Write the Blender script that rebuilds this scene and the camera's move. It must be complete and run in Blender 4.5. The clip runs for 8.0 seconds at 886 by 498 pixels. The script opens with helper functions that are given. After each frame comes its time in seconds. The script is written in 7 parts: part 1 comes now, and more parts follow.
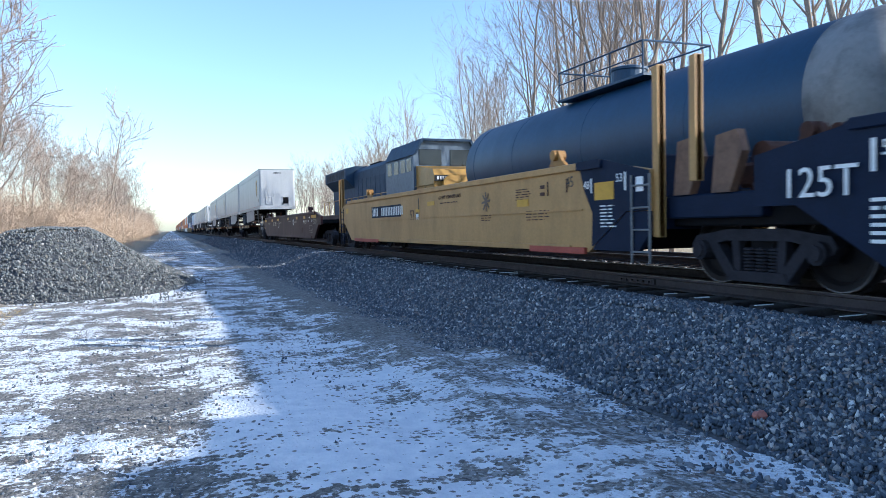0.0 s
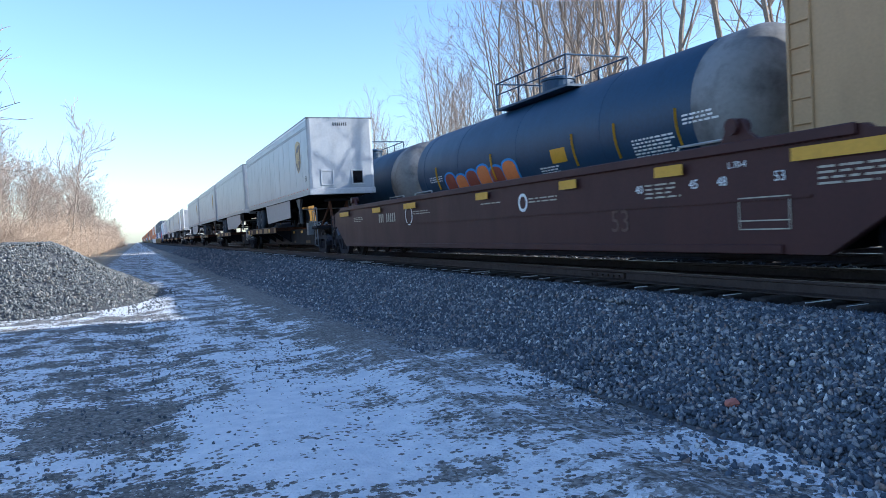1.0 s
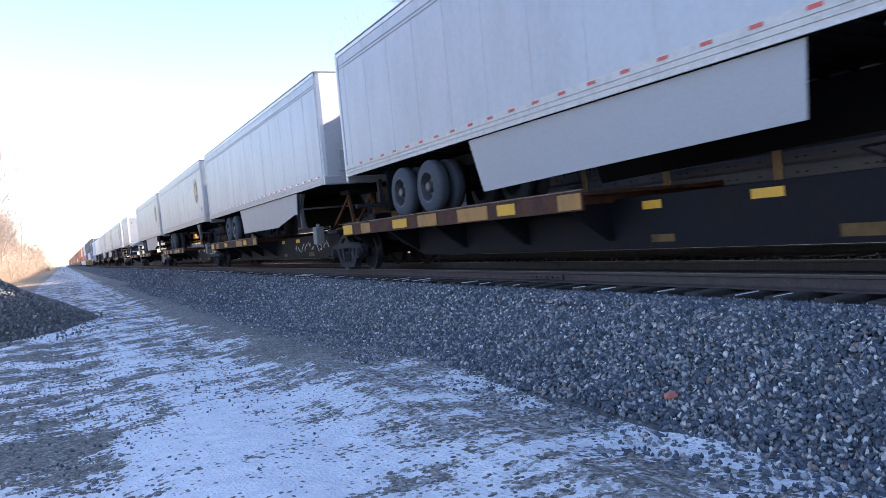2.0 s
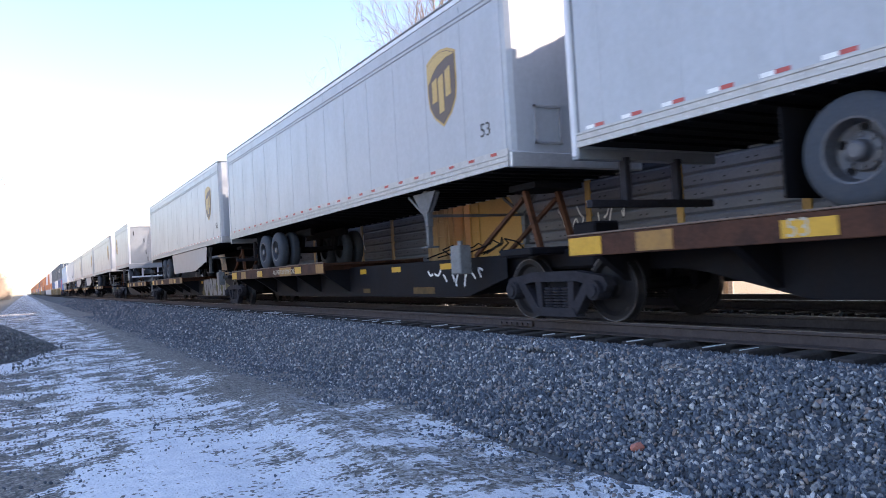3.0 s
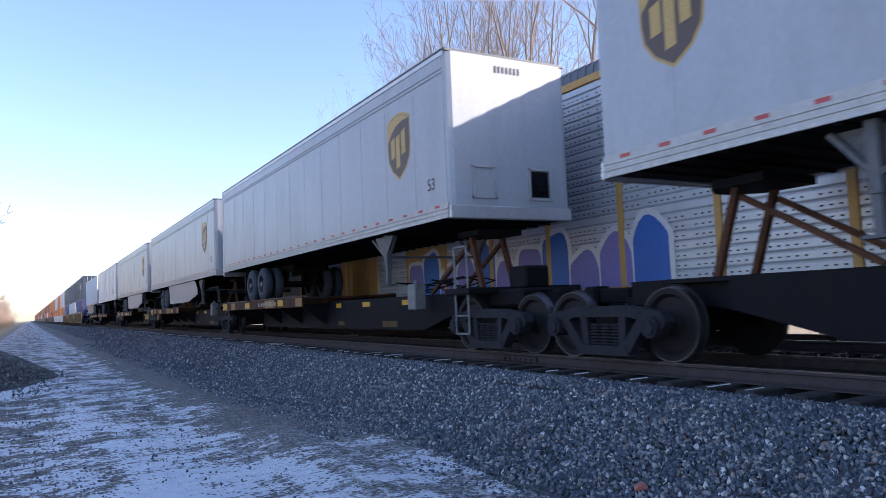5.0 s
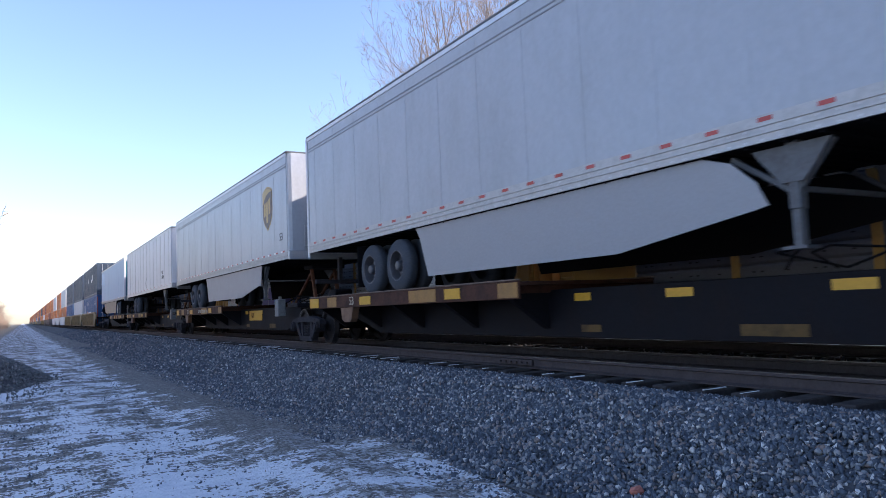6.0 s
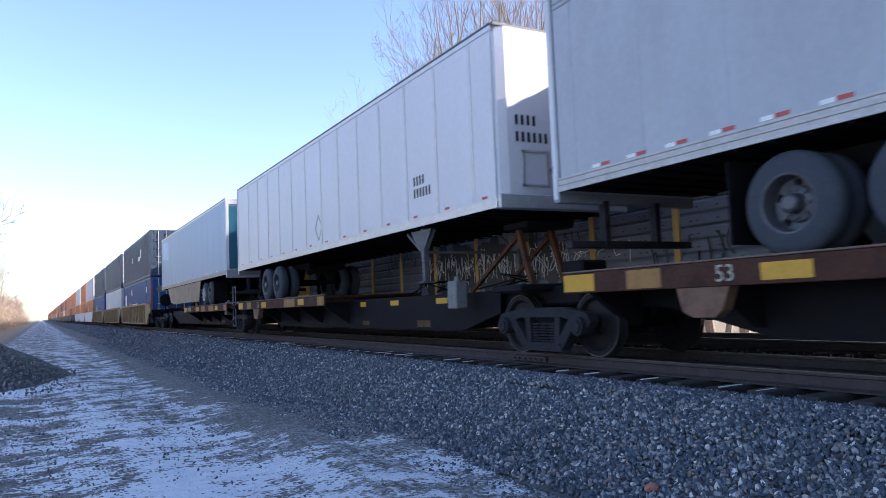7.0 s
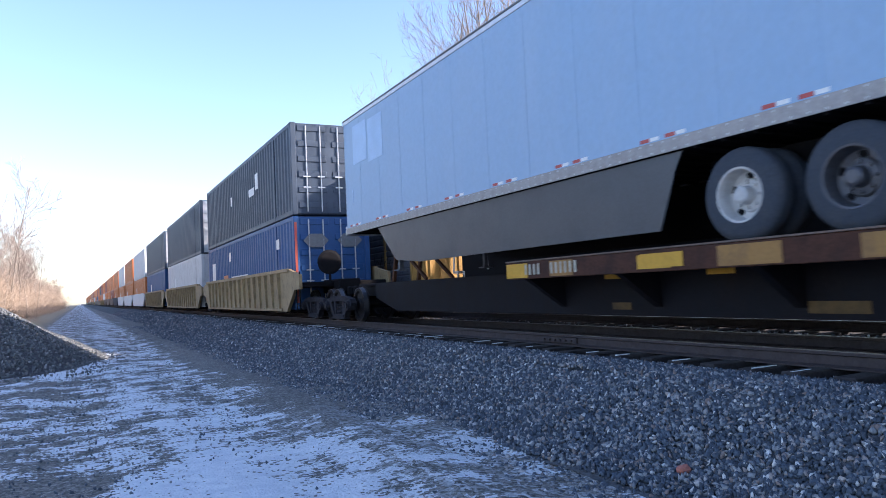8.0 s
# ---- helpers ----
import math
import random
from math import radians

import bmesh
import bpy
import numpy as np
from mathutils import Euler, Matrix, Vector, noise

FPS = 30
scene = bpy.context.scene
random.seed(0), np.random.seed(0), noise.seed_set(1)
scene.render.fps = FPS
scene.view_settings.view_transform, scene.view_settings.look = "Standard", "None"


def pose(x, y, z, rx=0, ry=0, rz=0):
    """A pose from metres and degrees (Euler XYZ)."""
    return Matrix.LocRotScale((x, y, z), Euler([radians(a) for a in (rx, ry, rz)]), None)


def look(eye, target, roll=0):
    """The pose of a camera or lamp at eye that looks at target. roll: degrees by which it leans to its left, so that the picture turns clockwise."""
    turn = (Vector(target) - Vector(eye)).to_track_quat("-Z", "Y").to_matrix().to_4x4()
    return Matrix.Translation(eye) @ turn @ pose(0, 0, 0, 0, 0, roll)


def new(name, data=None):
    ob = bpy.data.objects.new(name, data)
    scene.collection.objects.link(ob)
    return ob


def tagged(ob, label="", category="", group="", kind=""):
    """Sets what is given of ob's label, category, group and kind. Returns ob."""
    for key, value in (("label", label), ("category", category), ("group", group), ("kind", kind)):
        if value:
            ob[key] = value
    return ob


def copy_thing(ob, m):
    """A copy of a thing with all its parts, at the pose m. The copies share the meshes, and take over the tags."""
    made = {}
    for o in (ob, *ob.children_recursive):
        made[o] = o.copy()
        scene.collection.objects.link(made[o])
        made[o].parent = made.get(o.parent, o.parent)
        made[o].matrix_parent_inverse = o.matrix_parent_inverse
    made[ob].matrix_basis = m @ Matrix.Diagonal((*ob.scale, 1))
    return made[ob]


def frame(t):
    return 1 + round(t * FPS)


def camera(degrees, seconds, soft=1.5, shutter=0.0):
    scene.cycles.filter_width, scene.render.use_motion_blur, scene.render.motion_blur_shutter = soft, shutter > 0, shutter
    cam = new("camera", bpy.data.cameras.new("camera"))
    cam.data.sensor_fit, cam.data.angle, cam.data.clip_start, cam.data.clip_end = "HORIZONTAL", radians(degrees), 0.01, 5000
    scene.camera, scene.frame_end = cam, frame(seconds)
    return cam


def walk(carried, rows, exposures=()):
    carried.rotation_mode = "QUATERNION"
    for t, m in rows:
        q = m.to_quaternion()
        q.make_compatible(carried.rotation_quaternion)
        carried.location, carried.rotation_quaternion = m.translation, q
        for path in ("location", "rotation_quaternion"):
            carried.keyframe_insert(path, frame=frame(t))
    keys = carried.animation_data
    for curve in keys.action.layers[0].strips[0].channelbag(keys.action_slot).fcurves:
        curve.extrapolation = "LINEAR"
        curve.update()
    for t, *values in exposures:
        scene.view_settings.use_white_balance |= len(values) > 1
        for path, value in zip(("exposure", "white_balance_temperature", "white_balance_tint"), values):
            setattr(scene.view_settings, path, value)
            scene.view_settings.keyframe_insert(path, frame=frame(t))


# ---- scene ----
EYE = (0.0, 0.0, 1.6)
cam = camera(62.9, 8.0, soft=0.45, shutter=0.06)


def aim(yaw, pitch, roll):
    """A camera pose at EYE: yaw to the left of the track's line, pitch up, roll."""
    a, b = radians(yaw), radians(pitch)
    way = Vector((-math.sin(a) * math.cos(b), math.cos(a) * math.cos(b), math.sin(b)))
    return look(EYE, Vector(EYE) + way, roll)


walk(cam, [(t, aim(*a)) for t, *a in [
    (0.0, -20.54, -1.88, -1.14), (0.5, -20.60, -0.87, -3.91), (1.0, -22.81, -1.86, -3.13),
    (1.5, -26.55, -1.73, -4.59), (1.7, -27.11, -1.47, -5.08), (2.8, -29.76, -1.62, -4.40),
    (3.0, -30.08, 1.64, -3.33), (3.5, -29.84, 4.56, -2.36), (4.0, -29.86, 4.24, -2.47),
    (4.5, -29.82, 4.24, -2.39), (6.0, -30.19, 4.54, -2.31), (6.5, -30.49, 4.38, -2.34),
    (7.0, -29.09, 4.32, -2.30), (7.5, -26.16, 1.21, -2.88), (8.0, -26.74, 3.01, -2.66)]],
    exposures=[(0.0, 0.90, 5250, 9), (0.8, 0.82, 5150, 9), (1.0, 0.84, 5150, 10), (1.5, 1.4, 5450, 17), (1.7, 1.52, 5700, 20), (2.8, 1.7, 6200, 22),
               (3.5, 1.54, 6450, 22), (4.0, 1.28, 6050, 22), (4.5, 1.08, 5750, 22), (6.0, 1.06, 5800, 22), (8.0, 1.26, 5700, 20)])

# ---- light: a low winter sun behind the trains, clear sky ----
SUN = Vector((1.0, -0.56, 0.492)).normalized()
ELEV = math.asin(SUN.z)
AZIM = math.atan2(SUN.x, SUN.y)
world = bpy.data.worlds.new("winter_sky")
scene.world = world
world.use_nodes = True
wn = world.node_tree.nodes
sky = wn.new("ShaderNodeTexSky")
sky.sky_type = "NISHITA"
sky.sun_disc = False
sky.sun_elevation = ELEV
sky.sun_rotation = AZIM
sky.air_density = 1.0
sky.dust_density = 0.8
sky.ozone_density = 1.0
wn["Background"].inputs["Strength"].default_value = 0.15
world.node_tree.links.new(sky.outputs["Color"], wn["Background"].inputs["Color"])
sun_data = bpy.data.lights.new("sun", "SUN")
sun_data.energy = 5.0
sun_data.angle = radians(0.53)
sun_data.color = (1.0, 0.87, 0.68)
sun = new("sun", sun_data)
sun.location = (60, -37, 40)
sun.rotation_mode = "XYZ"
sun.rotation_euler = SUN.to_track_quat("Z", "Y").to_euler()


# ---- materials ----
def surface(name, color, rough=0.6, metal=0.0, stain=0.35, stain_color=None, stain_scale=0.6, grain=0.12,
            grain_scale=30.0, bump=0.1, streak=1.0, spec=0.5, ramp=(0.45, 0.75), vary=0.0):
    """Paint, metal or earth: a base colour, stains at one scale, grain at another, and fine relief."""
    m = bpy.data.materials.new(name)
    m.use_nodes = True
    nt = m.node_tree
    n, l = nt.nodes, nt.links
    b = n["Principled BSDF"]
    tc = n.new("ShaderNodeTexCoord")
    mp = n.new("ShaderNodeMapping")
    mp.inputs["Scale"].default_value = (1.0, 1.0, 1.0 / streak)
    l.new(tc.outputs["Object"], mp.inputs["Vector"])
    big = n.new("ShaderNodeTexNoise")
    big.inputs["Scale"].default_value = stain_scale * 3
    big.inputs["Detail"].default_value = 6
    big.inputs["Roughness"].default_value = 0.65
    l.new(mp.outputs["Vector"], big.inputs["Vector"])
    cr = n.new("ShaderNodeValToRGB")
    cr.color_ramp.elements[0].position, cr.color_ramp.elements[1].position = ramp
    l.new(big.outputs["Fac"], cr.inputs["Fac"])
    fine = n.new("ShaderNodeTexNoise")
    fine.inputs["Scale"].default_value = grain_scale
    fine.inputs["Detail"].default_value = 4
    l.new(tc.outputs["Object"], fine.inputs["Vector"])
    sc = stain_color or tuple(c * 0.45 for c in color)
    mix = n.new("ShaderNodeMix")
    mix.data_type = "RGBA"
    mix.inputs["A"].default_value = (*color, 1)
    mix.inputs["B"].default_value = (*sc, 1)
    k = n.new("ShaderNodeMath")
    k.operation = "MULTIPLY"
    k.inputs[1].default_value = stain
    l.new(cr.outputs["Color"], k.inputs[0])
    l.new(k.outputs[0], mix.inputs["Factor"])
    hsv = n.new("ShaderNodeHueSaturation")
    v = n.new("ShaderNodeMapRange")
    v.inputs["From Min"].default_value, v.inputs["From Max"].default_value = 0.3, 0.7
    v.inputs["To Min"].default_value, v.inputs["To Max"].default_value = 1 - grain, 1 + grain
    l.new(fine.outputs["Fac"], v.inputs["Value"])
    last = v.outputs["Result"]
    if vary:
        info = n.new("ShaderNodeObjectInfo")
        r = n.new("ShaderNodeMapRange")
        r.inputs["To Min"].default_value, r.inputs["To Max"].default_value = 1 - vary, 1 + vary
        l.new(info.outputs["Random"], r.inputs["Value"])
        mu = n.new("ShaderNodeMath")
        mu.operation = "MULTIPLY"
        l.new(last, mu.inputs[0])
        l.new(r.outputs["Result"], mu.inputs[1])
        last = mu.outputs[0]
    l.new(last, hsv.inputs["Value"])
    l.new(mix.outputs["Result"], hsv.inputs["Color"])
    l.new(hsv.outputs["Color"], b.inputs["Base Color"])
    rr = n.new("ShaderNodeMapRange")
    rr.inputs["To Min"].default_value, rr.inputs["To Max"].default_value = max(0.05, rough - 0.12), min(1, rough + 0.12)
    l.new(big.outputs["Fac"], rr.inputs["Value"])
    l.new(rr.outputs["Result"], b.inputs["Roughness"])
    b.inputs["Metallic"].default_value = metal
    b.inputs["Specular IOR Level"].default_value = spec
    if bump:
        bp = n.new("ShaderNodeBump")
        bp.inputs["Strength"].default_value = bump
        bp.inputs["Distance"].default_value = 0.01
        l.new(fine.outputs["Fac"], bp.inputs["Height"])
        l.new(bp.outputs["Normal"], b.inputs["Normal"])
    return m


RUST = (0.11, 0.055, 0.032)
GRIME = (0.05, 0.045, 0.04)
M_yellow = surface("yellow_car_paint", (0.42, 0.235, 0.072), 0.55, 0, 0.5, (0.17, 0.09, 0.035), 0.5, 0.1, 25, 0.06, 3)
M_yellow_dk = surface("dirty_yellow_paint", (0.30, 0.15, 0.03), 0.6, 0, 0.7, (0.12, 0.07, 0.035), 1.2, 0.12, 25, 0.1, 2)
M_mark = surface("yellow_marking_paint", (0.56, 0.30, 0.012), 0.5, 0, 0.25, None, 2, 0.08)
M_wellgrey = surface("dark_grey_blue_paint", (0.009, 0.016, 0.038), 0.6, 0, 0.4, (0.008, 0.009, 0.012), 0.8, 0.12, spec=0.12)
M_brown = surface("oxide_brown_paint", (0.050, 0.017, 0.016), 0.55, 0, 0.5, (0.022, 0.013, 0.013), 0.5, 0.1, 20, 0.06, 3, spec=0.25)
M_fadedtext = surface("worn_lettering_on_brown", (0.11, 0.065, 0.05), 0.6, 0, 0.5, (0.05, 0.03, 0.025), 4, spec=0.25)
M_oldyellow = surface("worn_dark_yellow_paint", (0.11, 0.066, 0.022), 0.65, 0, 0.8, (0.025, 0.018, 0.014), 1.5, 0.15, spec=0.2)
M_redstrip = surface("red_sill_paint", (0.35, 0.06, 0.035), 0.6)
# grimy steel; also puts shade into far skirts, rim holes and a gap filler
M_under = surface("grimy_underframe_steel_and_shade", (0.006, 0.006, 0.008), 0.8, 0.0, 0.5, (0.014, 0.011, 0.010), 1.5, 0.2, spec=0.15)
M_spine = surface("weathered_black_spine_steel", (0.007, 0.007, 0.010), 0.7, 0.0, 0.6, (0.016, 0.011, 0.010), 0.8, 0.15, 25, 0.1, 2, spec=0.15)
M_deck = surface("rusty_deck_fascia", (0.070, 0.030, 0.019), 0.75, 0, 0.8, (0.018, 0.014, 0.014), 1.0, 0.2, spec=0.2)
M_casting = surface("tan_rusted_casting", (0.16, 0.085, 0.048), 0.65, 0, 0.8, (0.05, 0.026, 0.018), 1.6, 0.12)
M_lip = surface("worn_deck_edge", (0.15, 0.105, 0.08), 0.65, 0, 0.6, (0.06, 0.04, 0.03), 1.5, 0.15)
M_strut = surface("rust_orange_strut", (0.10, 0.042, 0.022), 0.75, 0, 0.8, (0.02, 0.012, 0.010), 1.5, 0.15, spec=0.2)
M_truck = surface("dusty_bogie_casting", (0.028, 0.026, 0.032), 0.8, 0.0, 0.5, (0.010, 0.009, 0.010), 2, 0.2, spec=0.2)
M_wheel = surface("brown_wheel_steel", (0.013, 0.011, 0.012), 0.65, 0.0, 0.4, None, 3, spec=0.2)
M_tread = surface("polished_wheel_tread", (0.11, 0.11, 0.12), 0.4, 0.9, 0.1, None, 3, 0.03)
M_trailer = surface("white_trailer_panel", (0.365, 0.385, 0.42), 0.34, 0, 0.5, (0.27, 0.28, 0.29), 0.6, 0.05, 12, 0.02, 4)
M_trailer_b = surface("bright_white_trailer_panel", (0.63, 0.63, 0.66), 0.4, 0, 0.15, (0.5, 0.48, 0.46), 0.5, 0.03, 12, 0.02, 4)
M_trailer_c = surface("pale_blue_trailer_panel", (0.27, 0.40, 0.56), 0.45, 0, 0.3, (0.38, 0.46, 0.56), 0.4, 0.04, 12, 0.02, 4)
M_nose = surface("white_nose_panel", (0.40, 0.42, 0.45), 0.42, 0, 0.4, (0.27, 0.275, 0.28), 0.7, 0.05, 12, 0.02, 4)
M_alum = surface("dull_aluminium_trim", (0.58, 0.58, 0.59), 0.4, 0.6, 0.3, (0.3, 0.29, 0.28), 1.5, 0.06)
M_trailer_door = surface("grey_trailer_door", (0.24, 0.26, 0.285), 0.5, 0, 0.4, (0.2, 0.2, 0.21), 0.8, 0.08)
M_skirt = surface("grey_side_skirt", (0.27, 0.275, 0.295), 0.45, 0, 0.3, (0.28, 0.27, 0.26), 0.8, 0.05)
M_skirt_dk = surface("charcoal_side_skirt", (0.035, 0.042, 0.055), 0.4, 0, 0.3)
M_roof = surface("dark_roof_edge", (0.09, 0.095, 0.1), 0.5)
M_red = surface("red_reflector_tape", (0.42, 0.05, 0.04), 0.4, 0, 0.3)
M_white = surface("white_paint_marking", (0.78, 0.78, 0.76), 0.5, 0, 0.25, (0.4, 0.38, 0.36), 3)
M_greybox = surface("grey_metal_box", (0.17, 0.175, 0.18), 0.6, 0, 0.5, (0.08, 0.07, 0.06), 3)
M_leg = surface("grimy_grey_leg_steel", (0.10, 0.105, 0.115), 0.6, 0, 0.6, (0.05, 0.045, 0.045), 3)
M_beige = surface("faded_beige_yellow_paint", (0.33, 0.235, 0.115), 0.65, 0, 0.7, (0.12, 0.08, 0.05), 1.2, 0.12)
M_teal = surface("teal_trailer_door", (0.022, 0.13, 0.19), 0.4, 0, 0.3, (0.05, 0.14, 0.18), 0.8, 0.05)
M_railgrey = surface("weathered_bottom_rail", (0.33, 0.31, 0.295), 0.55, 0.2, 0.5, (0.18, 0.16, 0.15), 2, 0.1)
M_railpale = surface("pale_ridged_bottom_rail", (0.44, 0.43, 0.42), 0.5, 0.1, 0.5, (0.27, 0.255, 0.245), 2, 0.08)
M_whiterim = surface("white_painted_rim", (0.52, 0.51, 0.49), 0.5, 0, 0.5, (0.25, 0.22, 0.19), 5)
M_oldwhite = surface("faded_cream_lettering", (0.42, 0.38, 0.30), 0.6, 0, 0.5, (0.15, 0.12, 0.09), 3)
M_palepatch = surface("lighter_blue_patch", (0.36, 0.52, 0.72), 0.4, 0, 0.2)
M_black = surface("black_paint_marking", (0.02, 0.02, 0.022), 0.5)
M_tyre = surface("dusty_tyre_rubber", (0.034, 0.042, 0.056), 0.85, 0, 0.5, (0.075, 0.075, 0.078), 2.5, 0.15, 40, 0.2)
M_rim = surface("dirty_steel_rim", (0.09, 0.092, 0.105), 0.5, 0.4, 0.5, (0.1, 0.09, 0.085), 4)
M_brand_brown = surface("shield_brown", (0.085, 0.052, 0.038), 0.45, 0, 0.1)
M_brand_gold = surface("shield_gold", (0.46, 0.30, 0.09), 0.45, 0, 0.1)
# black paint; the blue of the reflected sky is put into its base colour
M_tank = surface("sky_tinted_black_tank_paint", (0.008, 0.040, 0.092), 0.5, 0, 0.5, (0.013, 0.034, 0.064), 0.35, 0.12, 10, 0.03, 2)
M_tank_grey = surface("dusty_grey_tank_end", (0.21, 0.21, 0.21), 0.6, 0, 0.9, (0.035, 0.037, 0.042), 0.4, 0.08, 10, 0.03)
M_loco_blue = surface("dark_blue_loco_paint", (0.028, 0.055, 0.10), 0.6, 0, 0.4, (0.022, 0.028, 0.04), 1.0, 0.1, spec=0.2)
M_loco_grey = surface("grey_loco_cab_paint", (0.085, 0.12, 0.17), 0.5, 0, 0.4, None, 1.5, 0.08)
M_loco_yellow = surface("loco_yellow_paint", (0.38, 0.215, 0.045), 0.45, 0, 0.3)
M_glass = surface("dark_cab_glass", (0.012, 0.014, 0.018), 0.08, 0, 0.1, None, 1, 0.0, 10, 0)
M_rack_tan = surface("tan_rack_paint", (0.42, 0.27, 0.13), 0.55, 0, 0.45, (0.28, 0.18, 0.09), 0.6, 0.07, 20, 0.05, 3)
M_rack_yellow = surface("yellow_rack_paint", (0.46, 0.26, 0.065), 0.5, 0, 0.4, (0.3, 0.18, 0.05), 0.6, 0.07, 20, 0.05, 3)
M_galv = surface("galvanised_rack_panel", (0.125, 0.13, 0.155), 0.5, 0.15, 0.55, (0.11, 0.11, 0.13), 0.8, 0.08, 20, 0.05, 2)
M_galv_b = surface("bright_galvanised_panel", (0.50, 0.52, 0.56), 0.4, 0.3, 0.4, (0.42, 0.42, 0.43), 0.8, 0.06, 20, 0.05, 2)
M_slot = surface("dark_panel_slot", (0.03, 0.032, 0.036), 0.8)
M_blue = surface("blue_container_paint", (0.014, 0.072, 0.21), 0.5, 0, 0.35, (0.03, 0.05, 0.11), 0.7, 0.1)
M_navy = surface("grey_navy_container_paint", (0.036, 0.056, 0.09), 0.5, 0, 0.3, None, 0.7, 0.1)
M_orange = surface("orange_container_paint", (0.50, 0.15, 0.035), 0.5, 0, 0.35, None, 0.7, 0.1)
M_redbrown = surface("red_brown_container_paint", (0.25, 0.06, 0.035), 0.5, 0, 0.35, None, 0.7, 0.1)
M_cwhite = surface("white_container_paint", (0.62, 0.62, 0.62), 0.5, 0, 0.35, (0.35, 0.32, 0.3), 0.7, 0.06)
M_shieldblue = surface("logo_blue", (0.03, 0.12, 0.42), 0.45, 0, 0.1)
M_shieldred = surface("logo_red", (0.55, 0.06, 0.04), 0.45, 0, 0.15)
M_olive = surface("sprayed_olive", (0.085, 0.075, 0.012), 0.7, 0, 0.6, (0.02, 0.018, 0.01), 2)
M_spraygrey = surface("spray_pale_grey", (0.23, 0.22, 0.215), 0.65, 0, 0.6, (0.2, 0.18, 0.165), 2, 0.15)
M_gpurple = surface("spray_purple", (0.20, 0.17, 0.42), 0.6, 0, 0.2)
M_gblue = surface("spray_blue", (0.05, 0.25, 0.62), 0.6, 0, 0.2)
M_gorange = surface("spray_orange", (0.62, 0.19, 0.05), 0.6, 0, 0.3)
M_rail = surface("rusty_rail_side", (0.062, 0.050, 0.050), 0.75, 0.0, 0.4, (0.018, 0.014, 0.014), 2, 0.15, spec=0.2)
M_railtop = surface("shiny_rail_head", (0.16, 0.15, 0.15), 0.42, 0.8, 0.2, None, 3, 0.05)
M_tie = surface("weathered_wooden_tie", (0.03, 0.025, 0.024), 0.9, 0, 0.5, (0.09, 0.085, 0.085), 1.5, 0.3, 25, 0.4, vary=0.3)
M_bark = surface("grey_brown_bark", (0.27, 0.225, 0.18), 0.9, 0, 0.5, (0.13, 0.105, 0.085), 2, 0.25, 20, 0.3, 4)
M_twig = surface("bare_twig_bark", (0.29, 0.235, 0.19), 0.9, 0, 0.4, (0.16, 0.115, 0.09), 0.3, 0.2)
M_brush = surface("dry_brush_stems", (0.44, 0.33, 0.235), 0.95, 0, 0.5, (0.30, 0.21, 0.145), 0.2, 0.2)
M_drygrass = surface("straw_dry_grass", (0.46, 0.36, 0.20), 0.95, 0, 0.4, (0.28, 0.21, 0.12), 0.4, 0.2)
M_snowlump = surface("old_snow", (0.80, 0.82, 0.85), 0.7, 0, 0.2, (0.6, 0.62, 0.66), 3, 0.05, 40, 0.2)


def stone_material(name, dark, light, brown):
    """Crushed stone that differs from piece to piece."""
    m = surface(name, dark, 0.85, 0, 0.0, None, 1, 0.18, 60, 0.3)
    n, l = m.node_tree.nodes, m.node_tree.links
    g = n.new("ShaderNodeNewGeometry")
    cr = n.new("ShaderNodeValToRGB")
    e = cr.color_ramp.elements
    e[0].color, e[1].color = (*dark, 1), (*light, 1)
    for pos, c in ((0.55, tuple(a * 1.9 for a in dark)), (0.80, tuple(a * 0.6 + b * 0.4 for a, b in zip(dark, light))), (0.90, brown)):
        k = e.new(pos)
        k.color = (*c, 1)
    l.new(g.outputs["Random Per Island"], cr.inputs["Fac"])
    mix = [q for q in n if q.bl_idname == "ShaderNodeMix"][0]
    l.new(cr.outputs["Color"], mix.inputs["A"])
    return m


M_stone = stone_material("crushed_ballast_stone", (0.050, 0.061, 0.077), (0.66, 0.65, 0.63), (0.22, 0.165, 0.14))
M_pile = stone_material("crushed_pile_stone", (0.07, 0.076, 0.078), (0.34, 0.34, 0.33), (0.16, 0.145, 0.125))
M_bed = surface("ballast_fines", (0.055, 0.06, 0.068), 0.95, 0, 0.6, (0.11, 0.108, 0.108), 4, 0.5, 28, 1.0, ramp=(0.4, 0.6))
M_redstone = surface("red_stone", (0.42, 0.16, 0.12), 0.85)


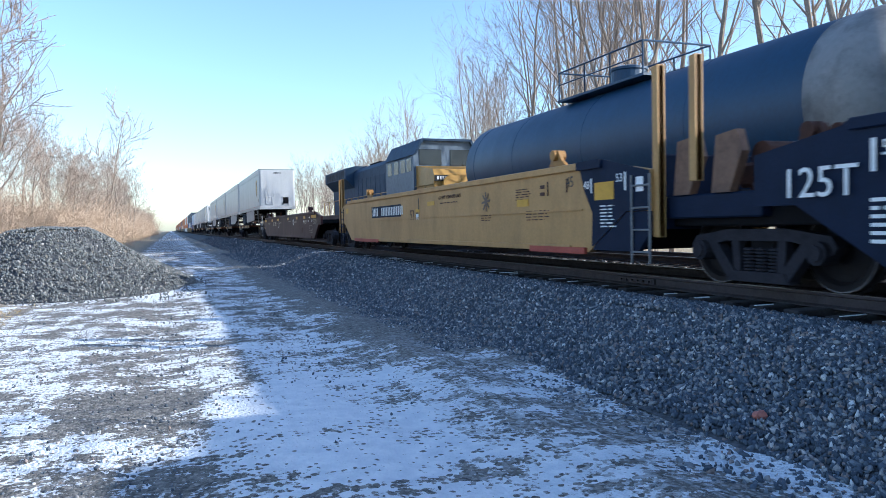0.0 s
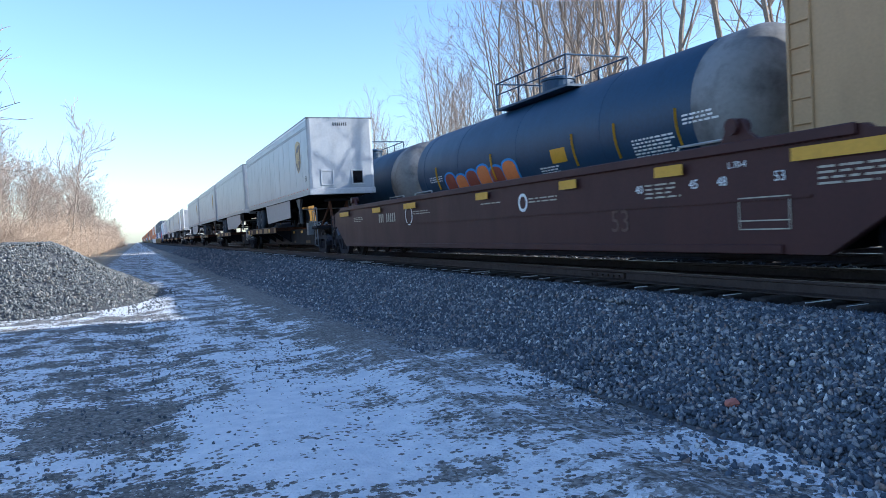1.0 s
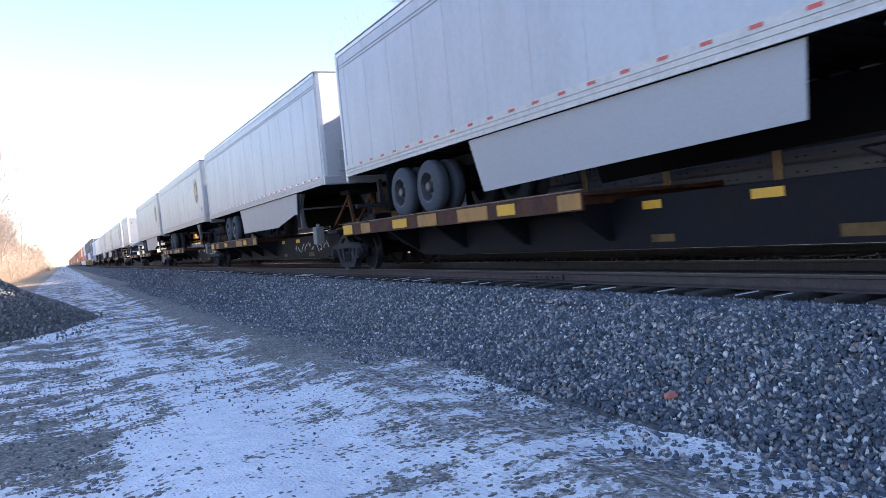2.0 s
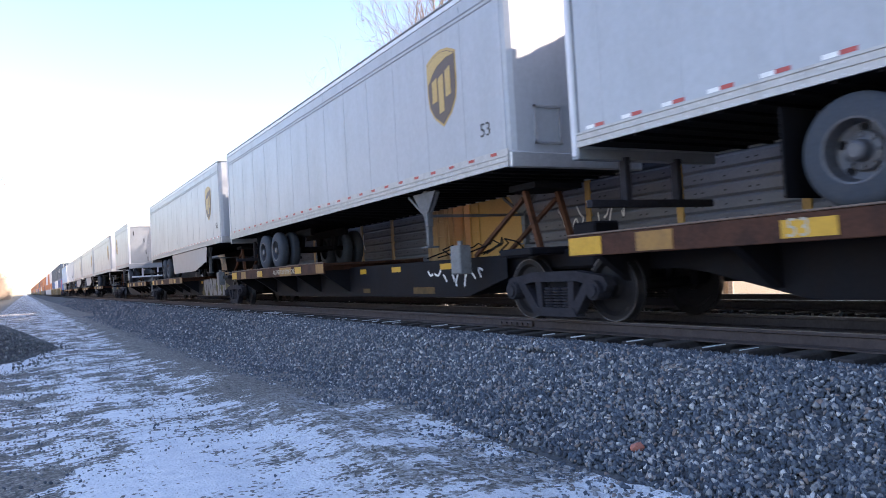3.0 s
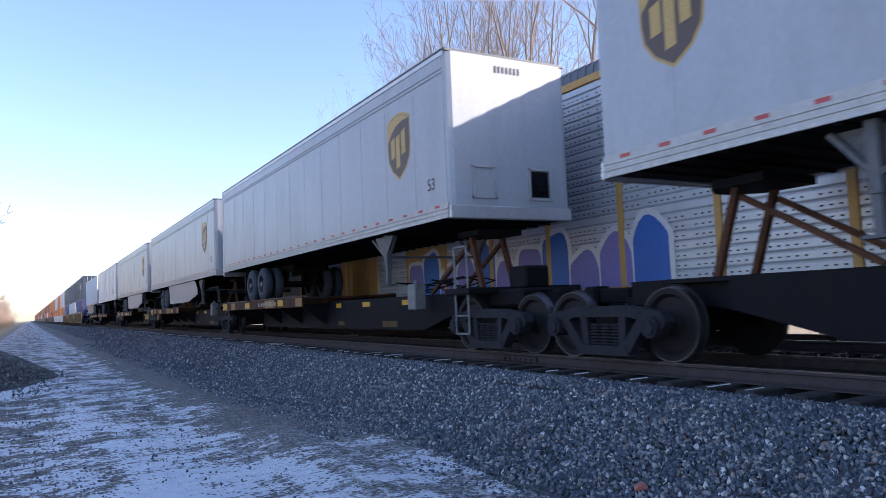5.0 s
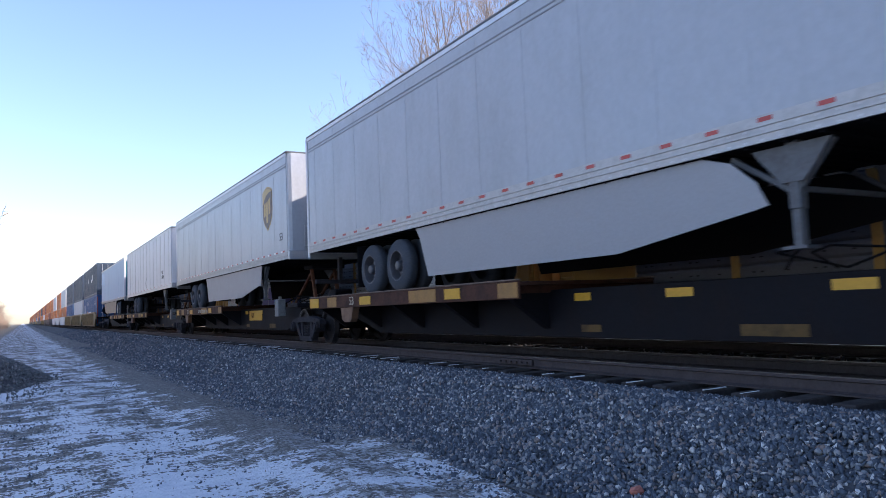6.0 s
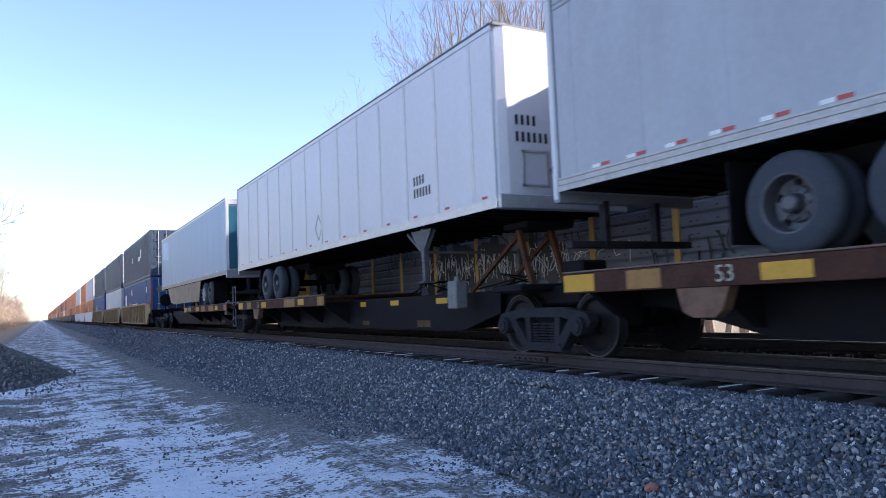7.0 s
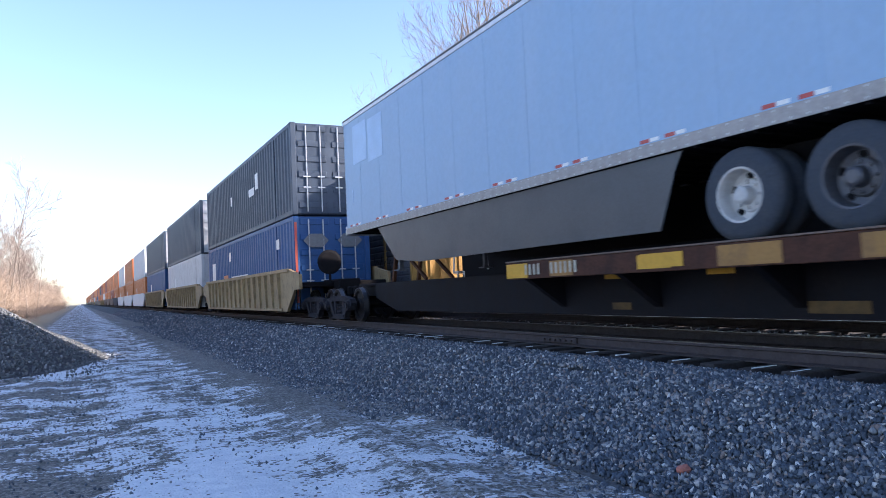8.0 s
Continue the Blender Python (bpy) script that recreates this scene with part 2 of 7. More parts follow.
def ground_material():
    """Gravel lane with thin patchy snow, two packed wheel lanes, straw at the far side."""
    m = bpy.data.materials.new("gravel_and_snow")
    m.use_nodes = True
    n, l = m.node_tree.nodes, m.node_tree.links
    b = n["Principled BSDF"]
    tc = n.new("ShaderNodeTexCoord")
    sep = n.new("ShaderNodeSeparateXYZ")
    l.new(tc.outputs["Object"], sep.inputs[0])

    def noise(scale, detail=6, rough=0.6, stretch=(1, 1, 1)):
        mp = n.new("ShaderNodeMapping")
        mp.inputs["Scale"].default_value = stretch
        l.new(tc.outputs["Object"], mp.inputs["Vector"])
        t = n.new("ShaderNodeTexNoise")
        t.inputs["Scale"].default_value, t.inputs["Detail"].default_value, t.inputs["Roughness"].default_value = scale, detail, rough
        l.new(mp.outputs["Vector"], t.inputs["Vector"])
        return t.outputs["Fac"]

    def math_(op, a, c):
        k = n.new("ShaderNodeMath")
        k.operation = op
        for i, q in enumerate((a, c)):
            if isinstance(q, (int, float)):
                k.inputs[i].default_value = q
            else:
                l.new(q, k.inputs[i])
        return k.outputs[0]

    def ramp(fac, stops):
        r = n.new("ShaderNodeValToRGB")
        e = r.color_ramp.elements
        for i, (p, c) in enumerate(stops):
            k = e[i] if i < 2 else e.new(p)
            k.position, k.color = p, (*((c,) * 3 if isinstance(c, float) else c), 1)
        l.new(fac, r.inputs["Fac"])
        return r.outputs["Color"]

    # across the lane: x from -8 to 5 maps to 0..1
    wob = math_("MULTIPLY", math_("SUBTRACT", noise(0.5, 3), 0.5), 1.2)
    xs = math_("ADD", sep.outputs["X"], wob)
    u = math_("DIVIDE", math_("ADD", xs, 8.0), 13.0)
    bias = ramp(u, [(0.0, 0.43), (1.0, 0.0), (0.40, 0.455), (0.60, 0.445), (0.665, 0.465), (0.692, 0.485), (0.77, 0.485), (0.815, 0.425), (0.86, 0.40), (0.89, 0.445), (0.918, 0.44), (0.955, 0.12)])
    # packed snow sheet on the lane
    dx = math_("DIVIDE", math_("SUBTRACT", sep.outputs["X"], 1.25), 1.05)
    dy = math_("DIVIDE", math_("SUBTRACT", sep.outputs["Y"], 6.3), 2.3)
    rr = math_("ADD", math_("MULTIPLY", dx, dx), math_("MULTIPLY", dy, dy))
    # bare patch beside the sheet, and clean gravel towards the ballast further on
    dx3 = math_("DIVIDE", math_("ADD", sep.outputs["X"], 0.35), 0.8)
    dy3 = math_("DIVIDE", math_("SUBTRACT", sep.outputs["Y"], 7.2), 1.7)
    r3 = math_("ADD", math_("MULTIPLY", dx3, dx3), math_("MULTIPLY", dy3, dy3))
    lack = math_("MULTIPLY", math_("MAXIMUM", math_("SUBTRACT", 1.0, r3), 0.0), 0.14)
    far = math_("MULTIPLY", ramp(math_("DIVIDE", xs, 5.0), [(0.42, 0.0), (0.54, 0.16)]), ramp(math_("DIVIDE", sep.outputs["Y"], 30.0), [(0.24, 0.0), (0.32, 1.0)]))
    lack = math_("ADD", lack, far)
    lack = math_("ADD", lack, ramp(math_("DIVIDE", sep.outputs["Y"], 30.0), [(0.33, 0.0), (0.5, 0.035)]))
    # no snow on the grassy verge past the stone heap
    verge = math_("MULTIPLY", ramp(math_("DIVIDE", math_("ADD", xs, 8.0), 8.0), [(0.60, 1.0), (0.76, 0.0)]), ramp(math_("DIVIDE", sep.outputs["Y"], 60.0), [(0.42, 0.0), (0.55, 1.0)]))
    lack = math_("ADD", lack, math_("MULTIPLY", verge, 0.45))
    sheet = math_("MULTIPLY", math_("MAXIMUM", math_("SUBTRACT", 1.0, rr), 0.0), 0.17)
    patch = math_("ADD", math_("ADD", math_("MULTIPLY", noise(1.0, 9, 0.62, (0.9, 1.15, 1)), 0.5), math_("MULTIPLY", noise(2.4, 6, 0.6, (1.5, 0.2, 1)), 0.22)), math_("MULTIPLY", noise(3.4, 7, 0.6, (0.62, 1.3, 1)), 0.28))
    # stones that stand out of thin snow
    cell = n.new("ShaderNodeTexVoronoi")
    cell.inputs["Scale"].default_value = 22
    l.new(tc.outputs["Object"], cell.inputs["Vector"])
    csep = n.new("ShaderNodeSeparateColor")
    l.new(cell.outputs["Color"], csep.inputs[0])
    bare = math_("MULTIPLY", math_("MULTIPLY", csep.outputs[0], csep.outputs[0]), 0.30)
    bare = math_("MULTIPLY", bare, math_("SUBTRACT", 1.15, math_("MULTIPLY", cell.outputs["Distance"], 1.4)))
    crumbs = noise(30, 4, 0.7)
    dx2 = math_("DIVIDE", math_("SUBTRACT", sep.outputs["X"], -0.35), 0.95)
    dy2 = math_("DIVIDE", math_("SUBTRACT", sep.outputs["Y"], 20.6), 2.2)
    r2 = math_("ADD", math_("MULTIPLY", dx2, dx2), math_("MULTIPLY", dy2, dy2))
    sheet = math_("ADD", sheet, math_("MULTIPLY", math_("MAXIMUM", math_("SUBTRACT", 1.0, r2), 0.0), 0.35))
    patch = math_("ADD", math_("MULTIPLY", math_("SUBTRACT", patch, 0.5), 1.75), 0.522)
    a = math_("SUBTRACT", math_("ADD", math_("ADD", patch, bias), sheet), lack)
    a = math_("ADD", math_("SUBTRACT", a, bare), math_("MULTIPLY", math_("SUBTRACT", math_("ADD", math_("MULTIPLY", crumbs, 0.5), math_("MULTIPLY", noise(9, 6, 0.7, (0.6, 1.35, 1)), 0.5)), 0.5), 0.62))
    snow = ramp(a, [(0.926, 0.0), (0.946, 1.0)])
    # thin grey film and tyre streaks along the lane's railway side
    streak = noise(3.0, 5, 0.6, (2.2, 0.16, 1))
    film = math_("MULTIPLY", ramp(streak, [(0.36, 0.0), (0.62, 0.75)]), ramp(u, [(0.71, 0.0), (0.79, 1.0), (0.89, 0.95), (0.92, 0.0)]))
    film = math_("MULTIPLY", film, ramp(math_("DIVIDE", sep.outputs["Y"], 30.0), [(0.24, 1.0), (0.34, 0.12)]))
    film = math_("MULTIPLY", film, ramp(math_("ADD", math_("MULTIPLY", crumbs, 0.6), math_("MULTIPLY", csep.outputs[2], 0.4)), [(0.47, 0.0), (0.55, 1.0)]))
    snow = math_("MAXIMUM", snow, film)
    g1 = noise(45, 5, 0.7)
    g2 = noise(2.2, 5, 0.6)
    vor = n.new("ShaderNodeTexVoronoi")
    vor.inputs["Scale"].default_value = 38
    l.new(tc.outputs["Object"], vor.inputs["Vector"])
    vsep = n.new("ShaderNodeSeparateColor")
    l.new(vor.outputs["Color"], vsep.inputs[0])
    grav = ramp(math_("ADD", math_("ADD", math_("MULTIPLY", csep.outputs[1], 0.28), math_("MULTIPLY", vsep.outputs[0], 0.40)), math_("MULTIPLY", g1, 0.4)), [(0.28, (0.03, 0.031, 0.033)), (0.90, (0.46, 0.43, 0.39)), (0.62, (0.185, 0.175, 0.16))])
    soil = ramp(g2, [(0.35, (0.14, 0.125, 0.105)), (0.7, (0.26, 0.23, 0.19))])
    mx = n.new("ShaderNodeMix")
    mx.data_type = "RGBA"
    mx.inputs["Factor"].default_value = 0.22
    l.new(grav, mx.inputs["A"])
    l.new(soil, mx.inputs["B"])
    straw = n.new("ShaderNodeMix")
    straw.data_type = "RGBA"
    l.new(mx.outputs["Result"], straw.inputs["A"])
    straw.inputs["B"].default_value = (0.36, 0.275, 0.155, 1)
    l.new(math_("MAXIMUM", ramp(u, [(0.30, 0.75), (0.42, 0.0)]), math_("MAXIMUM", math_("MULTIPLY", verge, 0.8), ramp(math_("DIVIDE", sep.outputs["X"], 40.0), [(0.38, 0.0), (0.40, 0.9)]))), straw.inputs["Factor"])
    sn = n.new("ShaderNodeMix")
    sn.data_type = "RGBA"
    l.new(snow, sn.inputs["Factor"])
    l.new(straw.outputs["Result"], sn.inputs["A"])
    l.new(ramp(noise(6, 5), [(0.3, (0.66, 0.69, 0.74)), (0.7, (0.86, 0.87, 0.89))]), sn.inputs["B"])
    l.new(sn.outputs["Result"], b.inputs["Base Color"])
    b.inputs["Roughness"].default_value = 0.8
    h = math_("ADD", math_("MULTIPLY", snow, 0.8), math_("MULTIPLY", math_("ADD", math_("ADD", g1, math_("MULTIPLY", vor.outputs["Distance"], -1.0)), math_("MULTIPLY", cell.outputs["Distance"], -0.9)), 1.0))
    bp = n.new("ShaderNodeBump")
    bp.inputs["Strength"].default_value, bp.inputs["Distance"].default_value = 0.85, 0.022
    l.new(h, bp.inputs["Height"])
    l.new(bp.outputs["Normal"], b.inputs["Normal"])
    return m


M_ground = ground_material()

# ---- mesh helpers ----
def part(name, bm, material, parent, label="", smooth=False, kind=""):
    """One mesh object out of a bmesh, under a thing or a part."""
    me = bpy.data.meshes.new(name)
    bm.normal_update()
    bm.to_mesh(me)
    bm.free()
    me.materials.append(material)
    if smooth:
        me.polygons.foreach_set("use_smooth", [True] * len(me.polygons))
    ob = new(name, me)
    ob.parent = parent
    if label or kind:
        tagged(ob, label=label, kind=kind)
    return ob


def shared(name, me, parent, m):
    """Another piece on a mesh that is there already."""
    ob = new(name, me)
    ob.parent = parent
    ob.matrix_basis = m
    return ob


def thing(name, label, category, group="", kind=""):
    return tagged(new(name), label, category, group, kind)


def box(bm, x0, x1, y0, y1, z0, z1, bevel=0.0):
    v = [bm.verts.new(p) for p in ((x0, y0, z0), (x1, y0, z0), (x1, y1, z0), (x0, y1, z0), (x0, y0, z1), (x1, y0, z1), (x1, y1, z1), (x0, y1, z1))]
    f = [bm.faces.new([v[i] for i in q]) for q in ((3, 2, 1, 0), (4, 5, 6, 7), (0, 1, 5, 4), (1, 2, 6, 5), (2, 3, 7, 6), (3, 0, 4, 7))]
    if bevel:
        es = list({e for q in f for e in q.edges})
        bmesh.ops.bevel(bm, geom=es, offset=bevel, segments=1, affect="EDGES", clamp_overlap=True)
    return bm


def prism(bm, pts, axis, a, b):
    """A polygon pulled along an axis. axis x: pts are (y, z); y: (x, z); z: (x, y)."""
    put = {"x": lambda p, q: (q, p[0], p[1]), "y": lambda p, q: (p[0], q, p[1]), "z": lambda p, q: (p[0], p[1], q)}[axis]
    lo = [bm.verts.new(put(p, a)) for p in pts]
    hi = [bm.verts.new(put(p, b)) for p in pts]
    k = len(pts)
    fs = [bm.faces.new(lo), bm.faces.new(hi[::-1])]
    for i in range(k):
        fs.append(bm.faces.new((lo[i], hi[i], hi[(i + 1) % k], lo[(i + 1) % k])))
    bmesh.ops.recalc_face_normals(bm, faces=fs)
    return bm


def rod(bm, p, q, r, r2=None, n=8, caps=True):
    p, q = Vector(p), Vector(q)
    r2 = r if r2 is None else r2
    d = (q - p).normalized()
    s = d.orthogonal().normalized()
    t = d.cross(s)
    rings = []
    for c, rad in ((p, r), (q, r2)):
        rings.append([bm.verts.new(c + (s * math.cos(a) + t * math.sin(a)) * rad) for a in (2 * math.pi * i / n for i in range(n))])
    for i in range(n):
        bm.faces.new((rings[0][i], rings[0][(i + 1) % n], rings[1][(i + 1) % n], rings[1][i]))
    if caps:
        bm.faces.new(rings[0][::-1])
        bm.faces.new(rings[1])
    return bm


def pipe(bm, pts, r, n=6):
    for p, q in zip(pts, pts[1:]):
        rod(bm, p, q, r, n=n)
    return bm


def beam(bm, p, q, w, h):
    """A square bar from p to q."""
    p, q = Vector(p), Vector(q)
    d = (q - p).normalized()
    s = d.cross(Vector((1, 0, 0)))
    s = s.normalized() if s.length > 0.1 else Vector((0, 1, 0))
    t = d.cross(s).normalized()
    o = [(s * a * h / 2 + t * b * w / 2) for a, b in ((-1, -1), (1, -1), (1, 1), (-1, 1))]
    lo, hi = [bm.verts.new(p + k) for k in o], [bm.verts.new(q + k) for k in o]
    fs = [bm.faces.new(lo), bm.faces.new(hi[::-1])] + [bm.faces.new((lo[i], hi[i], hi[(i + 1) % 4], lo[(i + 1) % 4])) for i in range(4)]
    bmesh.ops.recalc_face_normals(bm, faces=fs)
    return bm


def lathe(bm, prof, axis="x", n=32, c=(0, 0, 0), caps=True):
    """Turn a profile of (along, radius) about an axis through c."""
    c = Vector(c)
    rings = []
    for a, r in prof:
        ring = []
        for i in range(n):
            w = 2 * math.pi * i / n
            u, v = r * math.cos(w), r * math.sin(w)
            ring.append(bm.verts.new(c + Vector({"x": (a, u, v), "y": (u, a, v), "z": (u, v, a)}[axis])))
        rings.append(ring)
    fs = []
    for p, q in zip(rings, rings[1:]):
        for i in range(n):
            fs.append(bm.faces.new((p[i], p[(i + 1) % n], q[(i + 1) % n], q[i])))
    if caps and prof[0][1] > 0.001:
        fs.append(bm.faces.new(rings[0]))
    if caps and prof[-1][1] > 0.001:
        fs.append(bm.faces.new(rings[-1][::-1]))
    bmesh.ops.remove_doubles(bm, verts=[v for q in rings for v in q], dist=0.0005)
    bmesh.ops.recalc_face_normals(bm, faces=[f for f in fs if f.is_valid])
    return bm


def sheet(bm, x, t, pts):
    """A flat shape, t thick, on a side wall at x; pts are (y, z)."""
    return prism(bm, pts, "x", x - t, x)


def letters(text, size, material, parent, m, name="lettering", spread=1.0, label=""):
    """Raised lettering as a mesh; m places its baseline start (text runs along local x, up local y)."""
    cu = bpy.data.curves.new("glyphs", "FONT")
    cu.body, cu.size, cu.extrude, cu.space_character = text, size, 0.002, spread
    cu.resolution_u = 3
    tmp = bpy.data.objects.new("glyphs", cu)
    scene.collection.objects.link(tmp)
    dg = bpy.context.evaluated_depsgraph_get()
    me = bpy.data.meshes.new_from_object(tmp.evaluated_get(dg))
    bpy.data.objects.remove(tmp)
    bpy.data.curves.remove(cu)
    me.materials.clear()
    me.materials.append(material)
    ob = new(name, me)
    ob.parent = parent
    ob.matrix_basis = m
    if label:
        tagged(ob, label=label)
    return ob


def side_text(text, size, material, parent, x, y, z, spread=1.0, face=-1):
    """Lettering on the side that looks to -x: it reads from larger to smaller y."""
    return letters(text, size, material, parent, Matrix.Translation((x, y, z)) @ Euler((radians(90), 0, radians(-90))).to_matrix().to_4x4(), spread=spread)


def char_bars(bm, x, y, z, h, count, gap=()):
    """A number that stays a row of plain bars."""
    w = h * 0.7
    for i in range(count):
        if i in gap:
            continue
        y1 = y - i * w
        sheet(bm, x, 0.004, [(y1, z), (y1 - w * 0.5, z), (y1 - w * 0.5, z + h), (y1, z + h)])
    return bm


# ---- the plan, in metres: the tracks run along y ----
ZR = 0.785                 # rail top over the lane
XC, XF = 7.45, 11.45       # centre lines of the two tracks
V_NEAR, V_FAR = -27.3, 19.5
MOVERS = []                # (thing, x, place along the track at 0 s, speed, turn)


def mover(ob, x, s, speed, turn=0.0):
    ob.matrix_basis = pose(x, s, ZR, 0, 0, turn)
    MOVERS.append((ob, x, s, speed, turn))
    return ob


# ---- ground ----
def build_ground():
    xs = [-900, -400, -150, -80, -50, -30, -22, -16, -13, -11] + [-9 + 0.18 * i for i in range(76)] + [5.2, 7, 10, 13, 15, 16.2, 18, 21, 26, 35, 60, 120, 300, 900]
    ys = [-300, -80, -30, -12, -6, -3] + [-2 + 0.18 * i for i in range(170)] + [30 + 1.5 * i for i in range(40)] + [95, 105, 120, 140, 170, 220, 300, 450, 700, 1100, 1800, 3000]
    verts = []
    for y in ys:
        for x in xs:
            z = 0.05 * noise.noise((x * 0.4, y * 0.25, 0)) + 0.022 * noise.noise((x * 1.7, y * 1.7, 3))
            z += 0.045 * math.exp(-((x - 2.75) / 0.35) ** 2) - 0.03 * math.exp(-((x - 1.7) / 0.4) ** 2) - 0.03 * math.exp(-((x + 0.1) / 0.4) ** 2)
            if x > 15:
                z -= min(0.5, (x - 15) * 0.2)
            if x < -6:
                z += 0.12 * noise.noise((x * 0.3, y * 0.3, 9))
            verts.append((x, y, z))
    w = len(xs)
    faces = [(j * w + i, j * w + i + 1, (j + 1) * w + i + 1, (j + 1) * w + i) for j in range(len(ys) - 1) for i in range(w - 1)]
    me = bpy.data.meshes.new("ground")
    me.from_pydata(verts, [], faces)
    me.polygons.foreach_set("use_smooth", [True] * len(faces))
    me.materials.append(M_ground)
    return tagged(new("ground", me), "gravel service lane with thin patchy snow", "ground", kind="structure")


def bed_height(x):
    """Height of the ballast bed's surface across the tracks."""
    pts = [(3.7, -0.03), (4.2, 0.07), (5.45, 0.55), (5.75, 0.585), (6.05, 0.565), (6.4, 0.50), (9.0, 0.52), (9.45, 0.56), (13.2, 0.60), (13.6, 0.56), (15.4, -0.2)]
    return float(np.interp(x, [p[0] for p in pts], [p[1] for p in pts]))


def build_bed():
    xs = [3.7 + 0.15 * i for i in range(79)]
    ys = [-295, -120, -40, -20, -8] + [-3 + 0.3 * i for i in range(110)] + [30 + 3 * i for i in range(40)] + [160, 200, 260, 350, 500, 800, 1300, 2200, 3000]
    verts = [(x, y, bed_height(x) + 0.03 * noise.noise((x * 2, y * 2, 1)) + 0.05 * noise.noise((x * 0.5, y * 0.5, 7)) * (x < 5.4)) for y in ys for x in xs]
    w = len(xs)
    faces = [(j * w + i, j * w + i + 1, (j + 1) * w + i + 1, (j + 1) * w + i) for j in range(len(ys) - 1) for i in range(w - 1)]
    me = bpy.data.meshes.new("ballast_bed")
    me.from_pydata(verts, [], faces)
    me.polygons.foreach_set("use_smooth", [True] * len(faces))
    me.materials.append(M_bed)
    return tagged(new("ballast_bed", me), "grey crushed-stone ballast bank under two tracks", "ballast", kind="structure")


def stone_shapes(rng, count=10):
    """A few angular stones: an octahedron cut off and pulled out of shape."""
    out = []
    base = np.array([(1, 0, 0), (-1, 0, 0), (0, 1, 0), (0, -1, 0), (0, 0, 1), (0, 0, -1), (.62, .62, .45), (-.62, .6, -.5), (.6, -.65, -.4), (-.6, -.6, .5)])
    for _ in range(count):
        p = base * (1 + rng.uniform(-0.28, 0.22, base.shape)) * rng.uniform((0.8, 0.55, 0.45), (1.25, 1.0, 0.85))
        bm = bmesh.new()
        vs = [bm.verts.new(q) for q in p]
        bmesh.ops.convex_hull(bm, input=vs)
        bmesh.ops.triangulate(bm, faces=bm.faces[:])
        loose = [v for v in bm.verts if not v.link_faces]
        bmesh.ops.delete(bm, geom=loose, context="VERTS")
        bm.verts.index_update()
        out.append((np.array([v.co[:] for v in bm.verts]), np.array([[v.index for v in f.verts] for f in bm.faces])))
        bm.free()
    return out


def scatter(name, places, material, seed, label, category, parent=None):
    """Stones at places of (x, y, z, size), joined as one mesh."""
    rng = np.random.default_rng(seed)
    shapes = stone_shapes(rng)
    vs, fs, k = [], [], 0
    for x, y, z, s in places:
        v, f = shapes[rng.integers(len(shapes))]
        a, b, c = rng.uniform(0, 6.28, 3)
        ca, sa, cb, sb, cc, sc = math.cos(a), math.sin(a), math.cos(b), math.sin(b), math.cos(c), math.sin(c)
        rot = np.array([[ca * cb, ca * sb * sc - sa * cc, ca * sb * cc + sa * sc], [sa * cb, sa * sb * sc + ca * cc, sa * sb * cc - ca * sc], [-sb, cb * sc, cb * cc]])
        vs.append(v @ rot.T * s + (x, y, z))
        fs.append(f + k)
        k += len(v)
    vs, fs = np.concatenate(vs), np.concatenate(fs)
    me = bpy.data.meshes.new(name)
    me.vertices.add(len(vs))
    me.vertices.foreach_set("co", vs.ravel())
    me.loops.add(fs.size)
    me.loops.foreach_set("vertex_index", fs.ravel().astype(np.int32))
    me.polygons.add(len(fs))
    me.polygons.foreach_set("loop_start", np.arange(0, fs.size, 3, dtype=np.int32))
    me.update(calc_edges=True)
    me.materials.append(material)
    ob = new(name, me)
    ob.parent = parent
    return tagged(ob, label, category, kind="stuff")


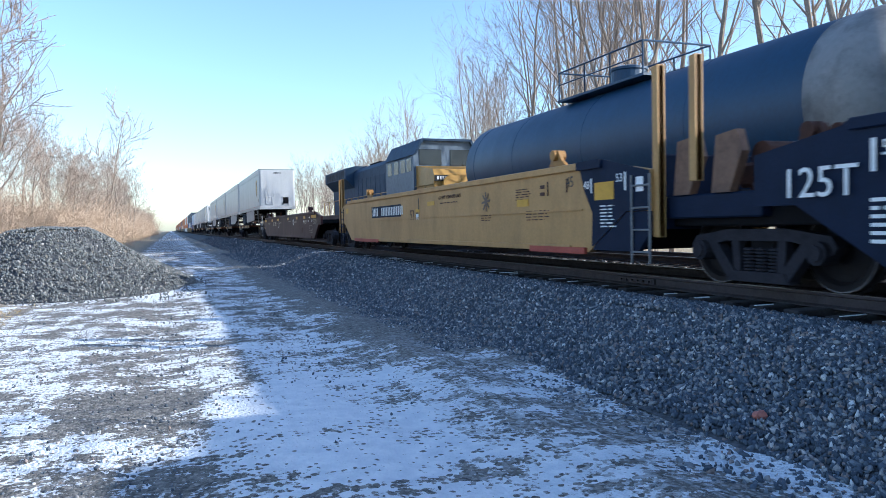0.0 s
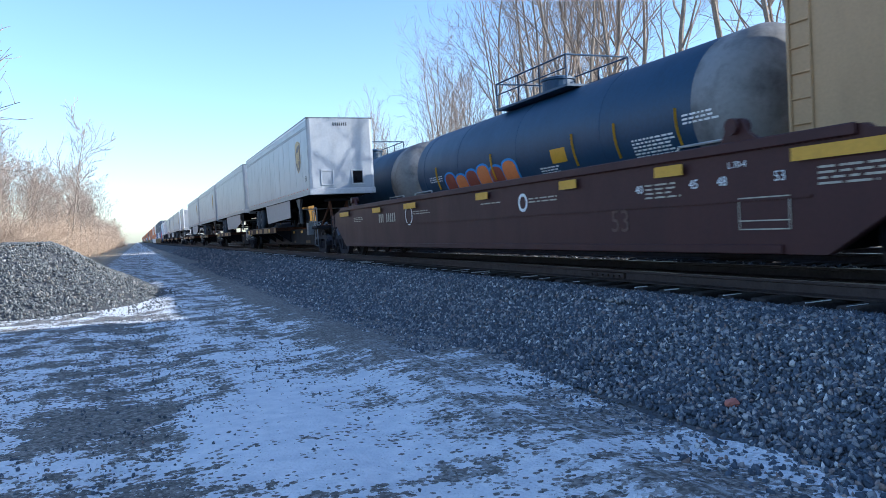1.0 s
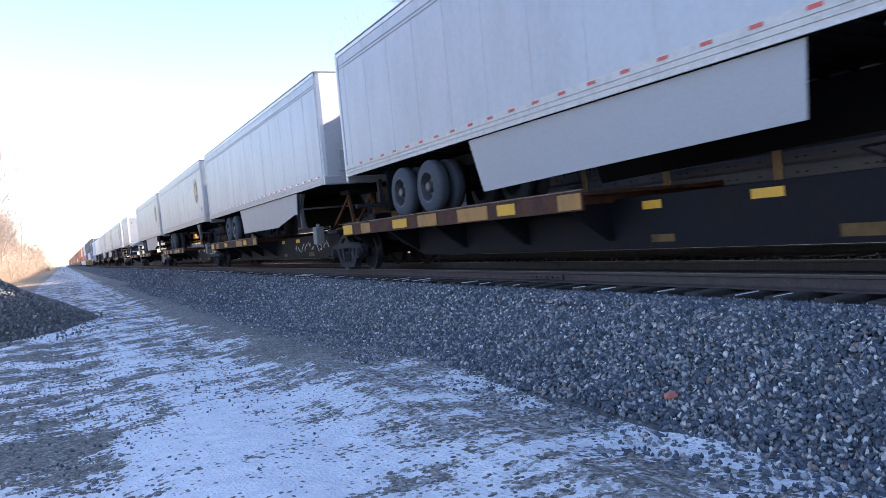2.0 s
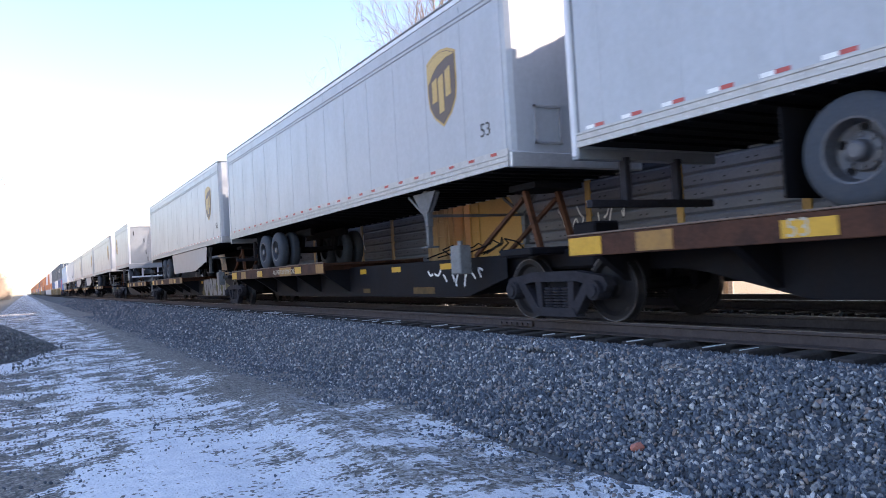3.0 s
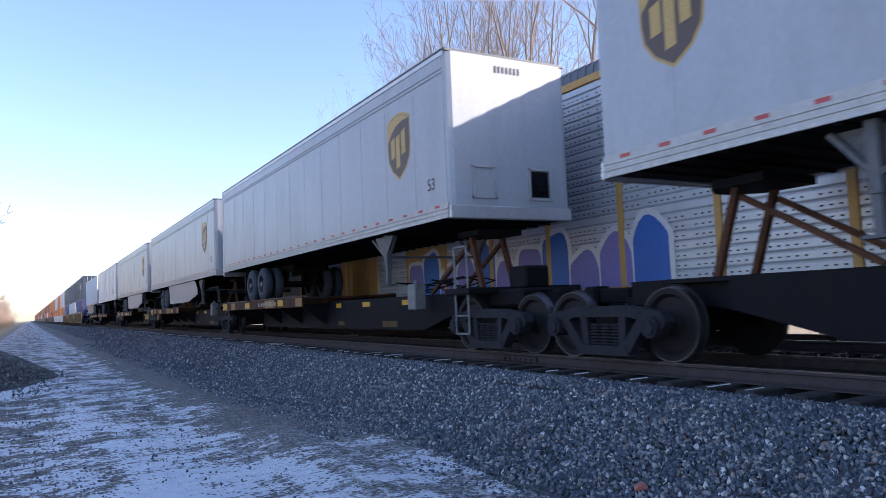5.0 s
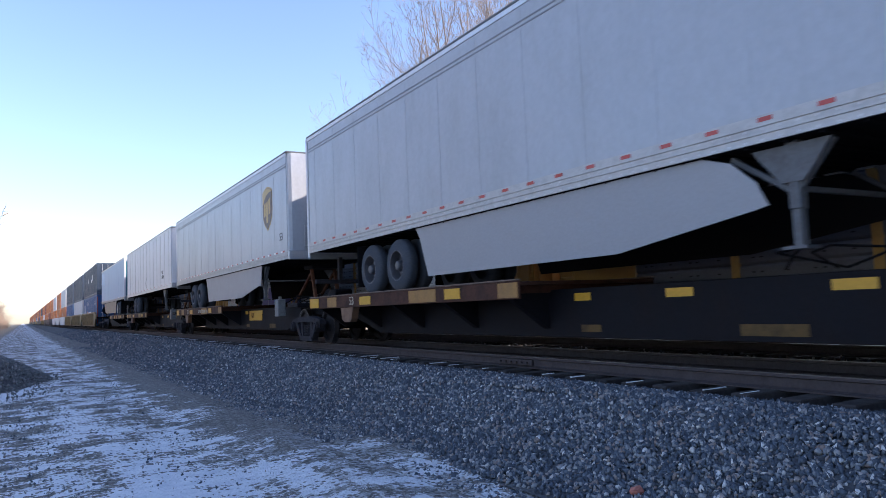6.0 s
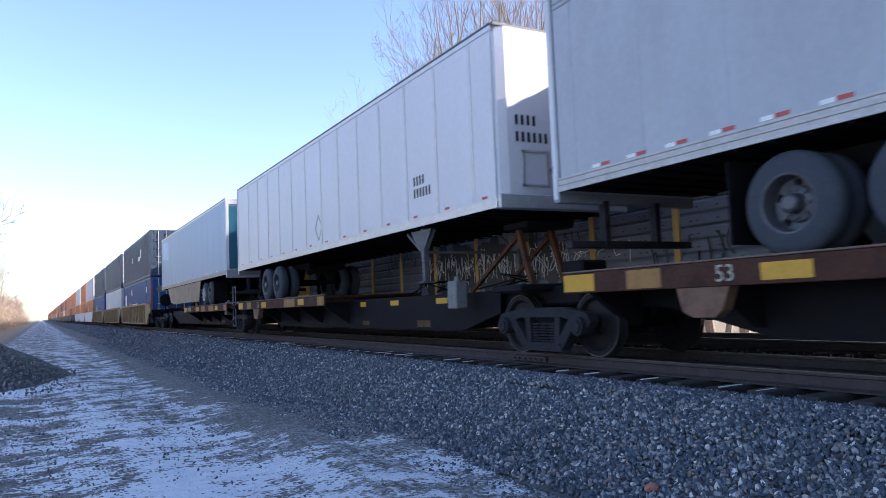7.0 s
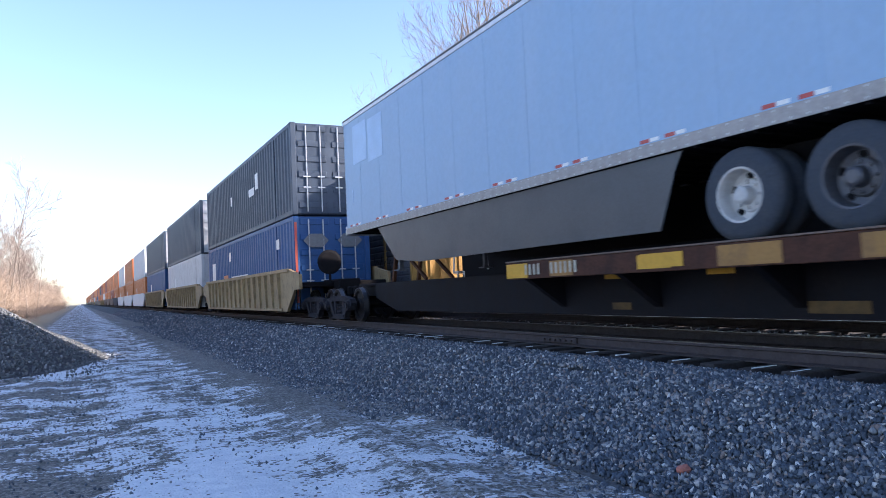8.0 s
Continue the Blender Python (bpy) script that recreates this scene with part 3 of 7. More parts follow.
def build_stones():
    rng = np.random.default_rng(5)
    near = []
    for y0, y1, count, lo, hi in ((0.5, 9, 36000, 0.015, 0.039), (9, 18, 25000, 0.017, 0.040), (18, 40, 19000, 0.026, 0.05), (40, 110, 11000, 0.05, 0.09)):
        for _ in range(count):
            y = rng.uniform(y0, y1)
            x = 3.75 + rng.beta(1.15, 1.0) * 2.9
            near.append((x, y, bed_height(x) + 0.012 + 0.05 * noise.noise((x * 0.5, y * 0.5, 7)) * (x < 5.4), rng.uniform(lo, hi)))
    for _ in range(5000):
        x = 3.85 - abs(rng.normal(0, 0.45))
        near.append((x, rng.uniform(1.5, 24), 0.004 + 0.05 * noise.noise((x * 0.4, 0, 0)), rng.uniform(0.012, 0.036)))
    for _ in range(9000):
        x, y = 2.45 + 1.5 * rng.random() ** 0.7, 8.5 + 42 * rng.random() ** 1.4
        near.append((x, y, 0.0 + 0.05 * noise.noise((x * 0.4, y * 0.25, 0)), rng.uniform(0.012, 0.024) + 0.0007 * y))
    for _ in range(3000):
        near.append((rng.uniform(8.2, 10.6), rng.uniform(0, 40), 0.59, rng.uniform(0.025, 0.05)))
    scatter("ballast_stones", near, M_stone, 1, "loose grey crushed stones on the track bank", "ballast")
    lane = [(rng.uniform(-6, 3.4), 2.6 + 20 * rng.random() ** 1.5, 0.0, 0.006 + 0.018 * rng.random() ** 2) for _ in range(15000)]
    lane = [p for p in lane if math.hypot((p[0] - 1.35) / 1.3, (p[1] - 5.1) / 2.0) > 1 or rng.random() < 0.06]
    lane = [p for p in lane if not 0.7 < p[0] < 2.4 or rng.random() < 0.4]
    lane = [(x, y, z + 0.05 * noise.noise((x * 0.4, y * 0.25, 0)), s) for x, y, z, s in lane]
    scatter("lane_pebbles", lane, M_stone, 2, "small pebbles strewn over the lane", "pebbles")
    bm = bmesh.new()
    bmesh.ops.create_icosphere(bm, subdivisions=2, radius=0.05)
    for v in bm.verts:
        v.co = Vector((v.co.x * 1.3, v.co.y * 0.9, v.co.z * 0.8)) * (1 + 0.25 * noise.noise(v.co * 30))
    rs = part("stone", bm, M_redstone, None)
    rs.location = (4.17, 4.30, 0.10)
    tagged(rs, "single reddish stone lying on grey ballast", "stone")


PILE = (-3.3, 23.5)


def pile_height(x, y):
    dx, dy = (x - PILE[0]), (y - PILE[1])
    lobe = max(0.0, 1 - math.hypot(dx / 4.05, dy / 5.0))
    lobe2 = max(0.0, 1 - math.hypot((dx + 4.5) / 4.6, dy / 4.4)) * 0.74
    h = 2.25 * max(lobe, lobe2)
    return min(h, 1.48 + 0.12 * h) * (1 + 0.12 * noise.noise((x * 0.8, y * 0.8, 2)))


def build_pile():
    bm = bmesh.new()
    n = 60
    grid = [[bm.verts.new((PILE[0] + i * 0.24 - 10, PILE[1] + j * 0.18 - 5.4, pile_height(PILE[0] + i * 0.24 - 10, PILE[1] + j * 0.18 - 5.4) - 0.10)) for i in range(68)] for j in range(n)]
    for j in range(n - 1):
        for i in range(67):
            bm.faces.new((grid[j][i], grid[j][i + 1], grid[j + 1][i + 1], grid[j + 1][i]))
    pile = thing("gravel_pile", "heap of crushed grey stone beside the lane", "gravel pile")
    part("mound", bm, M_bed, pile, smooth=True)
    rng = np.random.default_rng(8)
    pts = []
    while len(pts) < 22000:
        x, y = PILE[0] + rng.uniform(-9, 4.4), PILE[1] + rng.uniform(-5.4, 3)
        h = pile_height(x, y)
        if h > 0.02 or rng.random() < 0.06:
            pts.append((x, y, h + 0.01, rng.uniform(0.022, 0.05)))
    scatter("crushed_stone", pts, M_pile, 3, "", "", pile)


# ---- tracks ----
def build_track(xc, name, label):
    tr = thing(name, label, "railway track", kind="structure")
    prof = [(-0.075, -0.17), (0.075, -0.17), (0.075, -0.155), (0.012, -0.135), (0.012, -0.045), (0.036, -0.035), (0.036, -0.006), (-0.036, -0.006), (-0.036, -0.035), (-0.012, -0.045), (-0.012, -0.135), (-0.075, -0.155)]
    for side in (-1, 1):
        x = xc + side * 0.7535
        r = part("rail", prism(bmesh.new(), [(x + a, ZR + b) for a, b in prof], "y", -290, 2500), M_rail, tr)
        part("rail_head", box(bmesh.new(), x - 0.034, x + 0.034, -290, 2500, ZR - 0.006, ZR), M_railtop, r, "polished running surface")
    bm = box(bmesh.new(), -1.3, 1.3, -0.11, 0.11, -0.17, 0.0, 0.012)
    first = part("tie", bm, M_tie, tr)
    me = first.data
    first.matrix_basis = pose(xc, -4, ZR - 0.165)
    for i in range(1, 150):
        shared("tie", me, tr, pose(xc + random.uniform(-0.05, 0.05), -4 + 0.52 * i, ZR - 0.165 + random.uniform(-0.012, 0.006), 0, 0, random.uniform(-1.2, 1.2)))
    bm = bmesh.new()
    for i in range(150, 520):
        box(bm, xc - 1.3, xc + 1.3, -4.11 + 0.52 * i, -3.89 + 0.52 * i, ZR - 0.33, ZR - 0.165)
    part("far_ties", bm, M_tie, tr, kind="stuff")
    if xc == XC:
        bm = bmesh.new()
        rng = random.Random(4)
        for i in range(0, 170):
            y = -4 + 0.52 * i
            if rng.random() < 0.5:
                w = rng.uniform(0.08, 0.42)
                box(bm, xc - 1.31, xc - 1.31 + w, (k := y + rng.uniform(-0.09, 0.06)), k + rng.uniform(0.015, 0.05), ZR - 0.166, ZR - 0.156)
        part("snow_on_tie_ends", bm, M_snowlump, tr, "thin snow left on the tie ends", kind="stuff")
        bm = box(bmesh.new(), XC - 0.81, XC - 0.765, 8.9, 9.8, ZR - 0.13, ZR - 0.045, 0.006)
        j = part("joint_bar", bm, M_rail, tr, "bolted rail joint bar")
        bm = bmesh.new()
        for k in range(6):
            rod(bm, (XC - 0.84, 9.0 + 0.14 * k, ZR - 0.09), (XC - 0.80, 9.0 + 0.14 * k, ZR - 0.09), 0.018)
        part("bolts", bm, M_rail, j)
    return tr


# ---- bogies (local origin: rail top, under the middle) ----
MESH = {}


def keep(key, make):
    if key not in MESH:
        bm = make()
        me = bpy.data.meshes.new(key)
        bm.normal_update()
        bm.to_mesh(me)
        bm.free()
        MESH[key] = me
    return MESH[key]


def side_frame_bm():
    """A cast side frame with its two openings, 60 mm and more thick, seen from the side."""
    bm = bmesh.new()
    T = 0.11
    outline_top = [(-1.10, 0.50), (-1.02, 0.62), (-0.72, 0.66), (-0.45, 0.70), (0.45, 0.70), (0.72, 0.66), (1.02, 0.62), (1.10, 0.50)]
    prism(bm, outline_top + [(1.04, 0.42), (0.76, 0.50), (0.5, 0.56), (-0.5, 0.56), (-0.76, 0.50), (-1.04, 0.42)], "x", -T, T * 0.4)
    for s in (-1, 1):
        prism(bm, [(s * 0.80, 0.52), (s * 0.66, 0.56), (s * 0.30, 0.14), (s * 0.46, 0.10)], "x", -T, T * 0.4)
        prism(bm, [(s * 0.42, 0.58), (s * 0.30, 0.58), (s * 0.27, 0.14), (s * 0.38, 0.14)], "x", -T * 0.8, T * 0.3)
        rod(bm, (-T - 0.07, s * 0.89, 0.44), (0.05, s * 0.89, 0.44), 0.13, n=12)
        rod(bm, (-T - 0.10, s * 0.89, 0.44), (-T - 0.06, s * 0.89, 0.44), 0.09, n=10)
    prism(bm, [(-0.48, 0.08), (0.48, 0.08), (0.42, 0.20), (-0.42, 0.20)], "x", -T * 1.1, T * 0.5)
    return bm


def springs_bm():
    bm = bmesh.new()
    prof = [p for k in range(7) for p in ((0.20 + k * 0.04, 0.055), (0.21 + k * 0.04, 0.085), (0.23 + k * 0.04, 0.085))] + [(0.48, 0.055)]
    return lathe(bm, prof, "z", 10)


def wheel_bm():
    bm = bmesh.new()
    return lathe(bm, [(-0.075, 0.0), (-0.075, 0.12), (-0.03, 0.15), (-0.01, 0.33), (-0.065, 0.37), (-0.065, 0.445), (0.05, 0.455), (0.058, 0.48), (0.072, 0.47), (0.075, 0.37), (0.03, 0.34), (0.03, 0.13), (0.08, 0.11), (0.08, 0.0)], "x", 32)


def tread_bm():
    bm = bmesh.new()
    return lathe(bm, [(-0.0655, 0.435), (-0.0665, 0.447), (0.045, 0.458)], "x", 32, caps=False)


def bogie(parent, y, base=0.89, axles=(-1, 1)):
    """A two-axle freight bogie as a part of a car, its frames, springs and wheels under it."""
    bm = bmesh.new()
    box(bm, -1.0, 1.0, -0.2, 0.2, 0.40, 0.66, 0.03)
    box(bm, -0.35, 0.35, -0.3, 0.3, 0.66, 0.80, 0.02)
    for s in axles:
        rod(bm, (-0.8, s * base, 0.455), (0.8, s * base, 0.455), 0.085, n=12)
        box(bm, -0.78, 0.78, s * 0.42 - 0.05, s * 0.42 + 0.05, 0.34, 0.44)
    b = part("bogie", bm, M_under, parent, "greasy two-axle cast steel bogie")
    b.location = (0, y, 0)
    for s in (-1, 1):
        for key, make, mat, name in (("side_frame", side_frame_bm, M_truck, "side_frame"), ("springs", springs_bm, M_truck, "spring")):
            me = keep(key, make)
            if not me.materials:
                me.materials.append(mat)
            for y in (-0.19, 0.0, 0.19) if key == "springs" else (0.0,):
                shared(name, me, b, pose(s * 0.98, y, 0, 0, 0, 0 if s < 0 else 180))
        for a in axles:
            me = keep("wheel", wheel_bm)
            if not me.materials:
                me.materials.append(M_wheel)
                me.polygons.foreach_set("use_smooth", [False] * len(me.polygons))
            shared("wheel", me, b, pose(s * 0.745, a * base, 0.455, 0, 0, 0 if s < 0 else 180))
            me = keep("tread", tread_bm)
            if not me.materials:
                me.materials.append(M_tread)
            shared("wheel_tread", me, b, pose(s * 0.745, a * base, 0.455, 0, 0, 0 if s < 0 else 180))
    return b


def coupler(parent, y, d):
    bm = bmesh.new()
    box(bm, -0.09, 0.09, min(y, y + d * 0.75), max(y, y + d * 0.75), 0.72, 0.94, 0.02)
    box(bm, -0.17, 0.17, min(y + d * 0.6, y + d * 0.9), max(y + d * 0.6, y + d * 0.9), 0.68, 0.98, 0.05)
    return part("coupler", bm, M_under, parent)


def ladder(parent, x, y, z0, z1, w=0.4, mat=None, rungs=5, r=0.018):
    bm = bmesh.new()
    for k in (-w / 2, w / 2):
        rod(bm, (x, y + k, z0), (x, y + k, z1), r, n=6)
    for i in range(rungs):
        z = z0 + (z1 - z0) * (i + 0.5) / rungs
        rod(bm, (x, y - w / 2, z), (x, y + w / 2, z), r * 0.8, n=6)
    return part("ladder", bm, mat or M_under, parent)


# ---- well cars ----
def well_car(s, L, paint, label, style, zt=1.72, zb=0.36):
    """A low container well on the near track from s to s + L."""
    car = thing("well_car", label, "well car", "cars of the near train")
    for sx in (-1, 1):
        bm = bmesh.new()
        x0, x1 = (1.40, 1.50) if sx > 0 else (-1.50, -1.40)
        prism(bm, [(0.0, 0.95), (0.55, 0.95), (1.55, zb), (L - 1.55, zb), (L - 0.55, 0.95), (L, 0.95), (L, zt - 0.22), (L - 1.1, zt - 0.04), (L - 1.15, zt), (1.15, zt), (1.1, zt - 0.04), (0.0, zt - 0.22)], "x", x0, x1)
        side = part("side_sill", bm, paint, car)
        xo = sx * 1.50
        bm = bmesh.new()
        box(bm, min(xo, xo + sx * 0.05), max(xo, xo + sx * 0.05), 1.2, L - 1.2, zt - 0.10, zt + 0.015, 0.012)
        part("top_chord", bm, paint, side)
        bm = bmesh.new()
        box(bm, min(xo, xo + sx * 0.035), max(xo, xo + sx * 0.035), 2.05, L - 2.05, zb, zb + 0.10, 0.01)
        part("bottom_chord", bm, paint, side)
        if style == "ribbed":
            k = 2.3
            while k < L - 2.2:
                part("rib", prism(bmesh.new(), [(sx * 1.50, zt - 0.1), (sx * 1.62, zt - 0.12), (sx * 1.56, zb + 0.08), (sx * 1.50, zb + 0.08)], "y", k, k + 0.09), paint, side)
                k += 0.95
        else:
            bm = bmesh.new()
            mid = zb + (zt - zb) * 0.48
            box(bm, min(xo, xo + sx * 0.018), max(xo, xo + sx * 0.018), 1.7, L - 1.7, mid - 0.012, mid + 0.012)
            part("crease", bm, paint, side)
    bm = bmesh.new()
    box(bm, -1.4, 1.4, 2.2, L - 2.2, zb - 0.02, zb + 0.06)
    for k in range(5):
        y = 3 + (L - 6) * k / 4
        box(bm, -1.4, 1.4, y - 0.15, y + 0.15, zb + 0.06, zb + 0.2)
    part("well_floor", bm, M_under, car)
    for e, y0, y1 in ((0, -0.35, 2.2), (1, L - 2.2, L + 0.35)):
        bm = bmesh.new()
        box(bm, -1.4, 1.4, min(y0 + 0.5, y1) if e == 0 else y0, y1 if e == 0 else y1 - 0.5, 1.0, 1.16, 0.02)
        box(bm, -0.35, 0.35, y0, y1, 0.80, 1.22, 0.03)
        box(bm, -1.3, 1.3, 2.1 if e == 0 else L - 2.25, 2.25 if e == 0 else L - 2.1, zb, 1.15)
        part("end_platform", bm, M_under, car)
    return car


def car_marks(car, items, x=-1.556):
    """Yellow squares and plain bars of small lettering on a car side: (kind, y, z, w, h)."""
    for mat, y, z, w, h in items:
        part("marking", sheet(bmesh.new(), x, 0.004, [(y, z), (y + w, z), (y + w, z + h), (y, z + h)]), mat, car)


def small_lines(bm, x, y, z, w, n, h=0.035, gap=0.075, seed=0):
    """Lines of lettering too small to read, as bars."""
    rng = random.Random(seed)
    for i in range(n):
        k = y
        end = y - w * rng.uniform(0.7, 1.0)
        while k > end:
            d = rng.uniform(0.08, 0.25)
            sheet(bm, x, 0.003, [(k, z - i * gap), (max(k - d, end), z - i * gap), (max(k - d, end), z - i * gap + h), (k, z - i * gap + h)])
            k -= d + 0.05
    return bm


def guide_post(parent, x, y, z0, z1, mat):
    bm = bmesh.new()
    box(bm, x - 0.05, x + 0.05, y - 0.07, y + 0.07, z0, z1, 0.012)
    box(bm, x - 0.058, x + 0.058, y - 0.07, y - 0.045, z0, z1)
    return part("guide_post", bm, mat, parent)


def corner_horn(parent, x, y, z, mat):
    """The cast container guide that stands on the sill: two cheeks and a curl."""
    bm = bmesh.new()
    prism(bm, [(y - 0.30, z), (y + 0.30, z), (y + 0.22, z + 0.12), (y + 0.16, z + 0.26), (y - 0.02, z + 0.28), (y - 0.12, z + 0.12)], "x", x - 0.03, x + 0.03)
    rod(bm, (x - 0.09, y + 0.06, z + 0.2), (x + 0.12, y + 0.06, z + 0.2), 0.09, n=12)
    return part("container_guide", bm, mat, parent)


def build_wells():
    cars = []
    # leading dark end of the lead car
    c = well_car(-12.5, 18.7, M_wellgrey, "dark grey-blue empty well car with white lettering", "plain")
    L = 18.7
    side_text("125T", 0.43, M_white, c, -1.556, L - 0.42, 1.02)
    side_text("53", 0.2, M_white, c, -1.556, L - 1.55, 1.36)
    car_marks(c, [(M_mark, L - 2.4, 1.1, 0.55, 0.34), (M_white, L - 1.5, 1.22, 0.05, 0.3)])
    part("small_lettering", small_lines(bmesh.new(), -1.556, L - 1.45, 0.95, 1.0, 6, seed=3), M_white, c, kind="stuff")
    bogie(c, L + 0.4)
    # dark box added over the bogie to block the bright see-through gap
    part("dark_gap_filler", box(bmesh.new(), -1.15, 1.15, L - 1.2, L + 1.9, 0.74, 1.06, 0.02), M_under, c)
    for k, x in ((0.1, -1.35), (0.55, -0.95)):
        corner_horn(c, x, L - 0.7, 1.5, M_deck)
    bm = bmesh.new()
    box(bm, -1.0, 1.0, L - 0.1, L + 0.6, 1.0, 1.25, 0.03)
    rod(bm, (-1.1, L + 0.3, 1.55), (1.1, L + 0.3, 1.55), 0.16, n=14)
    box(bm, -0.9, -0.6, L - 0.2, L + 0.9, 1.2, 1.5, 0.04)
    part("drawbar_casting", bm, M_deck, c, "rusty cast drawbar end")
    mover(c, XC, -12.5, V_NEAR)
    # yellow car
    s, L = 8.0, 18.6
    c = well_car(s, L, M_yellow, "yellow empty well car with a dark blue-grey end", "yellow")
    xs = -1.506
    bm = bmesh.new()
    sheet(bm, xs, 0.004, [(0.02, 0.96), (0.56, 0.96), (1.40, 0.46), (1.45, 0.45), (1.42, 0.95), (1.65, 1.3), (1.8, 1.735), (1.15, 1.735), (0.02, 1.49)])
    end = part("dark_end_panel", bm, M_wellgrey, c, "dark blue-grey painted end panel")
    bm = bmesh.new()
    box(bm, -1.56, -1.50, 1.15, 1.8, 1.615, 1.74)
    part("chord_end", bm, M_wellgrey, end)
    car_marks(c, [(M_mark, 0.85, 1.14, 0.5, 0.26), (M_white, 1.42, 1.25, 0.04, 0.22), (M_white, 0.55, 1.25, 0.04, 0.26), (M_white, 0.16, 1.22, 0.16, 0.2)], -1.512)
    side_text("48", 0.17, M_white, c, -1.512, 1.66, 1.32)
    side_text("53", 0.17, M_white, c, -1.512, 0.8, 1.38)
    side_text("45", 0.24, M_black, c, -1.506, 2.2, 1.38)
    side_text("53 A", 0.36, M_brown, c, -1.506, 10.3, 0.98)
    side_text("LD LIMIT 119500 PER UNIT", 0.12, M_brown, c, -1.506, 8.1, 1.42)
    bm = bmesh.new()
    small_lines(bm, -1.506, 4.0, 1.42, 0.6, 5, 0.016, 0.045, seed=5)
    small_lines(bm, -1.506, 3.6, 1.02, 0.9, 4, 0.016, 0.05, seed=6)
    small_lines(bm, -1.506, 5.6, 0.98, 0.6, 3, 0.016, 0.045, seed=7)
    small_lines(bm, -1.506, 8.0, 1.32, 1.4, 1, 0.022, seed=8)
    part("small_lettering", bm, M_brown, c, kind="stuff")
    part("small_lettering", small_lines(bmesh.new(), -1.512, 1.2, 1.04, 0.42, 7, 0.02, 0.05, seed=9), M_white, c, kind="stuff")
    bm = bmesh.new()
    for i in range(4):
        a = math.pi * (0.5 + i) / 4 + 0.3
        for d in (-1, 1):
            beam(bm, (-1.508, 5.35, 1.27), (-1.508, 5.35 + d * 0.2 * math.cos(a), 1.27 + d * 0.2 * math.sin(a)), 0.004, 0.045)
    part("star_emblem", bm, M_brand_brown, c)
    car_marks(c, [(M_mark, 3.5, 1.12, 0.45, 0.13), (M_brown, 2.15, 1.3, 0.03, 0.22), (M_brown, 2.9, 1.28, 0.16, 0.06), (M_brown, 2.9, 1.40, 0.16, 0.06), (M_brown, 2.78, 1.27, 0.03, 0.24), (M_mark, 8.4, 1.3, 0.5, 0.1), (M_white, 9.6, 0.98, 0.2, 0.14), (M_black, 9.55, 1.22, 0.05, 0.3),
                  (M_mark, 9.5, 1.16, 0.32, 0.08), (M_wellgrey, 11.1, 1.08, 3.1, 0.34), (M_mark, L - 1.2, 1.3, 0.4, 0.18)], -1.507)
    part("number_bars", char_bars(bmesh.new(), -1.512, 14.05, 1.13, 0.24, 19, (4, 5)), M_white, c, kind="stuff")
    for y0, y1 in ((1.6, 3.4), (L - 5.2, L - 2.2)):
        part("red_sill_strip", box(bmesh.new(), -1.55, -1.50, y0, y1, 0.33, 0.43), M_redstrip, c, "red painted strip along the sill")
    for y in (2.5, 14.6):
        corner_horn(c, -1.45, y, 1.72, M_yellow_dk)
    for y, x in ((-0.05, -1.42), (-0.7, -1.36)):
        guide_post(c, x, y, 0.6 if y > -0.1 else 1.3, 2.85, M_yellow)
        guide_post(c, x, L - y, 0.6, 2.6, M_yellow)
    ladder(c, -1.53, 0.2, 0.25, 1.45, 0.4, M_greybox, 4)
    part("end_side_plate", prism(bmesh.new(), [(0.02, 0.97), (0.02, 0.68), (0.3, 0.40), (1.42, 0.40), (1.38, 0.48), (0.56, 0.98)], "x", -1.50, -1.42), M_wellgrey, c)
    part("end_platform", box(bmesh.new(), -1.3, 1.3, -1.7, 0.02, 0.84, 1.14, 0.02), M_wellgrey, c)
    part("end_bulkhead", box(bmesh.new(), -1.38, 1.38, -0.02, 0.08, 0.7, 1.70, 0.02), M_wellgrey, c)
    for y in (-0.55, -1.25):
        part("end_bracket", prism(bmesh.new(), [(y, 1.14), (y + 0.3, 1.14), (y + 0.22, 1.82), (y - 0.12, 1.86), (y - 0.2, 1.6)], "x", -1.34, -1.22), M_casting, c, "tan and rust end casting")
    ladder(c, -1.5, L - 0.2, 0.2, 1.5, 0.4, M_wellgrey, 5)
    bogie(c, L + 0.2)
    mover(c, XC, s, V_NEAR)
    # brown car
    s, L = 30.6, 20.1
    c = well_car(s, L, M_brown, "oxide-brown empty well car with white lettering and yellow markings", "plain", 1.52, 0.34)
    items = [(M_mark, y, 1.25, w, 0.13) for y, w in ((0.7, 1.18), (3.4, 0.5), (5.62, 0.46), (8.5, 0.5), (12.2, 0.8), (14.8, 0.7), (L - 2.2, 1.0))]
    car_marks(c, items)
    bm = bmesh.new()
    for y, w, n in ((1.62, 0.85, 4), (4.15, 0.65, 4), (7.1, 1.2, 2), (8.9, 0.8, 1), (L - 2.6, 1.0, 3), (L - 7.6, 1.2, 2)):
        small_lines(bm, -1.506, y, 1.16, w, n, 0.022, 0.052, seed=int(y * 7))
    for z in (0.59, 0.68, 0.92):
        sheet(bm, -1.506, 0.003, [(2.62, z), (1.95, z), (1.95, z + 0.014), (2.62, z + 0.014)])
    for y in (2.62, 1.965):
        sheet(bm, -1.506, 0.003, [(y, 0.59), (y - 0.014, 0.59), (y - 0.014, 0.934), (y, 0.934)])
    part("small_lettering", bm, M_oldwhite, c, kind="stuff")
    side_text("53", 0.42, M_fadedtext, c, -1.506, 4.9, 0.60)
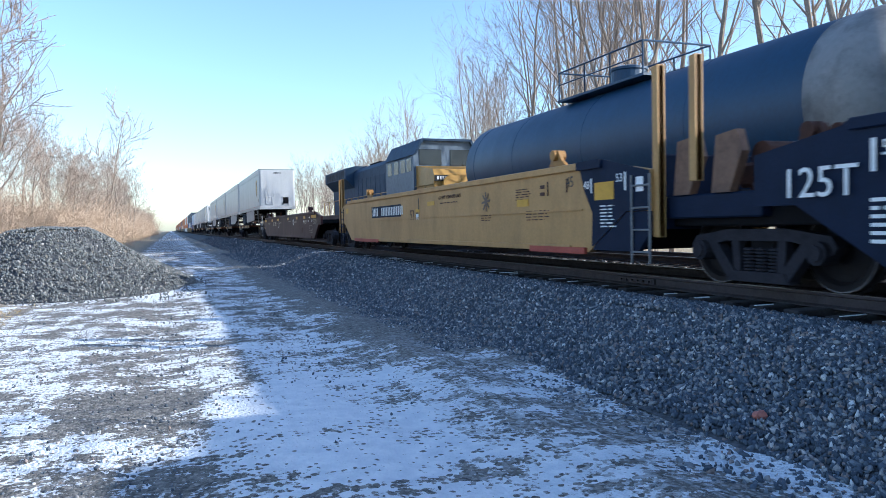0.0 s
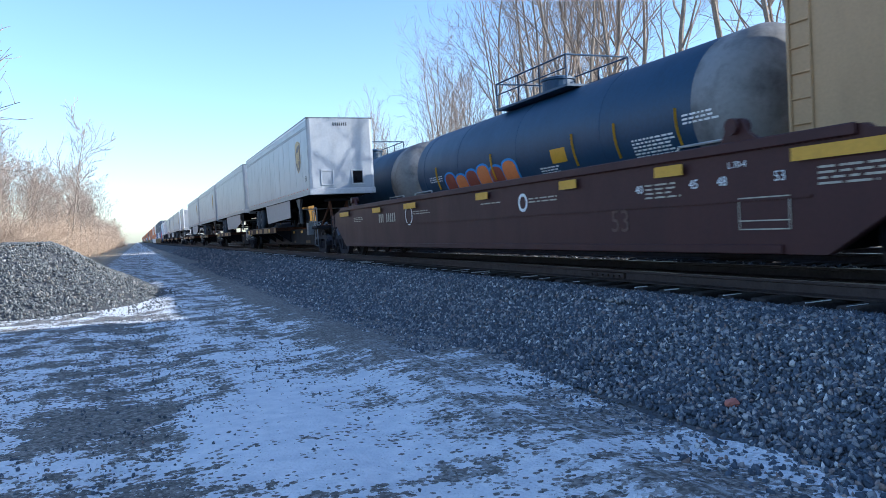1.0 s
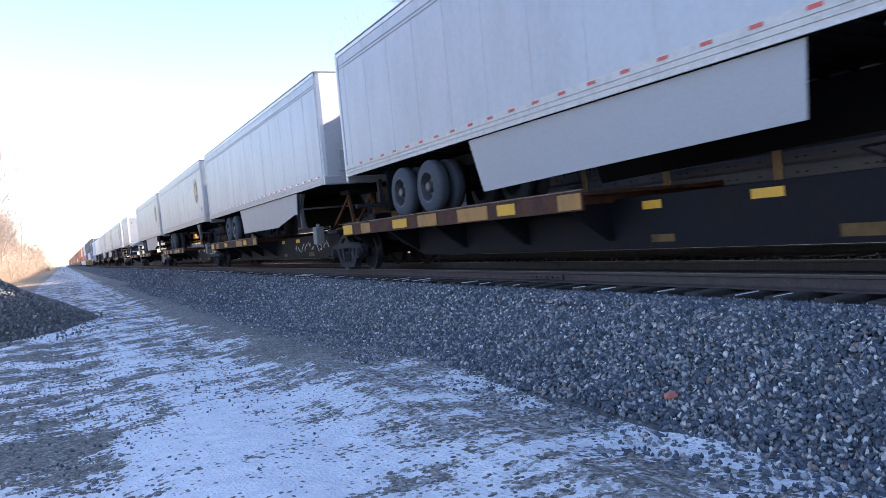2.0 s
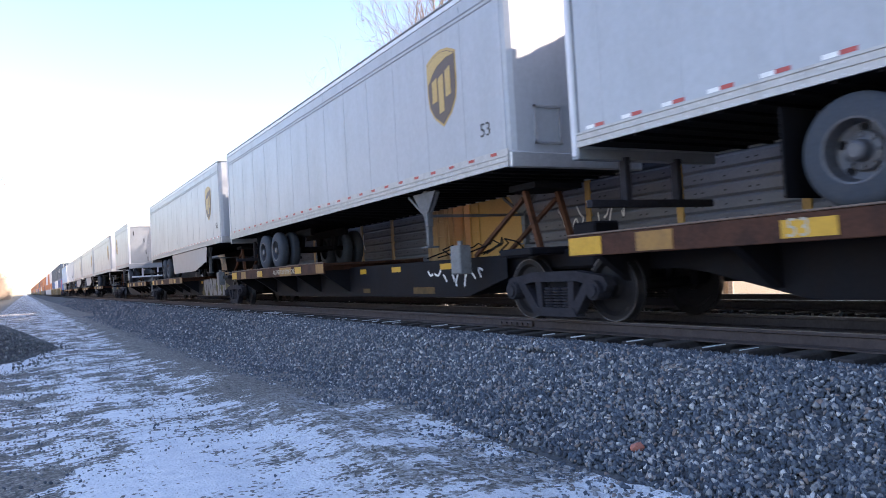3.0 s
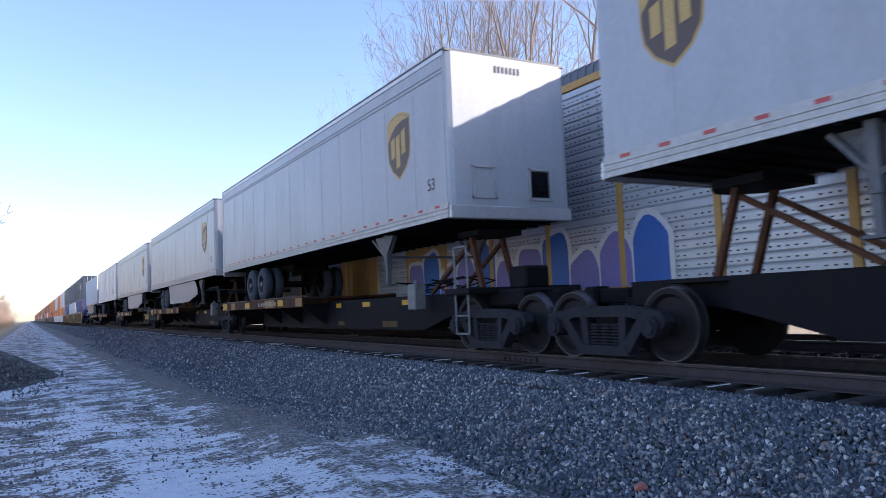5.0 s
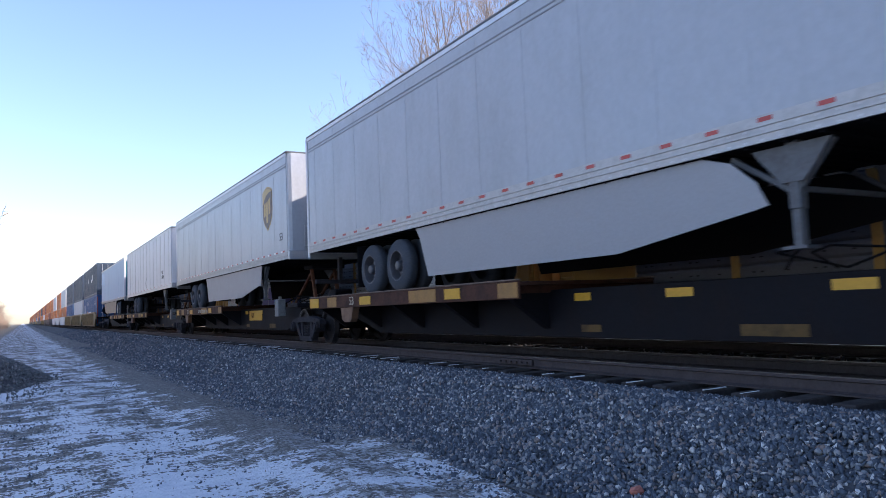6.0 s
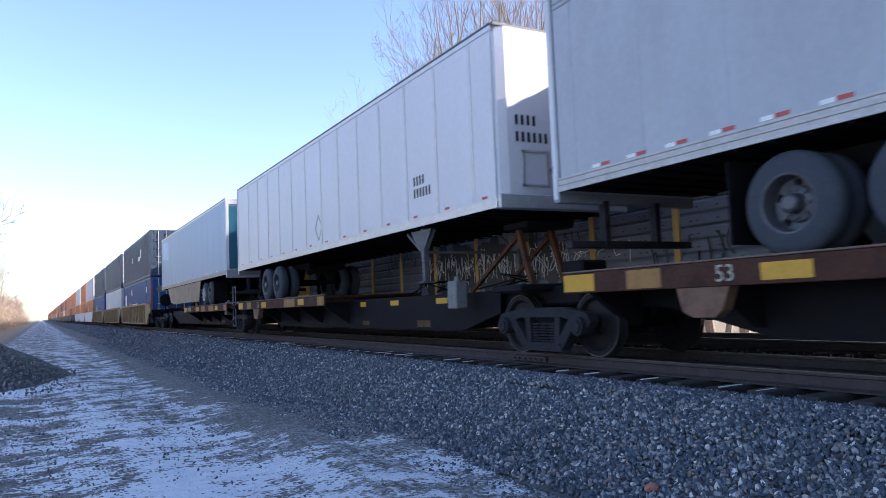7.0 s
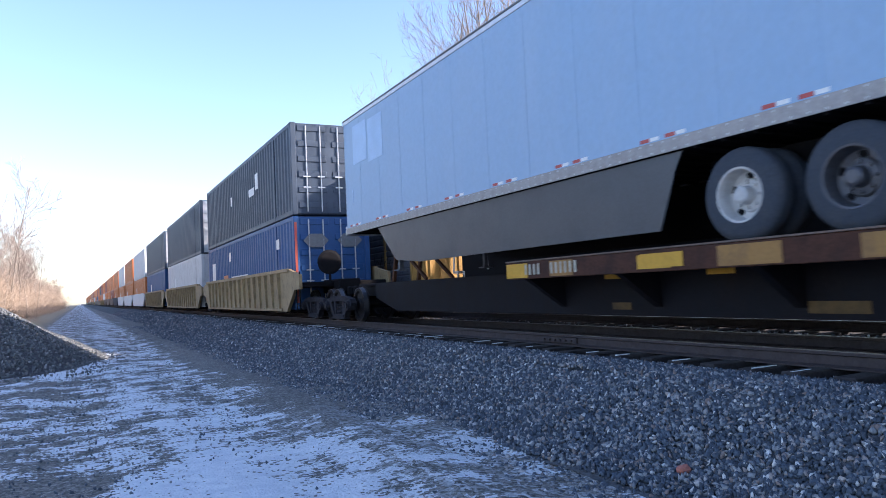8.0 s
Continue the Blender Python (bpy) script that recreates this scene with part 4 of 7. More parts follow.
    for t, y in (("53", 2.14), ("48", 2.92), ("45", 3.36), ("40", 4.34)):
        side_text(t, 0.15, M_white, c, -1.506, y, 1.08)
    part("number_bars", char_bars(bmesh.new(), -1.506, L - 5.0, 0.98, 0.22, 9, (3,)), M_oldwhite, c, kind="stuff")
    bm = bmesh.new()
    for k in range(20):
        a, b = 2 * math.pi * k / 20, 2 * math.pi * (k + 1) / 20
        beam(bm, (-1.508, L - 7.3 + 0.22 * math.cos(a), 1.1 + 0.22 * math.sin(a)), (-1.508, L - 7.3 + 0.22 * math.cos(b), 1.1 + 0.22 * math.sin(b)), 0.004, 0.035)
        beam(bm, (-1.508, 7.3 + 0.13 * math.cos(a), 1.12 + 0.13 * math.sin(a)), (-1.508, 7.3 + 0.13 * math.cos(b), 1.12 + 0.13 * math.sin(b)), 0.004, 0.05)
    part("ring_emblem", bm, M_white, c, kind="stuff")
    side_text("L 70-4", 0.1, M_white, c, -1.506, 2.75, 1.26)
    bogie(c, 0.2)
    bogie(c, L + 0.2)
    ladder(c, -1.5, L - 0.1, 0.25, 1.35, 0.4, M_truck, 4)
    for y in (2.6, L - 2.6):
        corner_horn(c, -1.45, y, 1.5, M_brown)
    coupler(c, L, 1)
    mover(c, XC, s, V_NEAR)


# ---- spine platforms that carry the trailers ----
def spine_platform(s, L, deck_at, deck_len, hitch_at, seed, first=False, last=False, extra=None):
    rng = random.Random(seed)
    car = thing("spine_car", "black spine car platform with rusty yellow-marked wheel deck", "spine car", "cars of the near train")
    bm = bmesh.new()
    prism(bm, [(0.5, 0.70), (1.5, 0.66), (3.2, 0.32), (L - 3.6, 0.32), (L - 1.8, 0.66), (L - 0.5, 0.70), (L - 0.5, 1.0), (0.5, 1.0)], "x", -0.42, 0.42)
    sp = part("spine", bm, M_spine, car)
    bm = bmesh.new()
    for sx in (-1, 1):
        box(bm, min(sx * 0.42, sx * 0.56), max(sx * 0.42, sx * 0.56), 1.2, L - 1.2, 0.94, 1.0, 0.01)
        box(bm, min(sx * 0.42, sx * 0.52), max(sx * 0.42, sx * 0.52), 3.2, L - 3.6, 0.32, 0.38, 0.01)
        for k in range(5):
            y = 3.4 + (L - 7.2) * k / 4
            box(bm, min(sx * 0.42, sx * 0.47), max(sx * 0.42, sx * 0.47), y - 0.02, y + 0.02, 0.38, 0.94)
    part("flange", bm, M_spine, sp)
    part("side_plate", prism(bmesh.new(), [(3.1, 0.30), (L - 3.5, 0.30), (L - 2.2, 0.62), (L - 2.2, 0.97), (1.8, 0.97), (1.8, 0.62)], "x", -0.578, -0.565), M_spine, sp)
    bm = bmesh.new()
    pipe(bm, [(0.55, 2.5, 0.82), (0.55, L - 3, 0.82)], 0.02)
    pipe(bm, [(0.5, 2.0, 0.6), (0.5, 3.2, 0.5), (0.5, L - 4, 0.5)], 0.016)
    part("brake_pipe", bm, M_under, car)
    # wheel deck
    a, b = deck_at, deck_at + deck_len
    bm = bmesh.new()
    box(bm, -1.30, 1.30, a, b, 1.08, 1.13)
    dk = part("wheel_deck", bm, M_deck, car)
    for k in range(9):
        y = a + 0.3 + (deck_len - 0.6) * k / 8
        part("deck_beam", box(bmesh.new(), -1.22, 1.22, y - 0.04, y + 0.04, 0.96, 1.08), M_deck, dk)
    for sx in (-1, 1):
        bm = bmesh.new()
        box(bm, min(sx * 1.30, sx * 1.345), max(sx * 1.30, sx * 1.345), a, b, 0.88, 1.145, 0.008)
        part("deck_fascia", bm, M_deck, dk)
        part("deck_lip", box(bmesh.new(), min(sx * 1.29, sx * 1.358), max(sx * 1.29, sx * 1.358), a, b, 1.147, 1.168, 0.004), M_lip, dk, "worn pale edge of the deck")
        if seed >= 6 and not last:
            part("lift_bracket", prism(bmesh.new(), [(b - 2.65, 0.878), (b - 1.95, 0.878), (b - 2.02, 0.62), (b - 2.16, 0.56), (b - 2.45, 0.56), (b - 2.55, 0.64)], "x", min(sx * 1.18, sx * 1.33), max(sx * 1.18, sx * 1.33)), M_casting, dk, "tan lifting bracket under the deck")
        for q in range(5):
            y = a + 0.3 + (deck_len - 0.8) * q / 4
            part("deck_bracket", prism(bmesh.new(), [(sx * 1.28, 0.9), (sx * 1.28, 0.98), (sx * 0.44, 1.06), (sx * 0.44, 0.42), (sx * 0.6, 0.42)], "y", y, y + 0.12), M_spine, dk)
    x = -1.35
    items = [(M_yellow_dk, a + 0.02, 0.90, 0.5, 0.22), (M_mark, b - 0.62, 0.90, 0.6, 0.22), (M_mark, b - 3.6, 0.92, 0.55, 0.17), (M_yellow_dk, b - 1.75, 0.9, 0.55, 0.22), (M_mark, a + 1.6, 0.93, 0.5, 0.17), (M_yellow_dk, a + 2.4, 0.90, 1.0, 0.22)]
    if deck_len > 9:
        items += [(M_mark, a + 5.5, 0.93, 0.7, 0.17), (M_yellow_dk, a + 4.2, 0.90, 0.8, 0.22)]
    car_marks(car, items, x)
    # patches on the spine
    car_marks(car, [(M_mark, y, 0.82, w, 0.11) for y, w in ((L * 0.20, 0.45), (L * 0.32, 0.42), (L * 0.42, 0.34))] + [(M_oldyellow, L * 0.24, 0.36, rng.uniform(0.5, 0.9), 0.13), (M_oldyellow, L * 0.41, 0.38, 0.4, 0.1)], -0.579)
    # hitch stand, with its diagonal struts
    h, way = hitch_at, 1 if hitch_at < L / 2 else -1
    for sx in (-0.34, 0.34):
        part("hitch_post", beam(bmesh.new(), (sx, h, 2.02), (sx, h - 0.35 * way, 1.0), 0.085, 0.085), M_strut, car)
        part("hitch_strut", beam(bmesh.new(), (sx, h + 0.05 * way, 1.9), (sx, h + 1.6 * way, 1.02), 0.065, 0.065), M_strut, car, "rusty orange diagonal hitch strut")
    bm = bmesh.new()
    prism(bm, [(-0.48, h - 0.45), (0.48, h - 0.45), (0.48, h + 0.25), (0.12, h + 0.5), (-0.12, h + 0.5), (-0.48, h + 0.25)], "z", 2.02, 2.12)
    part("hitch_head", bm, M_under, car)
    # control stand beside the spine
    cb = 2.55
    bm = bmesh.new()
    box(bm, -1.02, -0.78, cb, cb + 0.32, 0.72, 1.22, 0.02)
    rod(bm, (-0.9, cb + 0.16, 1.22), (-0.9, cb + 0.16, 1.3), 0.05)
    part("control_box", bm, M_greybox, car, "small grey metal control box")
    bm = bmesh.new()
    box(bm, -1.2, 1.2, 0.3, 1.1, 0.95, 1.06, 0.02)
    box(bm, -0.6, 0.6, -0.35, 1.2, 0.72, 1.02, 0.04)
    box(bm, -0.25, 0.25, 0.0, 0.5, 1.02, 1.4, 0.03)
    part("end_casting", bm, M_spine, car)
    bm = bmesh.new()
    pipe(bm, [(-1.15, 0.4, 1.05), (-1.15, 0.4, 1.75), (-1.15, 0.8, 1.75), (-1.15, 0.8, 1.05)], 0.02)
    pipe(bm, [(-1.15, 0.4, 1.05), (-1.15, 0.4, 0.3), (-1.15, 0.8, 0.3), (-1.15, 0.8, 1.05)], 0.018)
    pipe(bm, [(-1.15, 0.4, 0.6), (-1.15, 0.8, 0.6)], 0.015)
    if first or last:
        part("end_handrail", bm, M_greybox, car, "worn grey end handrail and steps")
    else:
        bm.free()
    bm = bmesh.new()
    for k in range(5):
        y = rng.uniform(1.5, 5)
        pts = [(rng.uniform(-0.7, 0.5), y + rng.uniform(-0.5, 0.5), 1.05 + 0.25 * math.sin(q)) for q in (0, 0.8, 1.6, 2.4, 3.1)]
        pipe(bm, pts, 0.014, 5)
    part("brake_hose", bm, M_under, car, kind="stuff")
    bogie(car, 0.0)
    if last:
        bogie(car, L - 0.6)
        coupler(car, L - 0.1, 1)
    if first:
        coupler(car, 0.1, -1)
    if extra:
        extra(car, L, a, b)
    mover(car, XC, s, V_NEAR)
    return car


def scribble(mat, x, y, z, w, h, n, seed, parent, r=0.02, name="graffiti"):
    """Sprayed scrawl: bent strokes lying flat on a side, with no letters in it."""
    rng = random.Random(seed)
    bm = bmesh.new()
    for i in range(n):
        cy, cz = y - w * (i + 0.5) / n, z + h / 2
        k = [(x - 0.004, cy + rng.uniform(-0.5, 0.5) * w / n * 1.2, cz + rng.uniform(-0.5, 0.5) * h) for _ in range(4)]
        pts = []
        for q in range(9):
            t = q / 8
            b = [(1 - t) ** 3, 3 * t * (1 - t) ** 2, 3 * t * t * (1 - t), t ** 3]
            pts.append(tuple(sum(b[m] * k[m][d] for m in range(4)) for d in range(3)))
        for p, q in zip(pts, pts[1:]):
            beam(bm, p, q, 0.004, r * 2)
    return part(name, bm, mat, parent, "sprayed graffiti scrawl")


# ---- trailers (local y from the nose at 0 to the doors at L; z from rail top) ----
def road_wheel(parent, x, y, z, r=0.51, dual=True, side=-1, rim_paint=None):
    bm = bmesh.new()
    w = 0.27
    for k in ((0, 0.33) if dual else (0,)):
        lathe(bm, [(k + 0.0, r * 0.56), (k + 0.005, r * 0.80), (k + 0.03, r * 0.93), (k + 0.06, r * 0.985), (k + 0.08, r), (k + w - 0.08, r), (k + w - 0.03, r * 0.93), (k + w, r * 0.75), (k + w, r * 0.56)], "x", 36, caps=False)
    tyre = part("tyre", bm, M_tyre, parent, smooth=True)
    bm = bmesh.new()
    lathe(bm, [(0.012, r * 0.60), (-0.004, r * 0.575), (0.0, r * 0.54), (0.05, r * 0.52), (0.17, r * 0.49), (0.19, r * 0.36), (0.15, r * 0.33), (0.13, r * 0.20), (0.02, r * 0.17), (0.0, r * 0.12), (0.0, 0.0)], "x", 28, caps=False)
    for i in range(8):
        a = 2 * math.pi * i / 8
        rod(bm, (0.11, 0.27 * r * math.cos(a), 0.27 * r * math.sin(a)), (0.16, 0.27 * r * math.cos(a), 0.27 * r * math.sin(a)), 0.018, n=6)
    part("rim", bm, rim_paint or M_rim, tyre, "white painted rim" if rim_paint else "dirty steel rim")
    # solid dark discs carry the shade of the rim's hand holes
    bm = bmesh.new()
    for i in range(5):
        a = 2 * math.pi * (i + 0.3) / 5
        rod(bm, (0.172, 0.43 * r * math.cos(a), 0.43 * r * math.sin(a)), (0.19, 0.43 * r * math.cos(a), 0.43 * r * math.sin(a)), 0.045, n=8)
    part("hole_shade_disc", bm, M_under, tyre)
    tyre.matrix_basis = pose(x, y, z, 0, 0, 0 if side < 0 else 180)
    return tyre


def shield(parent, x, y, z, h):
    """The brown and gold shield emblem, with no letters."""
    w = h * 0.74
    def outline(g):
        return [(y + g * w * a, z + g * h * b) for a, b in ((-0.5, 0.40), (-0.25, 0.475), (0, 0.5), (0.25, 0.475), (0.5, 0.40), (0.5, -0.02), (0.46, -0.2), (0.30, -0.36), (0, -0.5), (-0.30, -0.36), (-0.46, -0.2), (-0.5, -0.02))]
    part("emblem_border", sheet(bmesh.new(), x, 0.004, outline(1.0)), M_brand_gold, parent, "gold shield border")
    em = part("emblem", sheet(bmesh.new(), x - 0.004, 0.004, outline(0.93)), M_brand_brown, parent, "brown shield emblem")
    top = [(y + w * a, z + h * b) for a, b in ((0.465, 0.36), (0.25, 0.43), (0, 0.46), (-0.25, 0.43), (-0.465, 0.36), (-0.2, 0.36), (0.1, 0.31), (0.3, 0.22), (0.465, 0.10))]
    part("emblem_top", sheet(bmesh.new(), x - 0.008, 0.003, top), M_brand_gold, em)
    bm = bmesh.new()
    for k, lo, hi in ((0.24, -0.14, 0.12), (0.02, -0.30, 0.14), (-0.22, -0.12, 0.20)):
        sheet(bm, x - 0.008, 0.003, [(y + w * (k - 0.085), z + h * lo), (y + w * (k + 0.085), z + h * (lo - 0.02)), (y + w * (k + 0.085), z + h * hi), (y + w * (k - 0.085), z + h * (hi + 0.04))])
    part("emblem_device", bm, M_brand_gold, em)


def trailer(s, L, style, label, turn=False, skirt=True, emblem=True, axles=2, zb=2.26, zt=5.17, tandem=12.25, tape="band"):
    """A box trailer riding on a spine platform. s: place of the end nearer the lead."""
    W = 1.295
    skin = {"white": M_trailer, "post": M_trailer_b, "blue": M_trailer_c}[style]
    tr = thing("semi_trailer", label, "semi-trailer", "trailers on the near train")
    for sx in (-1, 1):
        bm = bmesh.new()
        box(bm, min(sx * W, sx * (W - 0.05)), max(sx * W, sx * (W - 0.05)), 0.10, L - 0.10, zb + 0.16, zt - 0.10)
        side = part("side_panel", bm, skin, tr)
        bm = bmesh.new()
        xo = sx * W
        if style == "white":
            tall = 0.27 if tape == "band" else 0.19
            prof = [(0, 0), (0.03, 0), (0.03, 0.018), (0.014, 0.022), (0.014, 0.08), (0.028, 0.084), (0.028, 0.1), (0.014, 0.104), (0.014, 0.155), (0.028, 0.159), (0.028, 0.174), (0.012, 0.178), (0.012, tall), (0, tall)]
            prism(bm, [(xo + sx * a, zb + b) for a, b in prof], "y", 0.06, L - 0.06)
        else:
            box(bm, min(xo, xo + sx * 0.014), max(xo, xo + sx * 0.014), 0.06, L - 0.06, zb, zb + 0.16, 0.004)
        part("bottom_rail", bm, {"white": M_railpale, "post": M_alum, "blue": M_railgrey}[style], side)
        bm = bmesh.new()
        box(bm, min(xo, xo + sx * 0.012), max(xo, xo + sx * 0.012), 0.06, L - 0.06, zt - 0.10, zt, 0.004)
        part("top_rail", bm, M_alum, side)
        if style == "white":
            for z in (zt - 0.40, zt - 0.33):
                part("trim_line", box(bmesh.new(), min(xo, xo + sx * 0.010), max(xo, xo + sx * 0.010), 0.1, L - 0.1, z, z + 0.022), M_trailer_door, side)
        bm = bmesh.new()
        if style == "post":
            k = 0.75
            while k < L - 0.3:
                part("post", box(bmesh.new(), min(xo, xo + sx * 0.012), max(xo, xo + sx * 0.012), k - 0.035, k + 0.035, zb + 0.16, zt - 0.10), M_alum, side)
                k += 1.22
            bm.free()
        else:
            k = 1.22
            while k < L - 0.3:
                box(bm, min(xo, xo + sx * 0.003), max(xo, xo + sx * 0.003), k - 0.012, k + 0.012, zb + 0.16, zt - 0.10)
                k += 1.22
            part("panel_seam", bm, skin, side)
        bm = bmesh.new()
        k = 0.14
        while k < L - 0.15:
            for z in (zb + 0.03, zb + 0.135):
                box(bm, min(xo + sx * 0.013, xo + sx * 0.019), max(xo + sx * 0.013, xo + sx * 0.019), k, k + 0.018, z - 0.009, z + 0.009)
            k += 0.19
        part("rivets", bm, M_alum, side, kind="stuff")
    # reflector tape
    bm_r, bm_w = bmesh.new(), bmesh.new()
    k, i = 0.35, 0
    step = {"white": 0.62, "post": 1.22, "blue": 1.35}[style]
    zz = zb + (0.225 if style == "white" else 0.20)
    while k < L - 0.5:
        for sx in (-1, 1):
            xo = sx * (W + (0.013 if style == "white" and tape == "band" else 0.001))
            box(bm_r, min(xo, xo + sx * 0.003), max(xo, xo + sx * 0.003), k, k + 0.16, zz - 0.022, zz + 0.022)
            if style == "blue" or tape == "dash":
                box(bm_w, min(xo, xo + sx * 0.003), max(xo, xo + sx * 0.003), k + 0.17, k + 0.32, zz - 0.022, zz + 0.022)
        k += step if style != "blue" or i % 2 else 0.42
        i += 1
    part("red_tape", bm_r, M_red, tr, "red reflector tape", kind="stuff")
    if not bm_w.verts:
        bm_w.free()
    else:
        part("white_tape", bm_w, M_white, tr, "white reflector tape", kind="stuff")
    part("roof", box(bmesh.new(), -W + 0.02, W - 0.02, 0.06, L - 0.06, zt - 0.05, zt - 0.002), M_trailer, tr)
    bm = bmesh.new()
    for sx in (-1, 1):
        box(bm, min(sx * W, sx * (W + 0.02)), max(sx * W, sx * (W + 0.02)), 0.04, L - 0.04, zt - 0.02, zt + 0.022, 0.006)
    box(bm, -W, W, 0.0, 0.05, zt - 0.03, zt + 0.02, 0.006)
    part("roof_edge", bm, M_roof, tr)
    # nose
    bm = bmesh.new()
    r = 0.12 if style != "post" else 0.2
    prism(bm, [(-W, r), (-W + r * 0.3, r * 0.3), (-W + r, 0.0), (W - r, 0.0), (W - r * 0.3, r * 0.3), (W, r), (W, r + 0.04), (-W, r + 0.04)], "z", zb, zt - 0.02)
    nose = part("nose", bm, {"white": M_nose, "post": M_trailer_b, "blue": M_trailer_door}[style], tr)
    bm = bmesh.new()
    box(bm, -W - 0.008, W + 0.008, -0.015, 0.05, zb - 0.02, zb + 0.22, 0.02)
    part("nose_sill", bm, M_alum, nose)
    for x0 in (-0.85, 0.35):
        bm = bmesh.new()
        for q in ((x0, x0 + 0.5, zb + 0.34, zb + 0.38), (x0, x0 + 0.5, zb + 0.88, zb + 0.92), (x0, x0 + 0.04, zb + 0.34, zb + 0.92), (x0 + 0.46, x0 + 0.5, zb + 0.34, zb + 0.92)):
            box(bm, q[0], q[1], -0.03, 0.0, q[2], q[3])
        part("connector_frame", bm, M_alum, nose)
    bm = bmesh.new()
    box(bm, 0.42, 0.78, -0.025, -0.002, zb + 0.4, zb + 0.86)
    rod(bm, (0.6, -0.10, zb + 0.62), (0.6, -0.02, zb + 0.62), 0.10, n=10)
    rod(bm, (0.52, -0.12, zb + 0.5), (0.72, -0.06, zb + 0.52), 0.03)
    part("air_connector", bm, M_under, nose)
    if style == "white" and emblem:
        part("number_bars", char_front_bars(-0.28, zt - 0.30, 0.12, 7), M_black, nose, kind="stuff")
    # doors
    bm = bmesh.new()
    box(bm, -W, W, L - 0.06, L, zb, zt - 0.01)
    rear = part("rear_frame", bm, M_trailer, tr)
    for d in (-1, 1):
        part("door_leaf", box(bmesh.new(), min(d * 0.006, d * (W - 0.12)), max(d * 0.006, d * (W - 0.12)), L, L + 0.03, zb + 0.22, zt - 0.28, 0.006), M_teal if style == "blue" else M_trailer_door, rear)
    for x0 in (-W - 0.01, W - 0.11):
        part("door_post", box(bmesh.new(), x0, x0 + 0.12, L - 0.02, L + 0.07, zb - 0.1, zt - 0.225, 0.012), M_trailer_b, rear, "bright white door post")
    part("door_header", box(bmesh.new(), -W - 0.01, W + 0.01, L, L + 0.07, zt - 0.22, zt, 0.012), M_trailer_b, rear)
    bm = bmesh.new()
    box(bm, -W, W, L - 0.05, L + 0.08, zb - 0.14, zb + 0.16, 0.012)
    part("rear_sill", bm, M_trailer_door, rear)
    bm = bmesh.new()
    for x0 in (-0.65, -0.25, 0.25, 0.65):
        rod(bm, (x0, L + 0.05, zb + 0.2), (x0, L + 0.05, zt - 0.3), 0.018, n=6)
        for z in (zb + 0.3, zb + 1.4, zt - 0.45):
            box(bm, x0 - 0.06, x0 + 0.06, L + 0.03, L + 0.07, z - 0.03, z + 0.03)
    if style != "white" or L > 10:
        part("lock_rods", bm, M_alum, rear)
    else:
        bm.free()
        for x0, z in ((-0.45, 4.05), (0.3, 4.0), (0.95, 4.5), (0.2, 3.2), (0.1, 2.75)):
            part("door_fitting", box(bmesh.new(), x0 - 0.02, x0 + 0.02, L + 0.03, L + 0.05, z - 0.14, z + 0.14), M_under, rear)
    bm = bmesh.new()
    for x0 in (-0.55, 0.42):
        box(bm, x0, x0 + 0.09, L - 0.1, L + 0.02, 1.5, zb - 0.1)
    box(bm, -1.15, 1.15, L - 0.08, L + 0.04, 1.5, 1.6, 0.01)
    part("rear_bumper", bm, M_trailer_b if L < 10 else M_truck, tr, "white underride bumper" if L < 10 else "dark steel underride bumper")
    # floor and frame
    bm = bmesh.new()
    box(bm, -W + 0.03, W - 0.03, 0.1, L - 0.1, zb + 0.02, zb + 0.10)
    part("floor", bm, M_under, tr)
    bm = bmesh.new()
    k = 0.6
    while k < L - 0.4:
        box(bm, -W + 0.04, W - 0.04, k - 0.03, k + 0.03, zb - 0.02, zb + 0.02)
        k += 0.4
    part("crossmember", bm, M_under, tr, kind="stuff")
    tandem = tandem if axles == 2 else L - 0.75
    bm = bmesh.new()
    for x in (-0.5, 0.5):
        box(bm, x - 0.06, x + 0.06, tandem - 1.6, min(L - 0.3, tandem + 1.6), zb - 0.28, zb - 0.08)
    ax = (tandem - 0.62, tandem + 0.62) if axles == 2 else (tandem,)
    for y in ax:
        rod(bm, (-1.1, y, 1.13 + 0.51), (1.1, y, 1.13 + 0.51), 0.07, n=10)
        for x in (-0.5, 0.5):
            prism(bm, [(y - 0.25, zb - 0.28), (y + 0.1, zb - 0.28), (y + 0.05, 1.6), (y - 0.1, 1.6)], "x", x - 0.05, x + 0.05)
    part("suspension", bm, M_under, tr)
    for y in ax:
        for sx in (-1, 1):
            road_wheel(tr, sx * (W - 0.03), y, 1.13 + 0.505, side=sx, rim_paint=M_whiterim if (style == "blue" or L < 10) and y == ax[0] else None)
    if axles == 2:
        for sx in (-1, 1):
            part("mud_flap", box(bmesh.new(), sx * 0.95 - 0.28, sx * 0.95 + 0.28, tandem + 1.30, tandem + 1.32, 1.3, zb - 0.1), M_under, tr)
    # landing legs
    y = (3.4 if skirt == "late" else 2.95) if axles == 2 else 3.2
    bm = bmesh.new()
    for x in (-1.08, 1.08):
        box(bm, x - 0.06, x + 0.06, y - 0.06, y + 0.06, 1.60, zb, 0.01)
        box(bm, x - 0.045, x + 0.045, y - 0.045, y + 0.045, 1.25, 1.65)
        box(bm, x - 0.12, x + 0.12, y - 0.12, y + 0.12, 1.22, 1.25)
        beam(bm, (x, y, 1.75), (x, y + 0.7, zb - 0.05), 0.05, 0.05)
        beam(bm, (x, y, 1.75), (x, y - 0.4, zb - 0.05), 0.05, 0.05)
